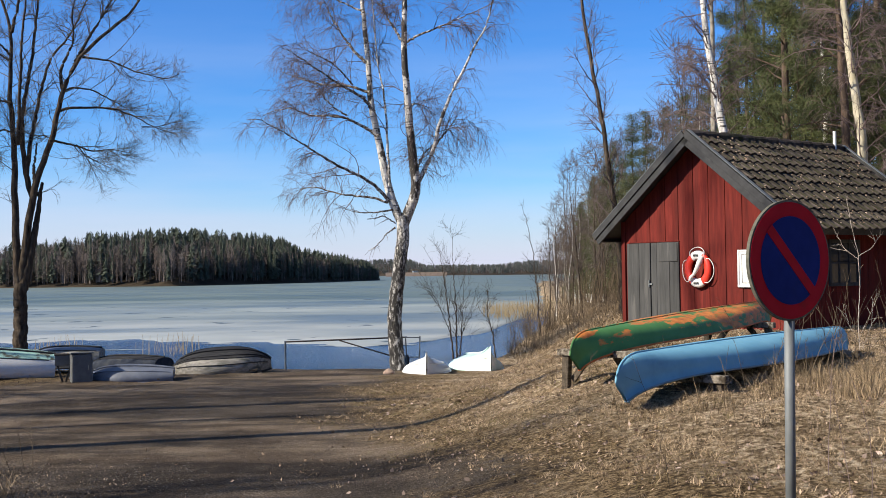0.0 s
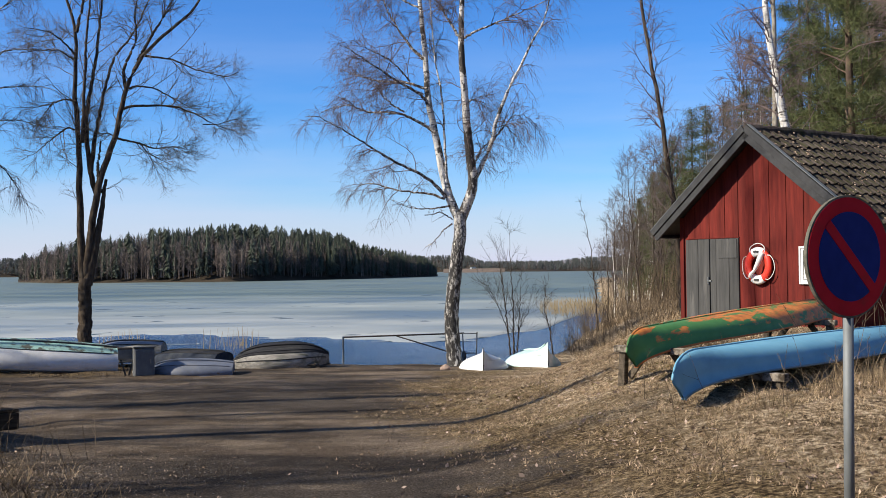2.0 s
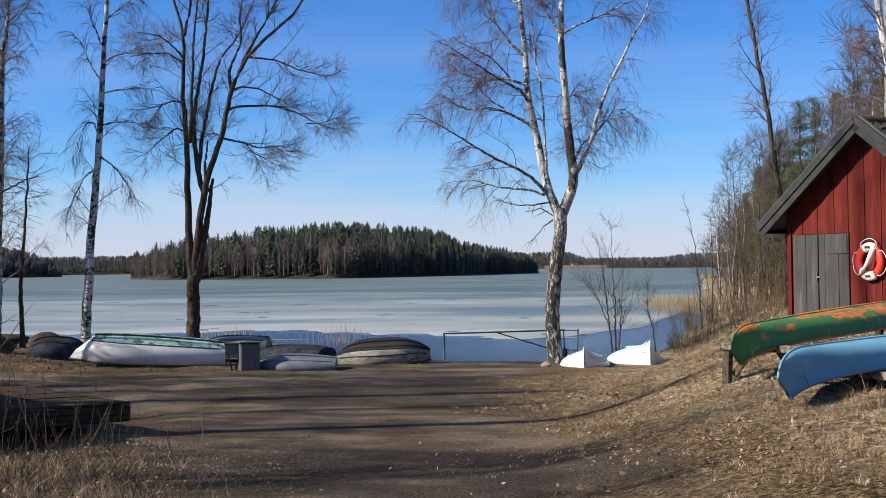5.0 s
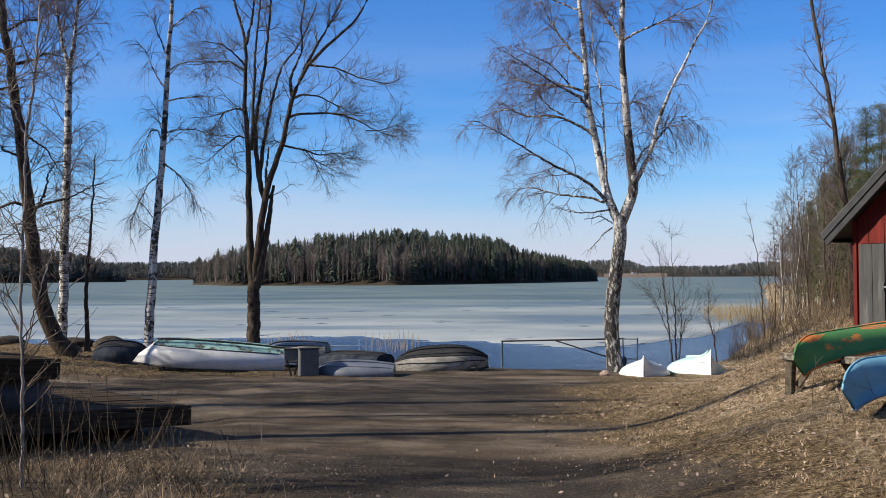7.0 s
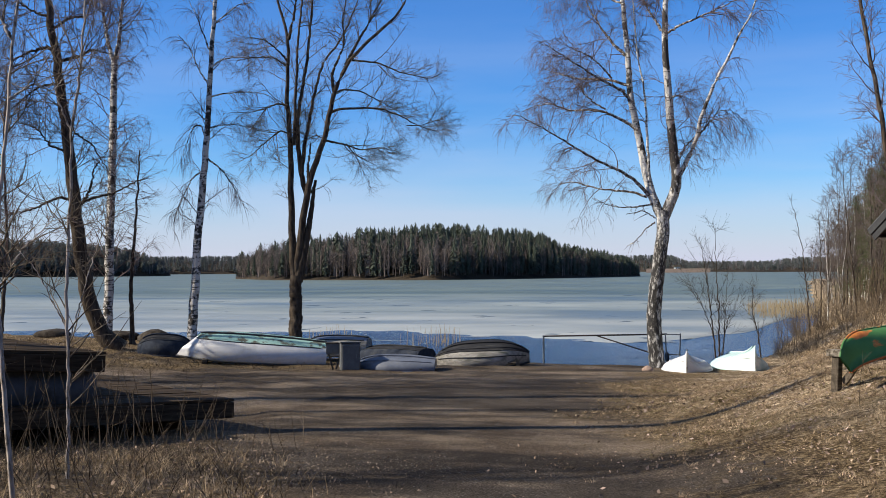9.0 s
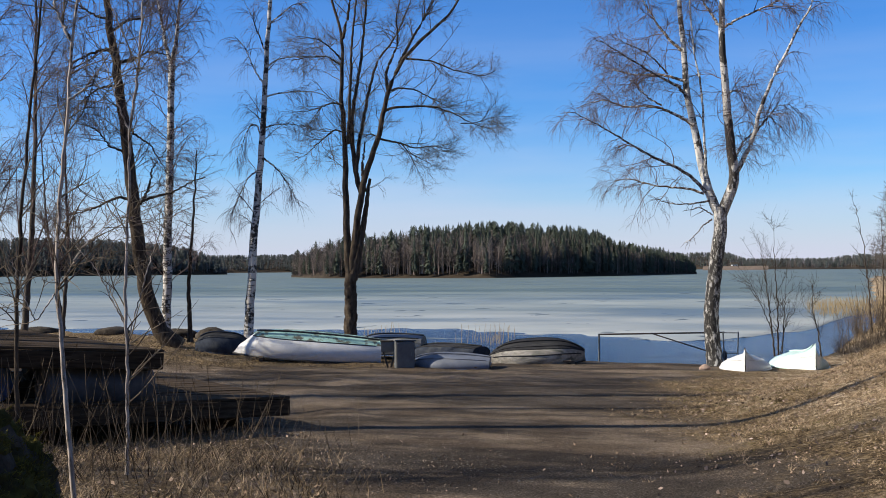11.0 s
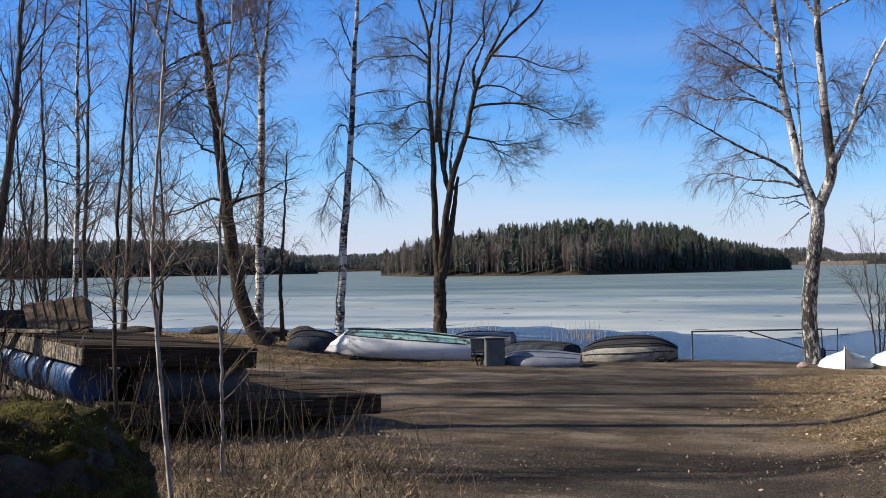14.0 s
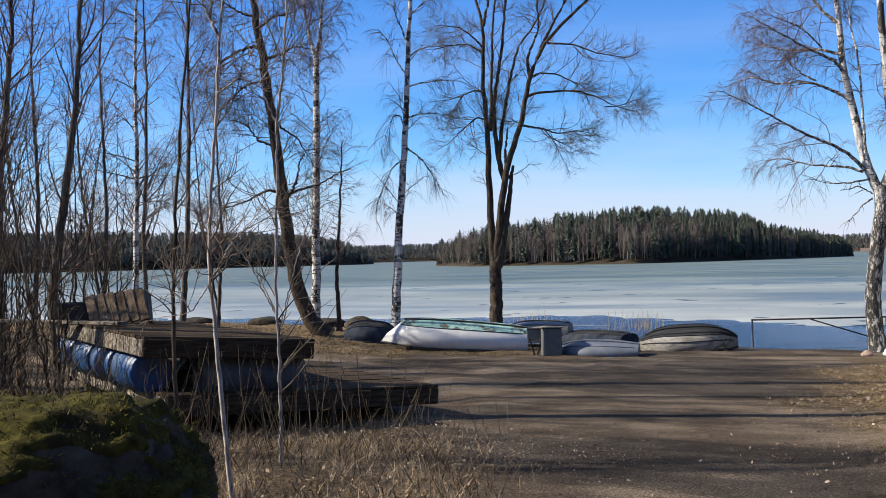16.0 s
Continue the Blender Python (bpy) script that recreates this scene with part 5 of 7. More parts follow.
def along(*pts):
    xs, ys = zip(*pts)
    return lambda s: float(np.interp(s, xs, ys))


land("island", -24.2, -3.3, along((0, 400), (0.08, 340), (0.15, 330), (0.5, 305), (0.8, 350), (1, 430)), along((0, 430), (0.15, 400), (0.5, 400), (0.8, 420), (1, 436)),
     along((0, 0.3), (0.06, 2.6), (0.2, 4.2), (0.5, 6.6), (0.72, 5.6), (0.84, 2.6), (1, 0.2)), "low wooded island with a stony shore", 101, 3900,
     along((0, 8), (0.05, 9.2), (0.25, 10.2), (0.33, 10.8), (0.5, 10.3), (0.7, 10.3), (0.76, 10.0), (0.80, 8.0), (0.9, 8.0), (0.96, 6.5), (1, 4.0)), lambda s, q: 0.10 + 0.9 * min(1, max(0, (q - 0.10) * 3)) * (0.16 + 0.84 * ease(0.2, 0.5, s)) + 0.18 * ease(0.45, 0.7, s), CONIFERS, 1.0, (FAR_GREEN, FAR_BROWN))
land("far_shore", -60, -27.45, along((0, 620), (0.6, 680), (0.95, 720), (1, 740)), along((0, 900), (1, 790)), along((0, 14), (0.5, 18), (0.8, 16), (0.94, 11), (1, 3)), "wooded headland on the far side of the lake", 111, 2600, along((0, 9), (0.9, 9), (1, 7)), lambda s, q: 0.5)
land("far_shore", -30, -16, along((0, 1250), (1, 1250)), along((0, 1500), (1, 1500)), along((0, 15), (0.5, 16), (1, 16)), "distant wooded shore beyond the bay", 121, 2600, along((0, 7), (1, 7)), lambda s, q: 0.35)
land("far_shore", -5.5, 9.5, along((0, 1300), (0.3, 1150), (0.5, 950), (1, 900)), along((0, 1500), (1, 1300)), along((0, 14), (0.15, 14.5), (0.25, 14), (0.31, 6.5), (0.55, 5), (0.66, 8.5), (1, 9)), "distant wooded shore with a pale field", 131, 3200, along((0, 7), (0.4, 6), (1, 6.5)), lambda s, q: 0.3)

v = [(d * math.sin(radians(a)), d * math.cos(radians(a)), z) for d, z in ((900, -0.2), (930, 0.7), (1010, 3.4)) for a in np.linspace(-3.0, 0.2, 13)]
f = [(j * 13 + i, j * 13 + i + 1, (j + 1) * 13 + i + 1, (j + 1) * 13 + i) for j in range(2) for i in range(12)]
tagged(mesh_object("field", v, f, surf("bare_spring_field", (0.13, 0.10, 0.075), (0.22, 0.165, 0.12), 0.05, 0.95, bump=0.0)), "pale brown fallow field on the far shore", "field", kind="structure")

# unseen woods added behind and beside the track to block low sky light
rng = np.random.default_rng(77)
spots = ([], [])
for i in range(420):
    a, d = radians(rng.uniform(42, 288)), rng.uniform(34, 75)
    x, y = d * math.sin(a), d * math.cos(a)
    if up(x, y) > 0.1:
        spots[i % 2].append((x, y, up(x, y) - 0.1, rng.uniform(11, 17)))
woods("conifer_woods", spots[0], FAR_GREEN, CONIFERS, "unseen spruce and pine wood added to dim sky light", 78)
woods("bare_woods", spots[1], FAR_BROWN, BARES, "unseen leafless wood added to dim sky light", 79)

# ---- the red hut ----
def hut():
    gable, ridge_dir = Vector((0.6, -0.8, 0)), Vector((0.8, 0.6, 0))
    base = EYE - 1.12
    m = Matrix(((gable.x, ridge_dir.x, 0, 3.41), (gable.y, ridge_dir.y, 0, 20.6), (0, 0, 1, base), (0, 0, 0, 1)))
    root = thing("boat_hut", m, "small red board hut with black trim and mossy tiled roof", "hut")
    W, D, H, slope = 3.6, 4.0, 2.03, 0.78
    peak = H + W / 2 * slope
    # gable boards, one by one
    step, k = 0.165, 0
    x = 0.0
    rng = np.random.default_rng(2)
    while x < W - 0.02:
        w = min(step * rng.uniform(0.85, 1.2), W - x)
        def top(q):
            return H + (W / 2 - abs(q - W / 2)) * slope - 0.03
        for lo_z, a, b in ([(1.62, x, x + w)] if x + w < 1.42 and x > 0.02 else [(0.0, x, x + w)]):
            y0 = -0.022 if k % 2 else -0.012
            pts = [(a, lo_z), (b, lo_z), (b, top(b)), (a, top(a))]
            if a < W / 2 < b:
                pts.insert(3, (W / 2, top(W / 2)))
            n = len(pts)
            v = [(p, y0, q) for p, q in pts] + [(p, 0.02, q) for p, q in pts]
            f = [tuple(range(n)), tuple(range(2 * n - 1, n - 1, -1))] + [(i, i + n, (i + 1) % n + n, (i + 1) % n) for i in range(n)]
            mesh_object("board", v, f, RED_WOOD, root)
        x += w + 0.006
        k += 1
    # far gable, side walls
    back = bmesh.new()
    vs = [back.verts.new(p) for p in [(0, D, 0), (W, D, 0), (W, D, H), (W / 2, D, peak - 0.03), (0, D, H)]]
    ext = bmesh.ops.extrude_face_region(back, geom=[back.faces.new(vs)])
    bmesh.ops.translate(back, vec=(0, -0.04, 0), verts=[g for g in ext["geom"] if isinstance(g, bmesh.types.BMVert)])
    part("back_wall", back, RED_WOOD, root)
    part("side_wall", a_box((0.04, D - 0.1, H - 0.02), pose(0.022, D / 2, H / 2)), RED_WOOD, root)
    y = 0.06
    while y < D - 0.05:
        w = min(0.155, D - 0.05 - y)
        for lo, hi in ([(0.0, 0.83), (1.56, H - 0.02)] if 1.15 < y + w / 2 < 2.0 else [(0.0, H - 0.02)]):
            part("board", a_box((0.03, w, hi - lo), pose(W - 0.018 + rng.uniform(-0.004, 0.004), y + w / 2, (lo + hi) / 2), 0.003), RED_WOOD, root)
        y += 0.161
    part("inner_wall", a_box((0.01, D - 0.1, H - 0.02), pose(W - 0.6, D / 2, H / 2), 0), TAR_WOOD, root)
    for cx, cy in [(0.0, 0.0), (W, 0.0)]:
        part("corner_board", a_box((0.09, 0.09, H - 0.02), pose(cx + (0.02 if cx == 0 else -0.02), -0.005, H / 2), 0.004), RED_WOOD, root)
    # side window
    win = thing("window", Matrix(), "small dark paned window", "")
    win.parent = root
    fr = bmesh.new()
    for a, b in [((0.05, 0.9, 0.06), (W, 1.575, 0.83)), ((0.05, 0.9, 0.06), (W, 1.575, 1.56)), ((0.05, 0.06, 0.78), (W, 1.15, 1.195)), ((0.05, 0.06, 0.78), (W, 2.0, 1.195)), ((0.03, 0.03, 0.70), (W, 1.43, 1.195)), ((0.03, 0.03, 0.70), (W, 1.72, 1.195)), ((0.03, 0.84, 0.03), (W, 1.575, 1.195))]:
        box(fr, a, pose(*b))
    part("window_frame", fr, GREY_WOOD, win)
    for yy in (1.29, 1.575, 1.86):
        for zz in (1.015, 1.38):
            part("pane", a_box((0.006, 0.26, 0.32), pose(W - 0.004, yy, zz), 0), GLASS, win)
    # double door of grey planks
    for x0, ws in [(0.11, (0.30, 0.27)), (0.70, (0.14, 0.30, 0.22))]:
        leaf = thing("door", Matrix(), "weathered grey plank door leaf, shut", "")
        leaf.parent = root
        xx = x0
        for w in ws:
            part("plank", a_box((w - 0.006, 0.03, 1.56), pose(xx + w / 2, -0.03 + rng.uniform(-0.003, 0.003), 0.83), 0.004), GREY_WOOD, leaf)
            xx += w
        if x0 > 0.5:
            part("patch_board", a_box((0.42, 0.012, 0.33), pose(1.12, -0.052, 1.43), 0.003), GREY_WOOD, leaf)
            hook = rod(bmesh.new(), (0.66, -0.055, 0.93), (0.66, -0.055, 0.80), 0.012)
            box(hook, (0.09, 0.012, 0.03), pose(0.69, -0.052, 0.86))
            part("latch", hook, STEEL, leaf, "small steel hasp and padlock")
    part("door_head", a_box((1.22, 0.014, 0.02), pose(0.76, -0.026, 1.625)), RED_WOOD, root)
    part("door_back", a_box((1.4, 0.02, 1.62), pose(0.78, 0.012, 0.81), 0), TAR_WOOD, root)
    # roof slopes, verge boards and tiles
    o, t = 0.42, 0.06
    L = D + 0.62
    ang = math.degrees(math.atan(slope))
    run = (W / 2 + o) * math.hypot(1, slope)
    for side in (-1, 1):
        c = Vector((W / 2 + side * (W / 4 + o / 2), D / 2, H + (W / 2 - (W / 4 + o / 2)) * slope + 0.02))
        mm = pose(*c, 0, side * ang, 0)
        part("roof_deck", a_box((run, L, 0.03), mm), TAR_WOOD, root)
        for yy in (-0.33, D + 0.33):
            part("verge_board", a_box((run, 0.035, 0.20), mm @ pose(0, yy - D / 2, -0.05)), TAR_WOOD, root)
            part("verge_board", a_box((run, 0.03, 0.12), mm @ pose(0, (yy - D / 2) * 1.012, 0.03)), TAR_WOOD, root)
            part("verge_flashing", a_box((run, 0.09, 0.012), mm @ pose(0, yy - D / 2 + (0.02 if yy < 0 else -0.02), 0.105)), STEEL, root, "thin grey metal strip")
        part("eave_board", a_box((0.03, L, 0.12), mm @ pose(side * run / 2, 0, -0.02)), TAR_WOOD, root)
    # wavy concrete tiles
    nx = 7
    for side, cols, rows in ((-1, 13, 7), (1, 20, 10)):
        tw, tl = (L - 0.14) / cols, run / rows
        c = Vector((W / 2 + side * (W / 4 + o / 2), D / 2, H + (W / 2 - (W / 4 + o / 2)) * slope + 0.02))
        mm = pose(*c, 0, side * ang, 0)
        v = []
        for e, lift in ((-0.5, 0.030), (0.58, 0.062)):
            for dz in (0.0, -0.022):
                for i in range(nx + 1):
                    q = i / nx
                    v.append((side * e * tl, (q - 0.5) * tw * 1.02, lift + dz + 0.022 * math.sin(q * 2 * math.pi)))
        n = nx + 1
        f = [(i, i + 1, 2 * n + i + 1, 2 * n + i) for i in range(nx)] + [(n + i + 1, n + i, 3 * n + i, 3 * n + i + 1) for i in range(nx)] + [(2 * n + i, 2 * n + i + 1, 3 * n + i + 1, 3 * n + i) for i in range(nx)]
        me = bpy.data.meshes.new("tile")
        me.from_pydata(v, [], f)
        me.materials.append(TILE)
        for r in range(rows):
            for q in range(cols):
                ob = new("tile", me)
                ob.parent = root
                ob.matrix_basis = mm @ pose(side * (-run / 2 + (r + 0.5) * tl) + rng.normal(0, 0.006), -L / 2 + 0.07 + (q + 0.5) * tw, rng.normal(0.0, 0.004), rng.normal(0, 0.8), rng.normal(0, 0.6), rng.normal(0, 0.8))
    for q in range(13):
        cap = bmesh.new()
        rod(cap, (W / 2, -0.33 + q * L / 13, peak + 0.02), (W / 2, -0.33 + (q + 1.12) * L / 13, peak + 0.035), 0.085, 0.095, 10)
        part("ridge_tile", cap, TILE, root)
    # fallen needles, leaves and moss tufts lying on the tiles
    lit, k = bmesh.new(), rng
    mm = pose(W / 2 + W / 4 + o / 2, D / 2, H + (W / 2 - (W / 4 + o / 2)) * slope + 0.02, 0, ang, 0)
    for _ in range(320):
        a, q = (k.uniform(-0.48, 0.48) * run, k.uniform(-0.47, 0.47) * L), k.uniform(0.008, 0.026)
        bmesh.ops.create_cone(lit, cap_ends=True, segments=5, radius1=q, radius2=q * 0.4, depth=0.012, matrix=mm @ pose(*a, 0.078, k.uniform(-20, 20), k.uniform(-20, 20), k.uniform(0, 360)))
    tagged(part("roof_litter", lit, LEAF, root, "scattered leaf litter on the roof"), kind="stuff")
    vent = rod(bmesh.new(), (W / 2 + 0.06, D + 0.02, peak), (W / 2 + 0.06, D + 0.02, peak + 0.36), 0.032, None, 12)
    part("vent_pipe", vent, BUOY_WHITE, root, "short pale vent pipe")
    # notice board on the gable
    nb = thing("notice_board", m @ pose(2.90, -0.04, 1.12), "white framed notice on the red gable", "notice")
    part("panel", a_box((0.44, 0.012, 0.58)), BUOY_WHITE, nb)
    for q in (-1, 1):
        part("frame", a_box((0.035, 0.03, 0.63), pose(q * 0.235, -0.005, 0), 0.004), WHITE_HULL, nb)
        part("frame", a_box((0.435, 0.03, 0.035), pose(0, -0.005, q * 0.2975), 0.004), WHITE_HULL, nb)
        part("printed_line", a_box((0.010, 0.003, 0.49), pose(q * 0.165, -0.0085, 0), 0), BLACK, nb)
        part("printed_line", a_box((0.32, 0.003, 0.010), pose(0, -0.0085, q * 0.24), 0), BLACK, nb)
    for j in range(5):
        part("text_bar", a_box((0.20 - 0.03 * (j % 3), 0.004, 0.018), pose(0.03, -0.009, 0.16 - j * 0.075), 0), GREY_WOOD, nb)
    # life ring on its hook
    lb = thing("life_ring", m @ pose(1.83, -0.085, 1.12, 90, 0, 0), "red and white life ring hung on the hut wall", "life ring")
    R, r = 0.232, 0.072
    def arc(name, a0, a1, mat, rr, flat=0.7):
        v, f, n, k = [], [], 14, 12
        for i in range(n + 1):
            a = a0 + (a1 - a0) * i / n
            for j in range(k):
                b = 2 * math.pi * j / k
                q = R + rr * math.cos(b)
                v.append((q * math.cos(a) * 0.94, q * math.sin(a) * 1.05, rr * flat * math.sin(b)))
        for i in range(n):
            for j in range(k):
                f.append((i * k + j, (i + 1) * k + j, (i + 1) * k + (j + 1) % k, i * k + (j + 1) % k))
        mesh_object(name, v, f, mat, lb, smooth=True)
    for c0, mat, h in [(math.pi / 2, BUOY_WHITE, 0.52), (-math.pi / 2, BUOY_WHITE, 0.55), (0.0, BUOY_RED, 1.06), (math.pi, BUOY_RED, 1.03)]:
        arc("white_band" if mat is BUOY_WHITE else "red_shell", c0 - h, c0 + h, mat, r + (0.004 if mat is BUOY_WHITE else 0))
    for c0, half, out in [(math.pi / 2, 0.62, 0.05), (-0.12, 0.80, 0.035), (math.pi + 0.12, 0.72, 0.03)]:
        rope = []
        for i in range(15):
            q = i / 7 - 1
            a, e = c0 + half * q, R + r * 0.55 + (r * 0.6 + out) * (1 - q * q) ** 0.45
            rope.append((e * math.cos(a), e * 1.05 * math.sin(a), 0.03 * abs(q)))
        mesh_object("grab_line", *tubes(np.array(rope)[None], np.full((1, 15), 0.008), 6), BUOY_WHITE, lb, "thin white rope", smooth=True)
    P = np.array([(0.15, 0.22, 0.06), (0.11, 0.13, 0.085), (0.04, 0.02, 0.07), (-0.04, -0.09, 0.07), (-0.10, -0.15, 0.085), (-0.13, -0.20, 0.075)])[None]
    V, F = tubes(P, np.array([[0.03, 0.052, 0.044, 0.026, 0.034, 0.022]]), 8)
    mesh_object("rope_bundle", V, F, BUOY_WHITE, lb, "white throwing rope across the ring", smooth=True)
    for a0 in (math.pi / 2, -math.pi / 2):
        for q in (-0.16, 0.0, 0.16):
            a = a0 + q
            part("text_bar", a_box((0.035, 0.03, 0.006), pose(R * math.cos(a), R * 1.05 * math.sin(a), 0.062, 0, 0, math.degrees(a)), 0), GREY_WOOD, lb)


GLASS, _, _, gb = node_mat("window_glass", 0.05)
gb.inputs["Base Color"].default_value = (0.03, 0.035, 0.04, 1)
hut()


# ---- hulls ----
def hull_lines(L, beam, depth, bow=1.0, stern=0.75, sheer=0.08, n=25, k=11, full=2.2, rocker=0.05, bow_curve=0.0, vee=0.0, fall=0.0, rise=0.0, rake=0.0, stem=0.0, sharp=8):
    """Sections of a hull upside down, keel up: x along it, z over the gunwale's plane. stern: share of the beam at the transom."""
    S = []
    for i in range(n):
        s = i / (n - 1)
        q = s * 2 - 1
        half = beam / 2 * (1 - abs(q) ** full) if stern <= 0 else beam / 2 * ((1 - max(0, q) ** full) if q > 0 else 1 - (1 - stern) * q * q)
        half = max(half, 0.012)
        end = abs(q) ** 4 if stern <= 0 else (max(0, q) ** 4)
        low = -sheer * (q * q if stern <= 0 else max(0, q) ** 2)
        top = (depth - rocker * q * q - depth * bow_curve * end) * (1 - fall * (1 - s)) * (1 - rise * s)
        top += stem * max(0, q) ** sharp
        row = []
        for j in range(k):
            a = math.pi * j / (k - 1)
            c, d = math.cos(a), math.sin(a)
            cx = math.copysign(abs(c) ** 0.75, c)
            row.append((L * (s - 0.5) - rake * max(0, q) ** 5 * d, half * cx, low + (top - low) * ((1 - vee) * d ** 0.62 + vee * (1 - abs(cx)))))
        S.append(row)
    return S


def skin(S, thick=0.02, cap=False):
    n, k = len(S), len(S[0])
    v = [p for row in S for p in row] + [(p[0] * 0.99, p[1] * 0.94, p[2] - thick) for row in S for p in row]
    o = n * k
    f = []
    for i in range(n - 1):
        for j in range(k - 1):
            f.append((i * k + j, i * k + j + 1, (i + 1) * k + j + 1, (i + 1) * k + j))
            f.append((o + i * k + j, o + (i + 1) * k + j, o + (i + 1) * k + j + 1, o + i * k + j + 1))
    for i in range(n - 1):
        for j in (0, k - 1):
            f.append((i * k + j, (i + 1) * k + j, o + (i + 1) * k + j, o + i * k + j))
    if cap:
        f.append(tuple(range(k)))
        f.append(tuple(range((n - 1) * k, n * k))[::-1])
    return v, f


def line_tube(name, pts, r, mat, parent, sides=6, label=""):
    P = np.array(pts, float)[None]
    V, F = tubes(P, np.full((1, P.shape[1]), r), sides)
    return mesh_object(name, V, F, mat, parent, label, smooth=True)


def canoe(name, near, far, z_near, z_far, hull_mat, rim_mat, label):
    a, b = Vector((*near, z_near)), Vector((*far, z_far))
    d = b - a
    L = d.length
    m = Matrix.Translation((a + b) / 2) @ d.to_track_quat("X", "Z").to_matrix().to_4x4()
    root = thing(name, m, label, "canoe")
    n, k = 45, 13
    S = []
    for i in range(n):
        q = math.sin((i / (n - 1) - 0.5) * math.pi)
        half = max(0.42 * (1 - abs(q) ** 2.3), 0.012)
        sheer = -0.19 * abs(q) ** 6
        nose = 0.42 + 0.58 * math.sqrt(max(0.0, 1 - (max(0, abs(q) - 0.86) / 0.14) ** 2))
        top = sheer + 0.01 + (0.21 - 0.02 * q * q - sheer) * nose
        row = []
        for j in range(k):
            t = math.pi * j / (k - 1)
            c, s = math.cos(t), math.sin(t)
            back = math.copysign(0.17 * (max(0, abs(q) - 0.84) / 0.16) ** 2 * (1 - s) ** 1.5, q)
            row.append((q * L / 2 - back, half * math.copysign(abs(c) ** 0.7, c), sheer + (top - sheer) * s ** 0.7))
        S.append(row)
    v, f = skin(S, 0.012)
    mesh_object("hull", v, f, hull_mat, root, smooth=True)
    for j in (0, k - 1):
        line_tube("gunwale", [row[j] for row in S], 0.011, rim_mat, root)
    line_tube("keel_strip", [(row[k // 2][0], 0, row[k // 2][2] + 0.002) for row in S], 0.010, hull_mat, root)
    for q in (-0.45, 0.05, 0.5):
        part("thwart", a_box((0.10, 0.76 * (1 - abs(q) ** 2.1) + 0.06, 0.02), pose(q * L / 2, 0, 0.0)), OLD_WOOD, root)
    return root


canoe("green_canoe", (1.26, 11.0), (4.45, 14.9), EYE - 0.83, EYE - 0.63, GREEN_HULL, ORANGE_RIM, "upturned green canoe with orange showing through worn paint")
canoe("blue_canoe", (1.38, 8.86), (4.80, 13.05), EYE - 0.89, EYE - 0.90, BLUE_HULL, BLUE_RIM, "upturned faded blue canoe resting on low trestles")


def trestle(x, y, rz, top, width, label):
    z = up(x, y)
    root = thing("canoe_trestle", pose(x, y, z, 0, 0, rz), label, "trestle", "trestles under the canoes")
    h = top - z
    part("crossbar", a_box((0.09, width, 0.07), pose(0, 0, h - 0.035), 0.006), BLEACHED_LIT_WOOD, root, "pale sawn crossbar")
    for s in (-1, 1):
        part("post", a_box((0.08, 0.08, h + 0.12), pose(0.02, s * (width / 2 - 0.08), (h - 0.12) / 2 - 0.03, s * 3, 0, 0), 0.006), OLD_WOOD, root)
        part("brace", a_box((0.03, 0.07, h * 1.05), pose(0.06, s * (width / 2 - 0.24), h / 2 - 0.03, s * 38, 0, 0), 0.004), OLD_WOOD, root)
    return root


ax = math.degrees(math.atan2(4.0, 3.25))
for x, y, top, w in [(1.62, 11.45, EYE - 0.83, 1.0), (3.75, 14.05, EYE - 0.68, 1.0)]:
    trestle(x, y, ax, top, w, "grey weathered timber trestle holding an upturned canoe")
for x, y, top, w in [(2.05, 9.7, EYE - 0.915, 0.95), (4.15, 12.25, EYE - 0.915, 0.95)]:
    trestle(x, y, ax, top, w, "low weathered timber trestle holding an upturned canoe")


# ---- no-parking sign ----
def road_sign():
    x, y = 1.66, 5.28
    g = up(x, y)
    root = thing("no_parking_sign", pose(x, y, g, 0, 0, 0), "round blue and red no-parking sign on a galvanised pole", "sign")
    part("pole", rod(bmesh.new(), (-0.012, 0.0, -0.2), (0.004, 0.0, EYE - 0.06 - g), 0.0245, None, 14), STEEL, root, smooth=True)
    face = thing("sign_plate", pose(0.0, -0.02, EYE + 0.036 - g, 90, 0, 33), "", "")
    face.parent = root
    bm = bmesh.new()
    bmesh.ops.create_cone(bm, cap_ends=True, segments=64, radius1=0.290, radius2=0.290, depth=0.018)
    part("rim", bm, SIGN_EDGE, face, "grey folded metal edge")
    bm = bmesh.new()
    bmesh.ops.create_cone(bm, cap_ends=True, segments=64, radius1=0.280, radius2=0.280, depth=0.004, matrix=pose(0, 0, 0.0095))
    part("red_ring", bm, SIGN_RED, face, "faded red border")
    bm = bmesh.new()
    bmesh.ops.create_cone(bm, cap_ends=True, segments=64, radius1=0.212, radius2=0.212, depth=0.003, matrix=pose(0, 0, 0.0125))
    part("blue_disc", bm, SIGN_BLUE, face, "dull dark blue field")
    part("red_bar", a_box((0.432, 0.050, 0.003), pose(0, 0, 0.0155, 0, 0, -45), 0), SIGN_RED, face)
    for z in (-0.1, 0.1):
        part("bracket", a_box((0.12, 0.03, 0.05), pose(0, z, -0.035), 0.003), STEEL, face)


road_sign()


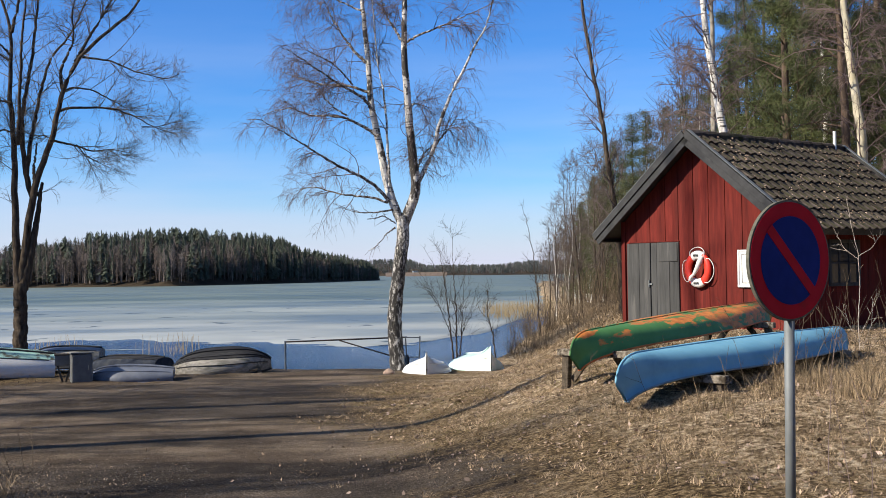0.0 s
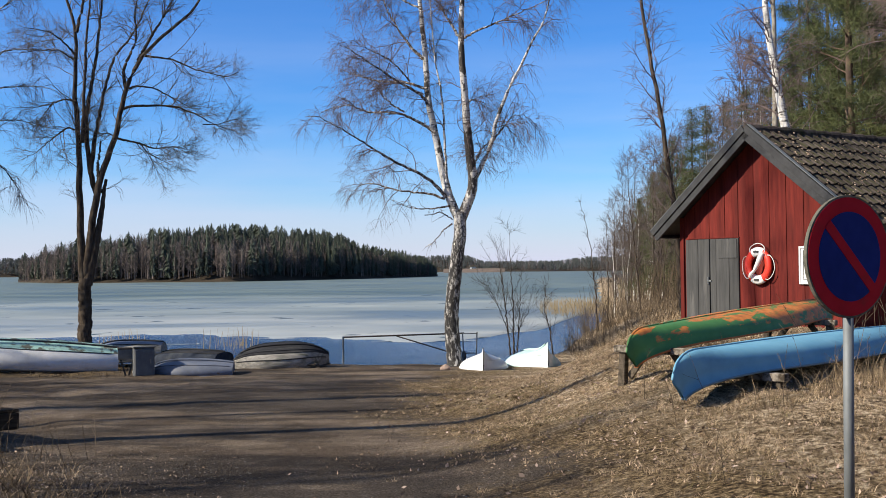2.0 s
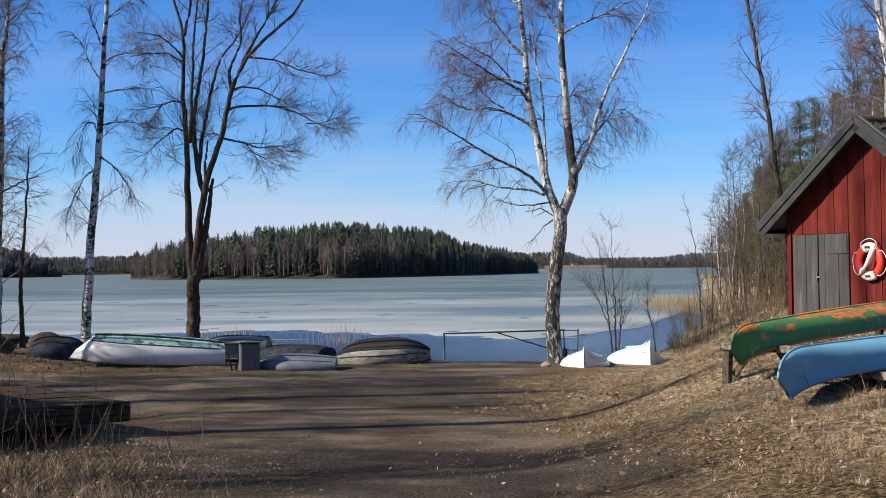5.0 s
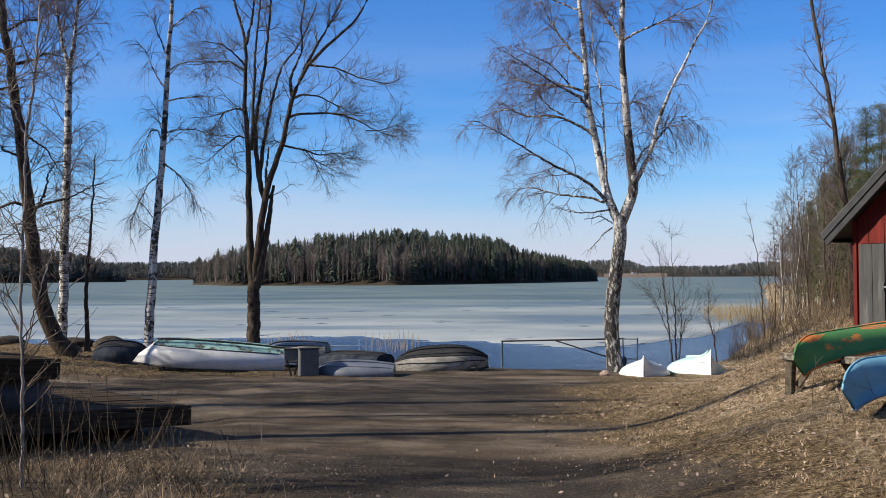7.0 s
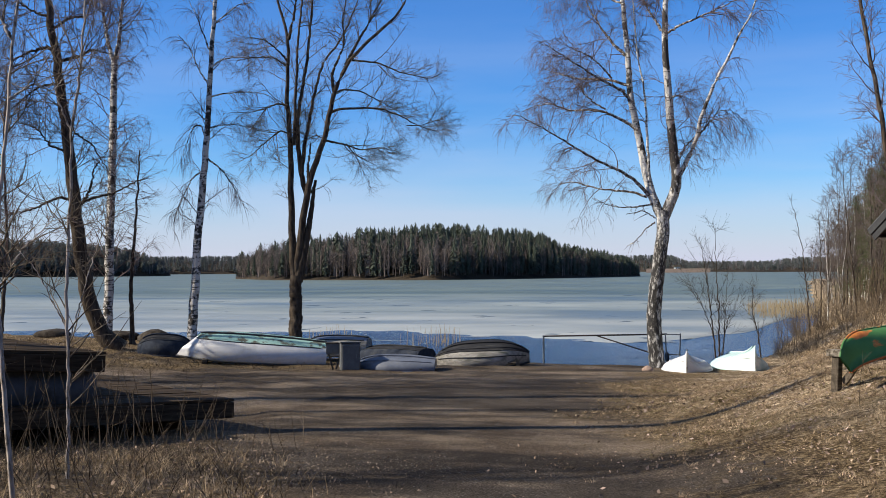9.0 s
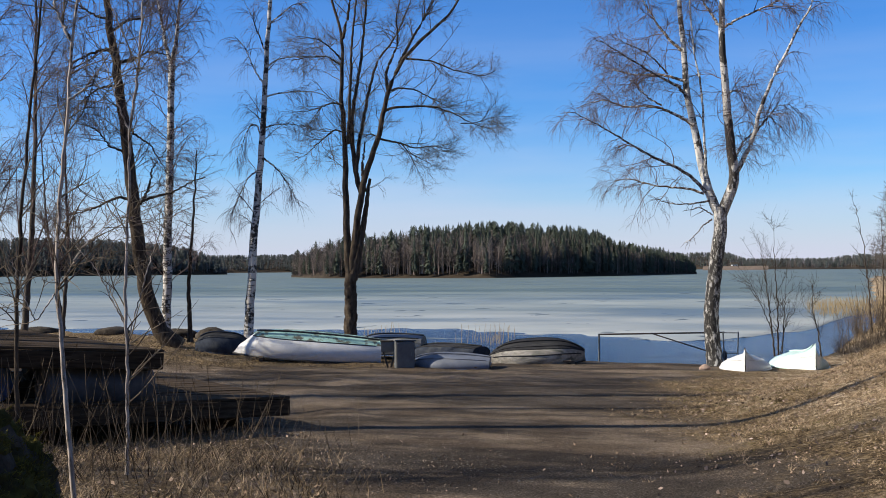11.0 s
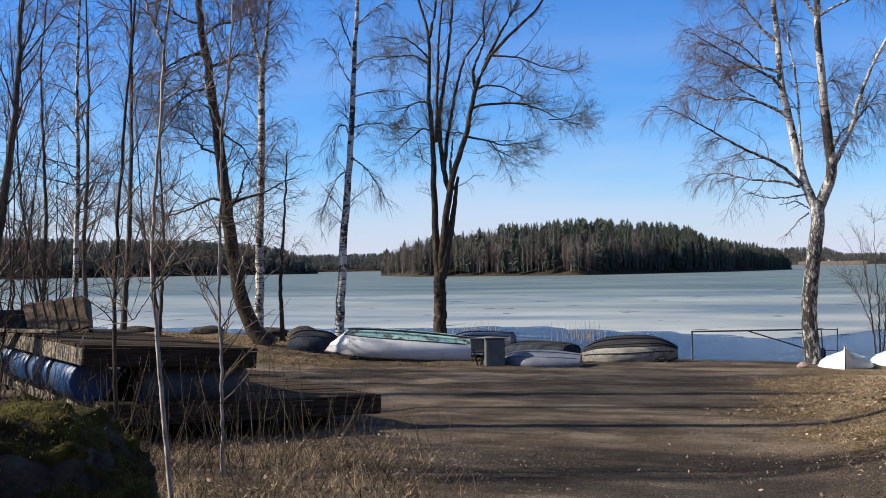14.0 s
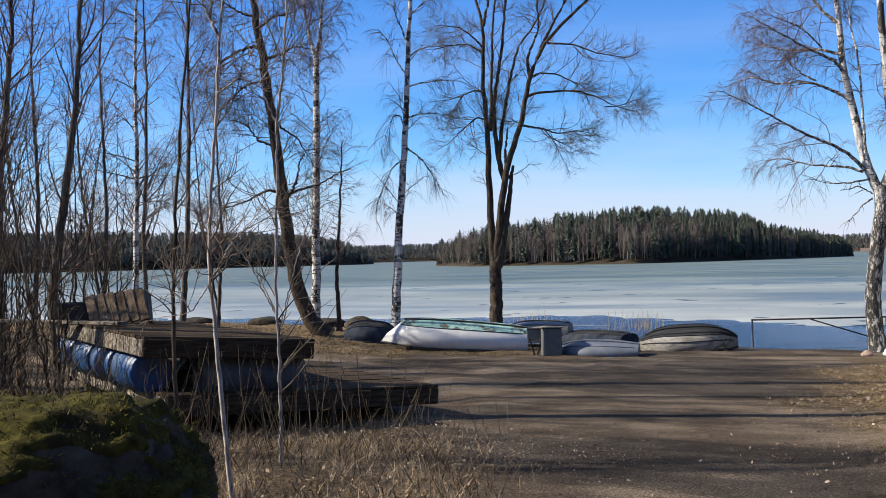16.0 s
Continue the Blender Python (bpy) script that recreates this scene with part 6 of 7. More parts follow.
# ---- boats on the shore ----
def rowing_boat(near, far, L, beam, depth, side_mat, top_mat, rim_mat, label, roll=0.0, lift=0.06, stern=0.7, strakes=0, tip=0.0, bow=0.55, full=2.6, vee=0.0, fall=0.0, rise=0.0, rake=0.0, stem=0.0, sharp=8, seam=4):
    """Upturned boat: near is the stern's place, far the bow's."""
    a, b = Vector((*near, 0)), Vector((*far, 0))
    za, zb = up(*near) + lift, up(*far) + lift
    c = (a + b) / 2
    rz = math.degrees(math.atan2(b.y - a.y, b.x - a.x))
    m = pose(c.x, c.y, (za + zb) / 2, 0, 0, rz) @ pose(0, 0, 0, roll, -math.degrees(math.atan2(zb - za, (b - a).length)) + tip, 0)
    root = thing("rowing_boat", m, label, "boat", "boats laid up on the shore")
    S = hull_lines(L, beam, depth, stern=stern, sheer=0.10, full=full, rocker=0.05, bow_curve=bow, k=15, vee=vee, fall=fall, rise=rise, rake=rake, stem=stem, sharp=sharp)
    n, k = len(S), 15
    v, f = skin(S, 0.02)
    lower, upper = [], []
    for face in f:
        js = [q % (n * k) % k for q in face]
        (upper if min(js) >= seam and max(js) <= k - 1 - seam else lower).append(face)
    mesh_object("hull_side", v, lower, side_mat, root, smooth=True)
    mesh_object("hull_bottom", v, upper, top_mat, root, smooth=True)
    tr = S[0]
    mesh_object("transom", [(p[0] + 0.004, p[1], p[2]) for p in tr] + [(p[0] + 0.03, p[1] * 0.97, p[2] - 0.006) for p in tr], [tuple(range(k)), tuple(range(2 * k - 1, k - 1, -1))] + [(i, i + k, i + 1 + k, i + 1) for i in range(k - 1)], side_mat, root)
    for j in (0, k - 1):
        line_tube("gunwale", [row[j] for row in S], 0.024, rim_mat, root)
    line_tube("keel", [(row[k // 2][0], 0, row[k // 2][2] + 0.015) for row in S[:-2]], 0.024, rim_mat, root)
    for j in ([seam, k - 1 - seam] if strakes == 0 else [2, 4, 5, k - 3, k - 5, k - 6]):
        line_tube("strake", [(row[j][0], row[j][1] * 1.005, row[j][2] + 0.003) for row in S[1:-1]], 0.013, rim_mat, root)
    for q in (() if stem else (-0.3, 0.12)):
        part("thwart", a_box((0.2, beam * 0.86, 0.025), pose(q * L, 0, 0.07)), OLD_WOOD, root)
    for q in (() if stem else (-0.36, 0.3)):
        part("skid", a_box((0.1, beam * 0.9, max(lift - 0.02, 0.03) + 0.05), pose(q * L, 0, -lift / 2 - 0.02)), OLD_WOOD, root)
    return root


rowing_boat((-9.0, 25.35), (-12.3, 24.04), 3.55, 1.4, 0.52, WHITE_HULL, TEAL_HULL, TAR_WOOD, "upturned white rowing boat with a peeling teal bottom", roll=-11, lift=0.19, tip=-2.2, full=2.3, bow=0.05, rake=0.62, fall=0.08, seam=4)
rowing_boat((-4.20, 26.4), (-6.35, 25.9), 2.3, 1.3, 0.43, GREY_HULL, DARK_HULL, DARK_HULL, "upturned grey wooden rowing boat with dark bottom boards", roll=-13, lift=0.12, strakes=1, tip=2.5, bow=0.55, full=2.4, stern=-1)
rowing_boat((-5.85, 23.7), (-7.6, 23.4), 1.8, 1.1, 0.26, GREYBLUE_HULL, GREYBLUE_HULL, GREYBLUE_HULL, "low upturned grey-blue dinghy on the gravel", roll=-6, lift=0.04)
rowing_boat((-6.81, 26.5), (-8.7, 27.3), 2.2, 1.1, 0.33, NAVY_HULL, DARK_HULL, DARK_HULL, "upturned dark blue rowing boat", roll=0, lift=0.08, full=4.5)
rowing_boat((-8.55, 27.4), (-10.3, 27.2), 1.8, 1.3, 0.48, GREY_HULL, GREYBLUE_HULL, TAR_WOOD, "upturned grey boat behind the others", roll=0, lift=0.16)
rowing_boat((-12.85, 25.9), (-13.95, 25.3), 1.4, 1.1, 0.44, NAVY_HULL, DARK_HULL, NAVY_HULL, "upturned dark blue boat beside a birch", roll=-8, lift=0.08, stern=-1, full=2.6)
rowing_boat((-0.42, 26.6), (-0.39, 24.1), 2.5, 1.1, 0.36, WHITE_HULL, WHITE_HULL, WHITE_HULL, "upturned white boat with its bow towards the track", roll=0, lift=0.02, bow=0.0, full=2.0, vee=0.55, fall=0.15, stem=0.20, sharp=3)
rowing_boat((0.50, 27.2), (1.08, 25.3), 2.0, 1.2, 0.36, MINT_HULL, MINT_HULL, MINT_HULL, "upturned mint-white boat at the water's edge", roll=0, lift=0.03, bow=0.0, full=2.0, vee=0.5, fall=0.1, stem=0.25, sharp=2.2)


def lock_box():
    x, y = -7.60, 23.0
    root = thing("steel_cabinet", pose(x, y, up(x, y) - 0.02, 0, 0, 24), "grey steel cabinet beside the upturned boats", "cabinet")
    part("body", a_box((0.42, 0.36, 0.60), pose(0, 0, 0.30), 0.01), GREY_BOX, root)
    part("door", a_box((0.38, 0.015, 0.54), pose(0, -0.19, 0.29), 0.006), GREY_BOX, root)
    part("lid", a_box((0.46, 0.40, 0.03), pose(0, 0, 0.615, -3, 0, 0), 0.006), GREY_BOX, root)
    part("handle", a_box((0.02, 0.02, 0.09), pose(0.13, -0.205, 0.32), 0.003), STEEL, root)


def work_stand():
    x, y = -8.02, 23.25
    root = thing("work_stand", pose(x, y, up(x, y), 0, 0, 20), "grey board on splayed legs beside the cabinet", "stand")
    part("top_board", a_box((0.42, 0.05, 0.22), pose(0, 0, 0.46), 0.006), GREY_BOX, root)
    part("shelf", a_box((0.44, 0.30, 0.03), pose(0, 0.12, 0.58), 0.004), OLD_WOOD, root)
    for q in (-1, 1):
        part("leg", a_box((0.04, 0.04, 0.44), pose(q * 0.09 - 0.02, 0.02, 0.20, 0, q * 16, 0), 0.004), TAR_WOOD, root)
    bag = thing("plastic_bag", pose(x + 0.19, y - 0.02, up(x, y), 0, 0, 15), "crumpled white plastic bag below the stand", "bag")
    bm = bmesh.new()
    bmesh.ops.create_icosphere(bm, subdivisions=3, radius=1.0)
    for v in bm.verts:
        k = 1 + 0.35 * noise.noise(v.co * 2.3) + 0.15 * noise.noise(v.co * 6.0)
        v.co = Vector((v.co.x * 0.08, v.co.y * 0.09, max(v.co.z, -0.8) * 0.14 + 0.11)) * k
    part("sheet", bm, WHITE_HULL, bag)


lock_box()
work_stand()


def hand_rail():
    root = thing("jetty_rail", pose(-4.43, 30.66, 0), "thin rusty iron handrail over the open water", "rail")
    for x in (0.0, 3.12):
        part("post", rod(bmesh.new(), (x, 0, -0.5), (x, 0, 0.80), 0.028), STEEL, root)
    part("rail", rod(bmesh.new(), (0, 0, 0.78), (3.4, 0.1, 0.86), 0.022), DARK_IRON, root)
    part("strut", rod(bmesh.new(), (1.5, 0.05, 0.80), (3.1, 0.05, 0.30), 0.018), DARK_IRON, root)
    cart = thing("hand_cart", pose(-0.86, 30.2, 0.16), "small grey tubular hand cart by the water", "cart")
    for x in (-0.16, 0.16):
        part("stile", rod(bmesh.new(), (x, 0, -0.2), (x * 1.25, 0.1, 0.75), 0.018), STEEL, cart)
    wheel = bmesh.new()
    bmesh.ops.create_cone(wheel, cap_ends=True, segments=20, radius1=0.13, radius2=0.13, depth=0.05, matrix=pose(-0.16, -0.02, 0.12, 0, 90, 20))
    part("wheel", wheel, TAR_WOOD, cart, "small black wheel")
    for z in (0.18, 0.72):
        part("rung", rod(bmesh.new(), (-0.2, 0.05, z), (0.2, 0.05, z), 0.014), STEEL, cart)


hand_rail()


# ---- stacked jetty sections ----
def jetty(origin, rz, tilt, width, length, label, barrels, boards=JETTY_WOOD):
    """origin: the near front corner's place at the deck's top; x along the front, y back along the deck."""
    m = pose(*origin, 0, 0, rz) @ pose(0, 0, 0, 0, tilt, 0)
    root = thing("jetty_section", m, label, "jetty", "jetty sections stacked on the verge")
    rng = np.random.default_rng(int(width * 100))
    step = 0.145
    for i in range(int(length / step)):
        part("plank", a_box((width, step - 0.012, 0.028), pose(width / 2 + rng.normal(0, 0.006), (i + 0.5) * step, -0.016 + rng.normal(0, 0.002)), 0.003), boards, root)
    # The near side's beam is paler: sunlight put into the bleached wood's colour.
    for x in (0.04, width - 0.04):
        part("side_beam", a_box((0.07, length, 0.17), pose(x, length / 2, -0.118), 0.008), BLEACHED_LIT_WOOD if x < 1 else boards, root)
    for y in (0.03, length - 0.03):
        part("end_beam", a_box((width, 0.06, 0.17), pose(width / 2, y - 0.005, -0.119), 0.008), boards, root)
    def barrel(place, stretch, mat, words):
        b = thing("barrel", place, "", "")
        b.parent = root
        bm = bmesh.new()
        prof = [(-0.45, 0.16), (-0.45, 0.20), (-0.43, 0.215), (-0.16, 0.222), (-0.14, 0.232), (-0.12, 0.222), (0.12, 0.222), (0.14, 0.232), (0.16, 0.222), (0.43, 0.215), (0.45, 0.20), (0.45, 0.16)]
        ring = [[bm.verts.new((r * math.cos(a), r * math.sin(a), z * stretch)) for a in np.linspace(0, 2 * np.pi, 25)[:-1]] for z, r in prof]
        for p, q in zip(ring, ring[1:]):
            for i in range(24):
                bm.faces.new((p[i], p[(i + 1) % 24], q[(i + 1) % 24], q[i]))
        bm.faces.new(ring[0][::-1])
        bm.faces.new(ring[-1])
        part("barrel_shell", bm, mat, b, words, smooth=True)
    for k in range(barrels):
        barrel(pose(0.24, 1.0 + k * 1.05, -0.385, 90, 0, 0), 1.0, BARREL, "blue plastic float barrel")
    if barrels:
        barrel(pose(width * 0.685, 0.36, -0.385, 0, 90, 0), 1.2, GREY_FLOAT, "dull grey float barrel")
        barrel(pose(width - 0.30, 2.6, -0.385, 90, 0, 0), 1.0, GREY_FLOAT, "dull grey float barrel")
    return root


RZ = math.degrees(math.atan2(0.8, 0.6))
jetty((-6.68, 8.62, EYE - 1.26), RZ, 2.3, 2.95, 5.2, "weathered plank jetty section lying on the verge", 0)
jetty((-6.82, 8.47, EYE - 0.68), RZ, 4.0, 1.735, 4.8, "weathered jetty section on blue float barrels, stacked on another", 4)


def sleepers():
    for k, (u, w) in enumerate([(0.3, 0.0), (2.3, 0.0), (0.3, 3.6), (2.3, 3.6)]):
        c, s = math.cos(radians(RZ)), math.sin(radians(RZ))
        x, y = -6.68 + c * u - s * (w + 0.5), 8.62 + s * u + c * (w + 0.5)
        z = up(x, y)
        top = EYE - 1.26 - 0.205 - u * math.tan(radians(2.3))
        root = thing("bearer", pose(x, y, z, 0, 0, RZ), "dark timber bearer under the jetty section", "timber", "bearers under the jetties")
        part("beam", a_box((0.5, 0.16, max(top - z, 0.06) + 0.04), pose(0, 0, (top - z) / 2 - 0.02), 0.01), JETTY_WOOD, root)


sleepers()


def panel_stack():
    c, s = math.cos(radians(RZ)), math.sin(radians(RZ))
    x, y = -6.68 + c * 0.3 - s * 3.4, 8.66 + s * 0.3 + c * 3.4
    root = thing("plank_panel", pose(x, y, EYE - 0.69 - 0.04, 0, -7, 30), "short brown plank panel leaning on the jetty deck", "panel")
    for i in range(6):
        part("plank", a_box((0.115, 0.03, 0.46), pose(-0.3 + i * 0.12, 0.08, 0.2, -30 - (i % 2), -11, 0), 0.004), BROWN_PLANK, root)
    part("backing", a_box((0.7, 0.05, 0.05), pose(0, 0.17, 0.05)), OLD_WOOD, root)
    part("end_board", a_box((0.04, 0.30, 0.4), pose(0.36, 0.2, 0.16, -20, 0, 0), 0.004), TAR_WOOD, root)


panel_stack()


def deck_clutter():
    c, s = math.cos(radians(RZ)), math.sin(radians(RZ))
    x, y = -6.82 + c * 0.12 - s * 4.0, 8.47 + s * 0.12 + c * 4.0
    crate = thing("wooden_crate", pose(x, y, EYE - 0.72, 0, 0, 35), "dark open wooden crate on the jetty deck", "crate")
    for a, b in [((0.5, 0.03, 0.26), (0, -0.2, 0.13)), ((0.5, 0.03, 0.26), (0, 0.2, 0.13)), ((0.03, 0.4, 0.26), (-0.24, 0, 0.13)), ((0.03, 0.4, 0.26), (0.24, 0, 0.13)), ((0.48, 0.4, 0.02), (0, 0, 0.02))]:
        part("side_board", a_box(a, pose(*b), 0.004), TAR_WOOD, crate)
    x, y = -6.82 + c * 0.15 - s * 2.6, 8.47 + s * 0.15 + c * 2.6
    plank = thing("loose_plank", pose(x, y, EYE - 0.665, 0, 0, 168), "long grey plank lying across the jetty deck", "plank")
    part("board", a_box((2.4, 0.14, 0.035), pose(0.8, 0, 0), 0.004), BLEACHED_LIT_WOOD, plank)


deck_clutter()


# ---- stones ----
def boulder(x, y, size, label, seed, mat=STONE, name="boulder", sink=0.2, moss=False, top=None):
    bm = bmesh.new()
    bmesh.ops.create_icosphere(bm, subdivisions=5 if moss else 3, radius=1.0)
    o = Vector((seed * 3.1, seed * 1.7, 0))
    for v in bm.verts:
        d = v.co.normalized()
        if moss:
            d = Vector([math.copysign(abs(q) ** 0.72, q) for q in d])
        k = 1 + 0.22 * noise.noise(d * 1.1 + o) + 0.10 * noise.noise(d * 2.7 + o) + 0.04 * noise.noise(d * 7 + o)
        v.co = Vector((d.x * size[0], d.y * size[1], d.z * size[2])) * k
    z = up(x, y) + size[2] * (1 - 2 * sink) * 0.5 if top is None else top - size[2]
    root = thing(name, pose(x, y, z, 0, 0, seed * 40), label, "stone")
    if moss:
        cap = bm.copy()
        bmesh.ops.delete(cap, geom=[f for f in cap.faces if f.normal.z < 0.2], context="FACES")
        bmesh.ops.subdivide_edges(cap, edges=cap.edges[:], cuts=1, use_grid_fill=True)
        cap.normal_update()
        for v in cap.verts:
            thick = min(1, max(0, (v.normal.z - 0.42 + 0.36 * noise.noise(v.co * 3.0) + 0.2 * noise.noise(v.co * 9.0)) / 0.2))
            v.co += v.normal * (-0.02 + thick * (0.035 + 0.035 * abs(noise.noise(v.co * 8.0)) + 0.03 * abs(noise.noise(v.co * 21.0))))
        part("moss", cap, MOSS, root, "green-brown moss cushion", smooth=True)
    part("rock", bm, mat, root, smooth=True)
    return root


boulder(-4.03, 4.1, (0.91, 0.8, 0.6), "large dark boulder capped with green moss", 1, DARK_STONE, moss=True, top=EYE - 0.70)
def moss_fuzz():
    rock = next(o for o in bpy.data.objects if o.name.startswith("moss"))
    me, w = rock.data, rock.parent.matrix_world
    fz = np.random.default_rng(9)
    at = [(w @ v.co, (w.to_3x3() @ v.normal).normalized()) for v in me.vertices if v.normal.z > 0.25]
    pick = fz.integers(0, len(at), 9000)
    c = np.array([at[i][0] for i in pick]) + fz.normal(0, 0.012, (9000, 3))
    up_d = unit(np.array([at[i][1] for i in pick]) + fz.normal(0, 0.55, (9000, 3)))
    side = unit(np.cross(up_d, fz.normal(size=(9000, 3)))) * fz.uniform(0.0015, 0.004, (9000, 1))
    V = np.stack([c - side, c + side, c + up_d * fz.uniform(0.012, 0.04, (9000, 1))], 1).reshape(-1, 3)
    tagged(mesh_object("moss_tufts", V, np.arange(27000).reshape(-1, 3), MOSS_TIP), "fine green-brown moss shoots on the boulder", "moss", kind="stuff")


MOSS_TIP = surf("moss_tip", (0.026, 0.025, 0.006), (0.17, 0.145, 0.03), 5.0, 1.0, bump=0.0, island=0.5)
moss_fuzz()
PINK = surf("reddish_stone", (0.24, 0.165, 0.125), (0.46, 0.35, 0.28), 9.0, 0.9, bump=0.4)
boulder(-1.25, 24.6, (0.12, 0.10, 0.09), "reddish stone at the foot of the birch", 5, PINK, "stone")
boulder(0.5, 30.4, (0.5, 0.4, 0.30), "dark rounded rock at the water's edge", 6, DARK_IRON, "rock")
for x, y, a, b in [(-14.6, 28.6, 0.55, 0.2), (-15.5, 28.9, 0.4, 0.26), (-16.6, 29.0, 0.45, 0.18), (-18.6, 28.6, 0.5, 0.16), (-21, 28.4, 0.5, 0.15)]:
    boulder(x, y, (a, 0.6, b), "low dark shore rock", int(-x), DARK_STONE, "rock")


# ---- grass, weeds, leaves ----
def blades(name, x, y, tall, width, lean, mat, label, seed):
    rng = np.random.default_rng(seed)
    n = len(x)
    z = height(x, y) - 0.01
    base = np.stack([x, y, z], 1)
    a = rng.uniform(0, 2 * np.pi, n)
    side = np.stack([np.cos(a), np.sin(a), 0 * a], 1) * width[:, None] * 0.5
    b = rng.uniform(0, 2 * np.pi, n)
    go = np.stack([np.cos(b), np.sin(b), 0 * b], 1) * (lean * tall)[:, None]
    h = np.stack([0 * a, 0 * a, tall], 1)
    midp, tip = base + go * 0.35 + h * 0.6, base + go + h
    V = np.stack([base - side, base + side, midp + side * 0.7, midp - side * 0.7, tip], 1).reshape(-1, 3)
    i = np.arange(n)[:, None] * 5
    F4, F3 = i + np.array([0, 1, 2, 3]), i + np.array([3, 2, 4])
    me = bpy.data.meshes.new(name)
    me.from_pydata(V.tolist(), [], F4.tolist() + F3.tolist())
    me.materials.append(mat)
    return tagged(new(name, me), label, "grass", kind="stuff")


rng = np.random.default_rng(12)


def scatter(n, x0, x1, y0, y1, keep):
    x, y = rng.uniform(x0, x1, n), rng.uniform(y0, y1, n)
    k = rng.uniform(size=n) < keep(x, y)
    return x[k], y[k]


def clumps(x, y):
    return 0.35 + 0.65 * ease(-0.2, 0.5, hills(x * 2.2, y * 2.2, 7.0))


def tufts(count, keep, lo, hi, spread):
    """Places of blades gathered in tufts."""
    cx, cy = scatter(count, -2.5, 9.5, 4.0, 21.0, keep)
    k = rng.integers(lo, hi, len(cx))
    n = k.sum()
    return np.repeat(cx, k) + rng.normal(0, spread, n), np.repeat(cy, k) + rng.normal(0, spread, n), n


def bank(x, y):
    return np.where(x > -0.9 * y * 0.25 - 1.5, grassy(x, y) ** 2.3, 0) * np.clip(9.0 / y, 0.25, 1)


x, y, n = tufts(20000, lambda x, y: bank(x, y) * clumps(x, y), 12, 34, 0.022)
blades("dry_grass", x, y, rng.uniform(0.015, 0.058, n), rng.uniform(0.0022, 0.0048, n) * np.clip(y / 8, 1, 2), rng.uniform(0.4, 2.0, n), STRAW, "short dry matted straw-coloured grass on the bank", 1)
x, y, n = tufts(9000, lambda x, y: np.minimum(bank(x, y) * 2, 1), 10, 24, 0.022)
blades("dry_grass", x, y, rng.uniform(0.012, 0.05, n), rng.uniform(0.0024, 0.005, n) * np.clip(y / 8, 1, 2), rng.uniform(0.4, 2.0, n), OLD_STRAW, "short brown rotten grass on the bank", 31)
x, y, n = tufts(9000, lambda x, y: np.minimum(bank(x, y) * 2, 1) * ease(3.0, 0.0, x) * ease(0.0, 0.5, hills(x * 1.1, y * 1.3, 8.0)), 10, 24, 0.03)
blades("dry_grass", x, y, rng.uniform(0.012, 0.045, n), rng.uniform(0.002, 0.004, n) * np.clip(y / 8, 1, 2), rng.uniform(0.6, 2.4, n), OLIVE_STRAW, "olive tufts of old grass low on the bank", 32)
# longer tussocks, each a fan of bent straws
cx, cy = scatter(150, -1.5, 8.0, 4.2, 15.0, lambda x, y: grassy(x, y) ** 4 * 0.9)
k = rng.integers(30, 90, len(cx))
x, y = np.repeat(cx, k) + rng.normal(0, 0.05, k.sum()), np.repeat(cy, k) + rng.normal(0, 0.05, k.sum())
n = len(x)
blades("grass_tussocks", x, y, rng.uniform(0.03, 0.10, n), rng.uniform(0.003, 0.006, n), rng.uniform(0.8, 2.6, n), OLD_STRAW, "bent straw tussocks standing out of the bank", 21)
x, y = scatter(42000, -9, -1.0, 4.0, 11.5, lambda x, y: np.where(x < -1, 1.4 * grassy(x, y), 0) * clumps(x, y) * (1 - 0.92 * ease(7.6, 8.8, y)))
n = len(x)
blades("dry_grass", x, y, rng.uniform(0.04, 0.2, n), rng.uniform(0.004, 0.008, n), rng.uniform(0.4, 1.6, n), SHADED_VERGE_STRAW, "ragged dead grass along the verge", 2)
x, y = scatter(11000, -19, -6.5, 20.5, 29.5, lambda x, y: grassy(x, y))
n = len(x)
blades("dry_grass", x, y, rng.uniform(0.03, 0.11, n), rng.uniform(0.008, 0.016, n), rng.uniform(0.5, 2.0, n), STALK, "dead grass among the boats", 3)


# arching straw tussocks on the verge before the jetties
cx, cy = scatter(150, -5.8, -1.7, 4.6, 8.6, lambda x, y: ease(-0.32 * y - 0.2, -0.32 * y - 0.9, x) * (0.4 + 0.6 * clumps(x, y)))
k = rng.integers(18, 46, len(cx))
x, y = np.repeat(cx, k) + rng.normal(0, 0.05, k.sum()), np.repeat(cy, k) + rng.normal(0, 0.05, k.sum())
n = len(x)
blades("grass_tussocks", x, y, rng.uniform(0.05, 0.19, n), rng.uniform(0.0025, 0.005, n), rng.uniform(0.5, 2.0, n), STRAW, "arching dry straw tussocks on the verge", 34)


# the rank grass before the blue canoe
cx, cy = rng.uniform(1.9, 3.6, 26), rng.uniform(8.3, 10.2, 26)
cx = cx + (cy - 8.3) * 0.6
k = rng.integers(40, 110, 26)
x, y = np.repeat(cx, k) + rng.normal(0, 0.07, k.sum()), np.repeat(cy, k) + rng.normal(0, 0.07, k.sum())
n = len(x)
blades("grass_tussocks", x, y, rng.uniform(0.06, 0.30, n), rng.uniform(0.0025, 0.005, n), rng.uniform(0.2, 1.1, n), OLD_STRAW, "rank brown dead grass before the blue canoe", 33)


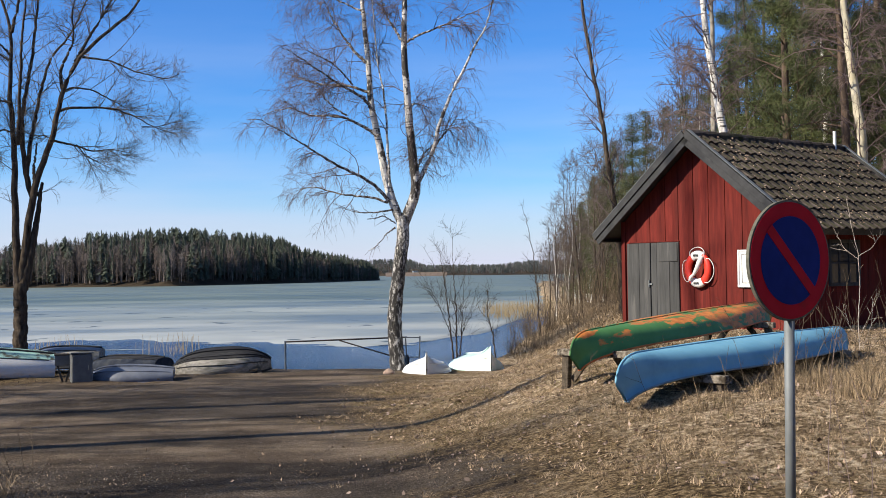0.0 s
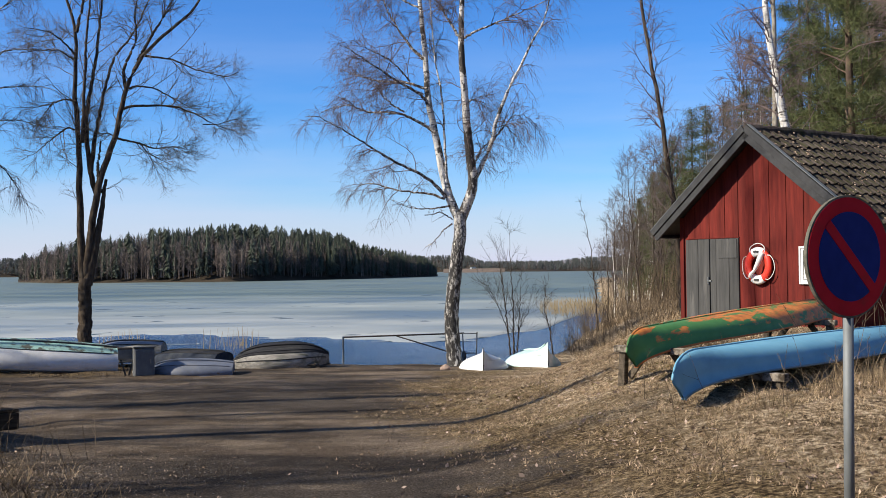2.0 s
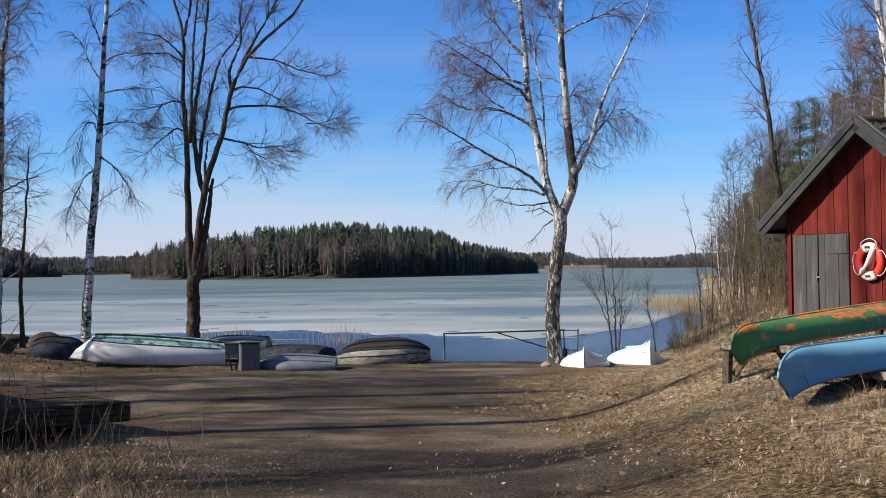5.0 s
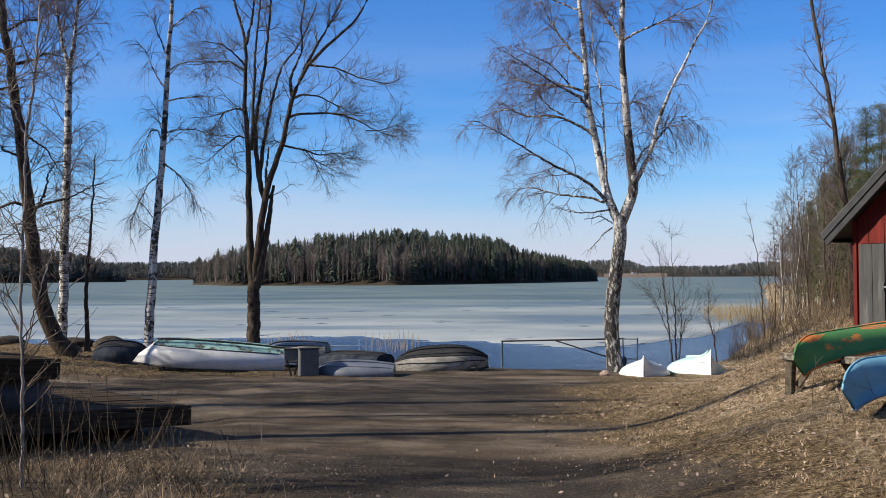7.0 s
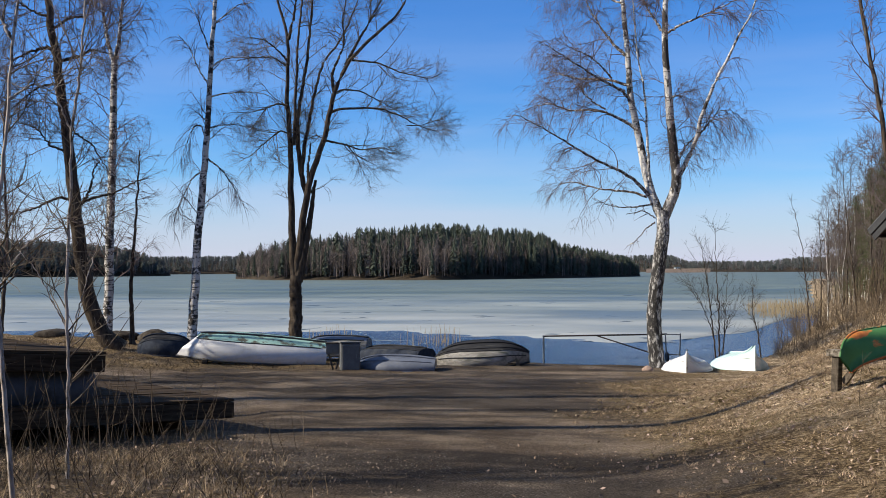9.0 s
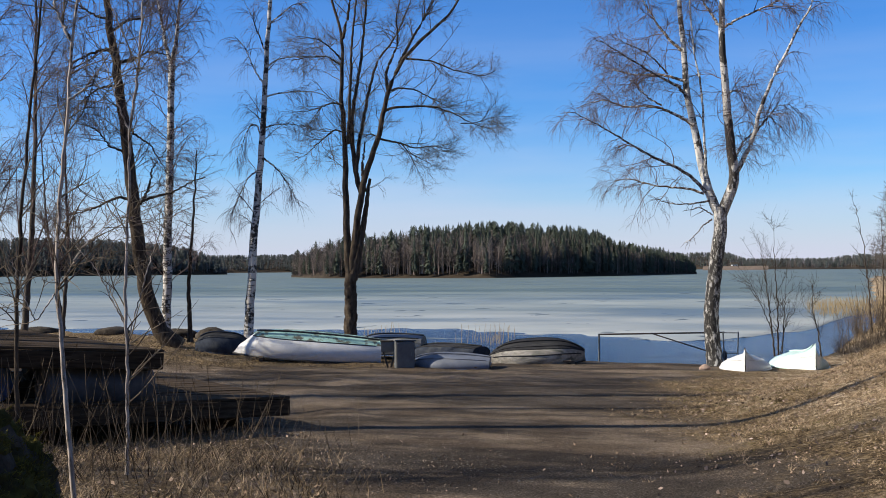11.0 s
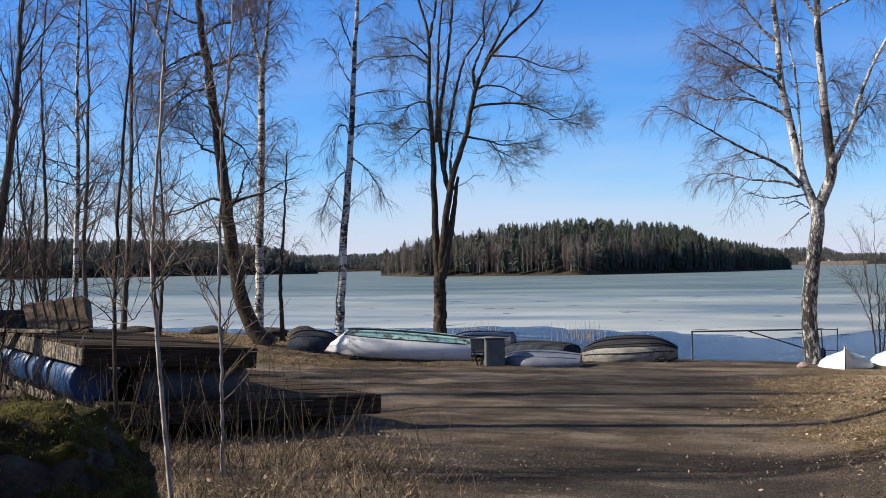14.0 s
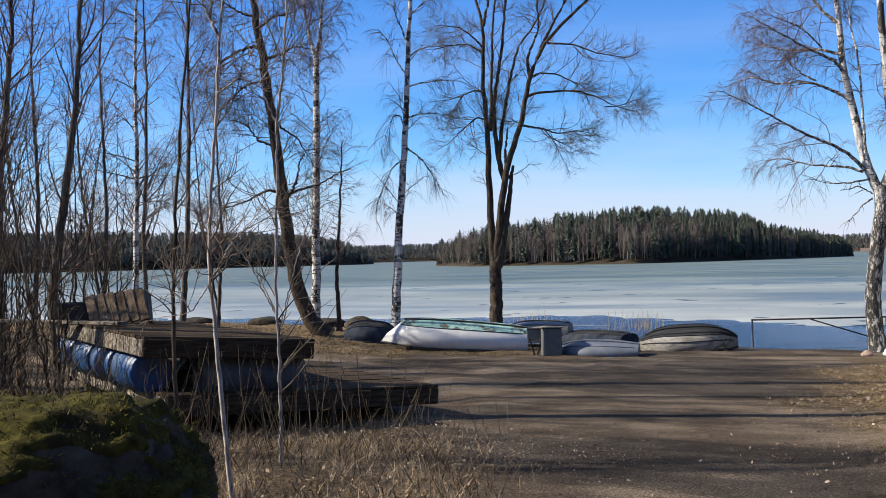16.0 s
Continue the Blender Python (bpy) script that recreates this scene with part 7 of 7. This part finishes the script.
def stalks(name, x, y, lo, hi, r, mat, label, seed, lean=0.25, twigs=2):
    rng = np.random.default_rng(seed)
    n = len(x)
    base = np.stack([x, y, height(x, y) - 0.02], 1)
    d = unit(np.stack([rng.normal(0, lean, n), rng.normal(0, lean, n), np.ones(n)], 1))
    L = rng.uniform(lo, hi, n)[:, None]
    pts, p = [base], base
    for _ in range(4):
        d = unit(d + rng.normal(0, 0.09, (n, 3)))
        p = p + d * L / 4
        pts.append(p)
    P = np.stack(pts, 1)
    R = np.linspace(1.0, 0.45, 5)[None] * rng.uniform(0.6, 1.2, (n, 1)) * r
    pieces = [tubes(P, R, 4)]
    if twigs:
        Q, S = sprout(rng, P, R, twigs, (0.4, 1.0), (0.06, 0.28), (20, 50), 4, rise=0.05, wander=0.15, thick=0.6, tip=0.0008)
        pieces.append(tubes(Q, S, 3))
    V, F = joined(pieces)
    return tagged(mesh_object(name, V, F, mat), label, "weeds", kind="stuff")


x, y = scatter(180, -7.4, -4.0, 6.2, 9.6, lambda x, y: 1.0 * (y < 8.9 + (x + 6.9) * 0.9) * (x < -0.35 * y - 1.2))
stalks("dead_weeds", x, y, 0.35, 1.0, 0.0042, STALK, "tall dry dead weed stalks before the jetties", 4)
x, y = scatter(90, -5.2, -2.2, 5.2, 10.0, lambda x, y: 1.0 * (x < -0.3 * y - 0.6))
stalks("dead_weeds", x, y, 0.2, 0.55, 0.003, STALK, "thin dead weed stalks on the verge", 5)
x, y = scatter(520, -12.5, -7.2, 7.0, 12.0, lambda x, y: 1.0 * (y < 8.9 - (x + 6.9) * 0.9))
stalks("dead_weeds", x, y, 0.4, 1.6, 0.005, STALK, "tangle of dead stems beside the jetties", 6, 0.4, 3)
x, y = scatter(260, 1.2, 6.0, 5.5, 13.5, lambda x, y: 0.7 * clumps(x, y))
stalks("dead_weeds", x, y, 0.15, 0.6, 0.0026, STALK, "thin brown weed stems on the bank", 7)
x, y = scatter(60, 3.0, 4.7, 9.6, 12.0, lambda x, y: 1.0 + 0 * x)
stalks("dead_weeds", x, y, 0.3, 0.85, 0.0035, STALK, "pale dead stems before the blue canoe", 8)
x, y = scatter(26, 5.2, 9.5, 14.5, 18.0, lambda x, y: 1.0 + 0 * x)
stalks("dead_weeds", x, y, 0.5, 1.4, 0.0035, STALK, "pale dead stems beside the hut wall", 9)



x, y = scatter(1100, 1.9, 7.5, 23.0, 40.0, lambda x, y: 1.0 * ((x > 3.0) | (y > 29)) * (np.interp(x, SHORE_X, SHORE_Y) - y > -1.0) * ((x < 3.0) | (y > 25)))
stalks("dead_weeds", x, y, 0.4, 1.7, 0.006, STALK, "dense dead stems and shoots on the shore slope", 15, 0.2, 4)
x, y = scatter(9000, 1.9, 7.5, 22.0, 36.0, lambda x, y: 1.0 * (np.interp(x, SHORE_X, SHORE_Y) - y > 0))
n = len(x)
blades("dry_grass", x, y, rng.uniform(0.05, 0.2, n), rng.uniform(0.008, 0.016, n), rng.uniform(0.4, 1.6, n), OLD_STRAW, "long dead grass on the shore slope", 23)
x, y = scatter(16, 2.05, 2.9, 5.0, 6.4, lambda x, y: 1.0 + 0 * x)
stalks("dead_weeds", x, y, 0.45, 0.85, 0.0022, TWIG, "thin dark shoots standing on the bank", 16, 0.12, 1)


def reeds(x, y, lo, hi, r, label, seed):
    rng = np.random.default_rng(seed)
    n = len(x)
    base = np.stack([x, y, np.full(n, -0.1)], 1)
    L = rng.uniform(lo, hi, n)
    lean = rng.normal(0, 0.1, (n, 2))
    tip = base + np.stack([lean[:, 0] * L, lean[:, 1] * L, L], 1)
    P = np.stack([base, (base + tip) / 2, tip], 1)
    V, F = tubes(P, np.full((n, 3), r) * np.array([1, 0.9, 0.6]), 3)
    tagged(mesh_object("reeds", V, F, REED), label, "reeds", kind="stuff")


x, y = scatter(1500, 2.0, 9, 60, 78, lambda x, y: ease(0.030, 0.055, x / y + 0.006 * np.sin(y * 1.1)) + 0 * y)
reeds(x, y, 0.35, 0.85, 0.010, "bed of pale dry reeds along the far bank", 1)
x, y = scatter(60, -10.4, -8.4, 36.5, 39.5, lambda x, y: 0.8 + 0 * x)
reeds(x, y, 0.25, 0.85, 0.007, "small clump of pale reeds standing in open water", 2)
x, y = scatter(30, -14.2, -12.6, 37, 39, lambda x, y: 0.8 + 0 * x)
reeds(x, y, 0.3, 0.8, 0.010, "thin clump of pale reeds in open water", 3)


def litter(name, x, y, lo, hi, mat, label, category, seed, stones=False):
    rng = np.random.default_rng(seed)
    n = len(x)
    c = np.stack([x, y, height(x, y) + (0.0 if stones else 0.012)], 1)
    s = rng.uniform(lo, hi, (n, 1))
    if stones:
        d = np.array([(1, 0, 0), (0, 1, 0), (-1, 0, 0), (0, -1, 0), (0, 0, 0.7), (0, 0, -0.7)], float)
        V = (c[:, None] + d[None] * s[:, None] * rng.uniform(0.6, 1.3, (n, 6, 1))).reshape(-1, 3)
        f = np.array([(0, 1, 4), (1, 2, 4), (2, 3, 4), (3, 0, 4), (1, 0, 5), (2, 1, 5), (3, 2, 5), (0, 3, 5)])
        F = (np.arange(n)[:, None, None] * 6 + f[None]).reshape(-1, 3)
    else:
        a = unit(rng.normal(size=(n, 3)) * (1, 1, 0.8))
        b = unit(np.cross(a, rng.normal(size=(n, 3)) * (0.8, 0.8, 0) + np.array([0, 0, 1.0])))
        V = np.stack([c - a * s, c + b * s * 0.55, c + a * s, c - b * s * 0.55], 1).reshape(-1, 3)
        F = (np.arange(n)[:, None] * 4 + np.arange(4)[None])
    return tagged(mesh_object(name, V, F, mat), label, category, kind="stuff")


x, y = scatter(120000, -1.8, 8, 4.2, 21, lambda x, y: grassy(x, y) * 0.8 * (0.3 + 0.7 * ease(-0.3, 0.5, hills(x * 1.3, y * 1.5, 4.0))) * np.clip(9 / y, 0.35, 1))
litter("leaf_litter", x, y, 0.004, 0.015, LEAF, "brown fallen leaves scattered in dry grass", "leaves", 1)
x, y = scatter(16000, -1.8, 8, 4.2, 24, lambda x, y: grassy(x, y) * 0.6 * ease(-0.35, 0.35, hills(x * 0.9, y * 0.9, 5.0)) * np.clip(9 / y, 0.35, 1))
litter("leaf_litter", x, y, 0.012, 0.032, GREY_LEAF, "pinkish-grey curled leaves lying on the bank", "leaves", 7)
x, y = scatter(16000, -6.5, -1.0, 4.2, 11.0, lambda x, y: np.clip(grassy(x, y), 0.015, 1) * 0.8)
litter("leaf_litter", x, y, 0.008, 0.024, LEAF, "brown fallen leaves along the verge", "leaves", 2)
x, y = scatter(10000, -5.8, -1.8, 6.6, 10.4, lambda x, y: np.exp(-((x + 3.6 + (y - 8.7) * 0.35) / 1.0) ** 2 - ((y - 8.7) / 1.1) ** 2) * 0.8)
litter("leaf_litter", x, y, 0.004, 0.013, PALE_LEAF, "pale curled leaves and chips on the verge", "leaves", 5)
x, y = scatter(26000, -8, 1.5, 5, 26, lambda x, y: (1 - grassy(x, y)) * (0.15 + 0.85 * ease(0.1, 0.6, hills(x * 1.3, y * 1.3, 9.0))))
litter("gravel", x, y, 0.004, 0.012, STONE, "loose small stones on the gravel track", "gravel", 3, True)


# ---- cottage on the far shore ----
def cottage():
    a, d = radians(-1.45), 1130.0
    root = thing("cottage", pose(d * math.sin(a), d * math.cos(a), 2.2, 0, 0, 25), "tiny white cottage on the far shore", "house")
    part("wall", a_box((5, 4, 3.0), pose(0, 0, 1.2), 0), WHITE_HULL, root)
    part("gable_window", a_box((1.2, 0.1, 1.4), pose(-1.5, -2.04, 1.4), 0), TAR_WOOD, root)
    part("door", a_box((1.1, 0.1, 2.0), pose(1.2, -2.04, 1.0), 0), TAR_WOOD, root)
    bm = bmesh.new()
    p = [bm.verts.new(q) for q in [(-3.8, -2.9, 2.7), (3.8, -2.9, 2.7), (3.8, 2.9, 2.7), (-3.8, 2.9, 2.7), (-3.8, 0, 5.0), (3.8, 0, 5.0)]]
    for f in [(0, 1, 5, 4), (2, 3, 4, 5), (3, 0, 4), (1, 2, 5), (3, 2, 1, 0)]:
        bm.faces.new([p[i] for i in f])
    part("roof", bm, TILE, root)


cottage()
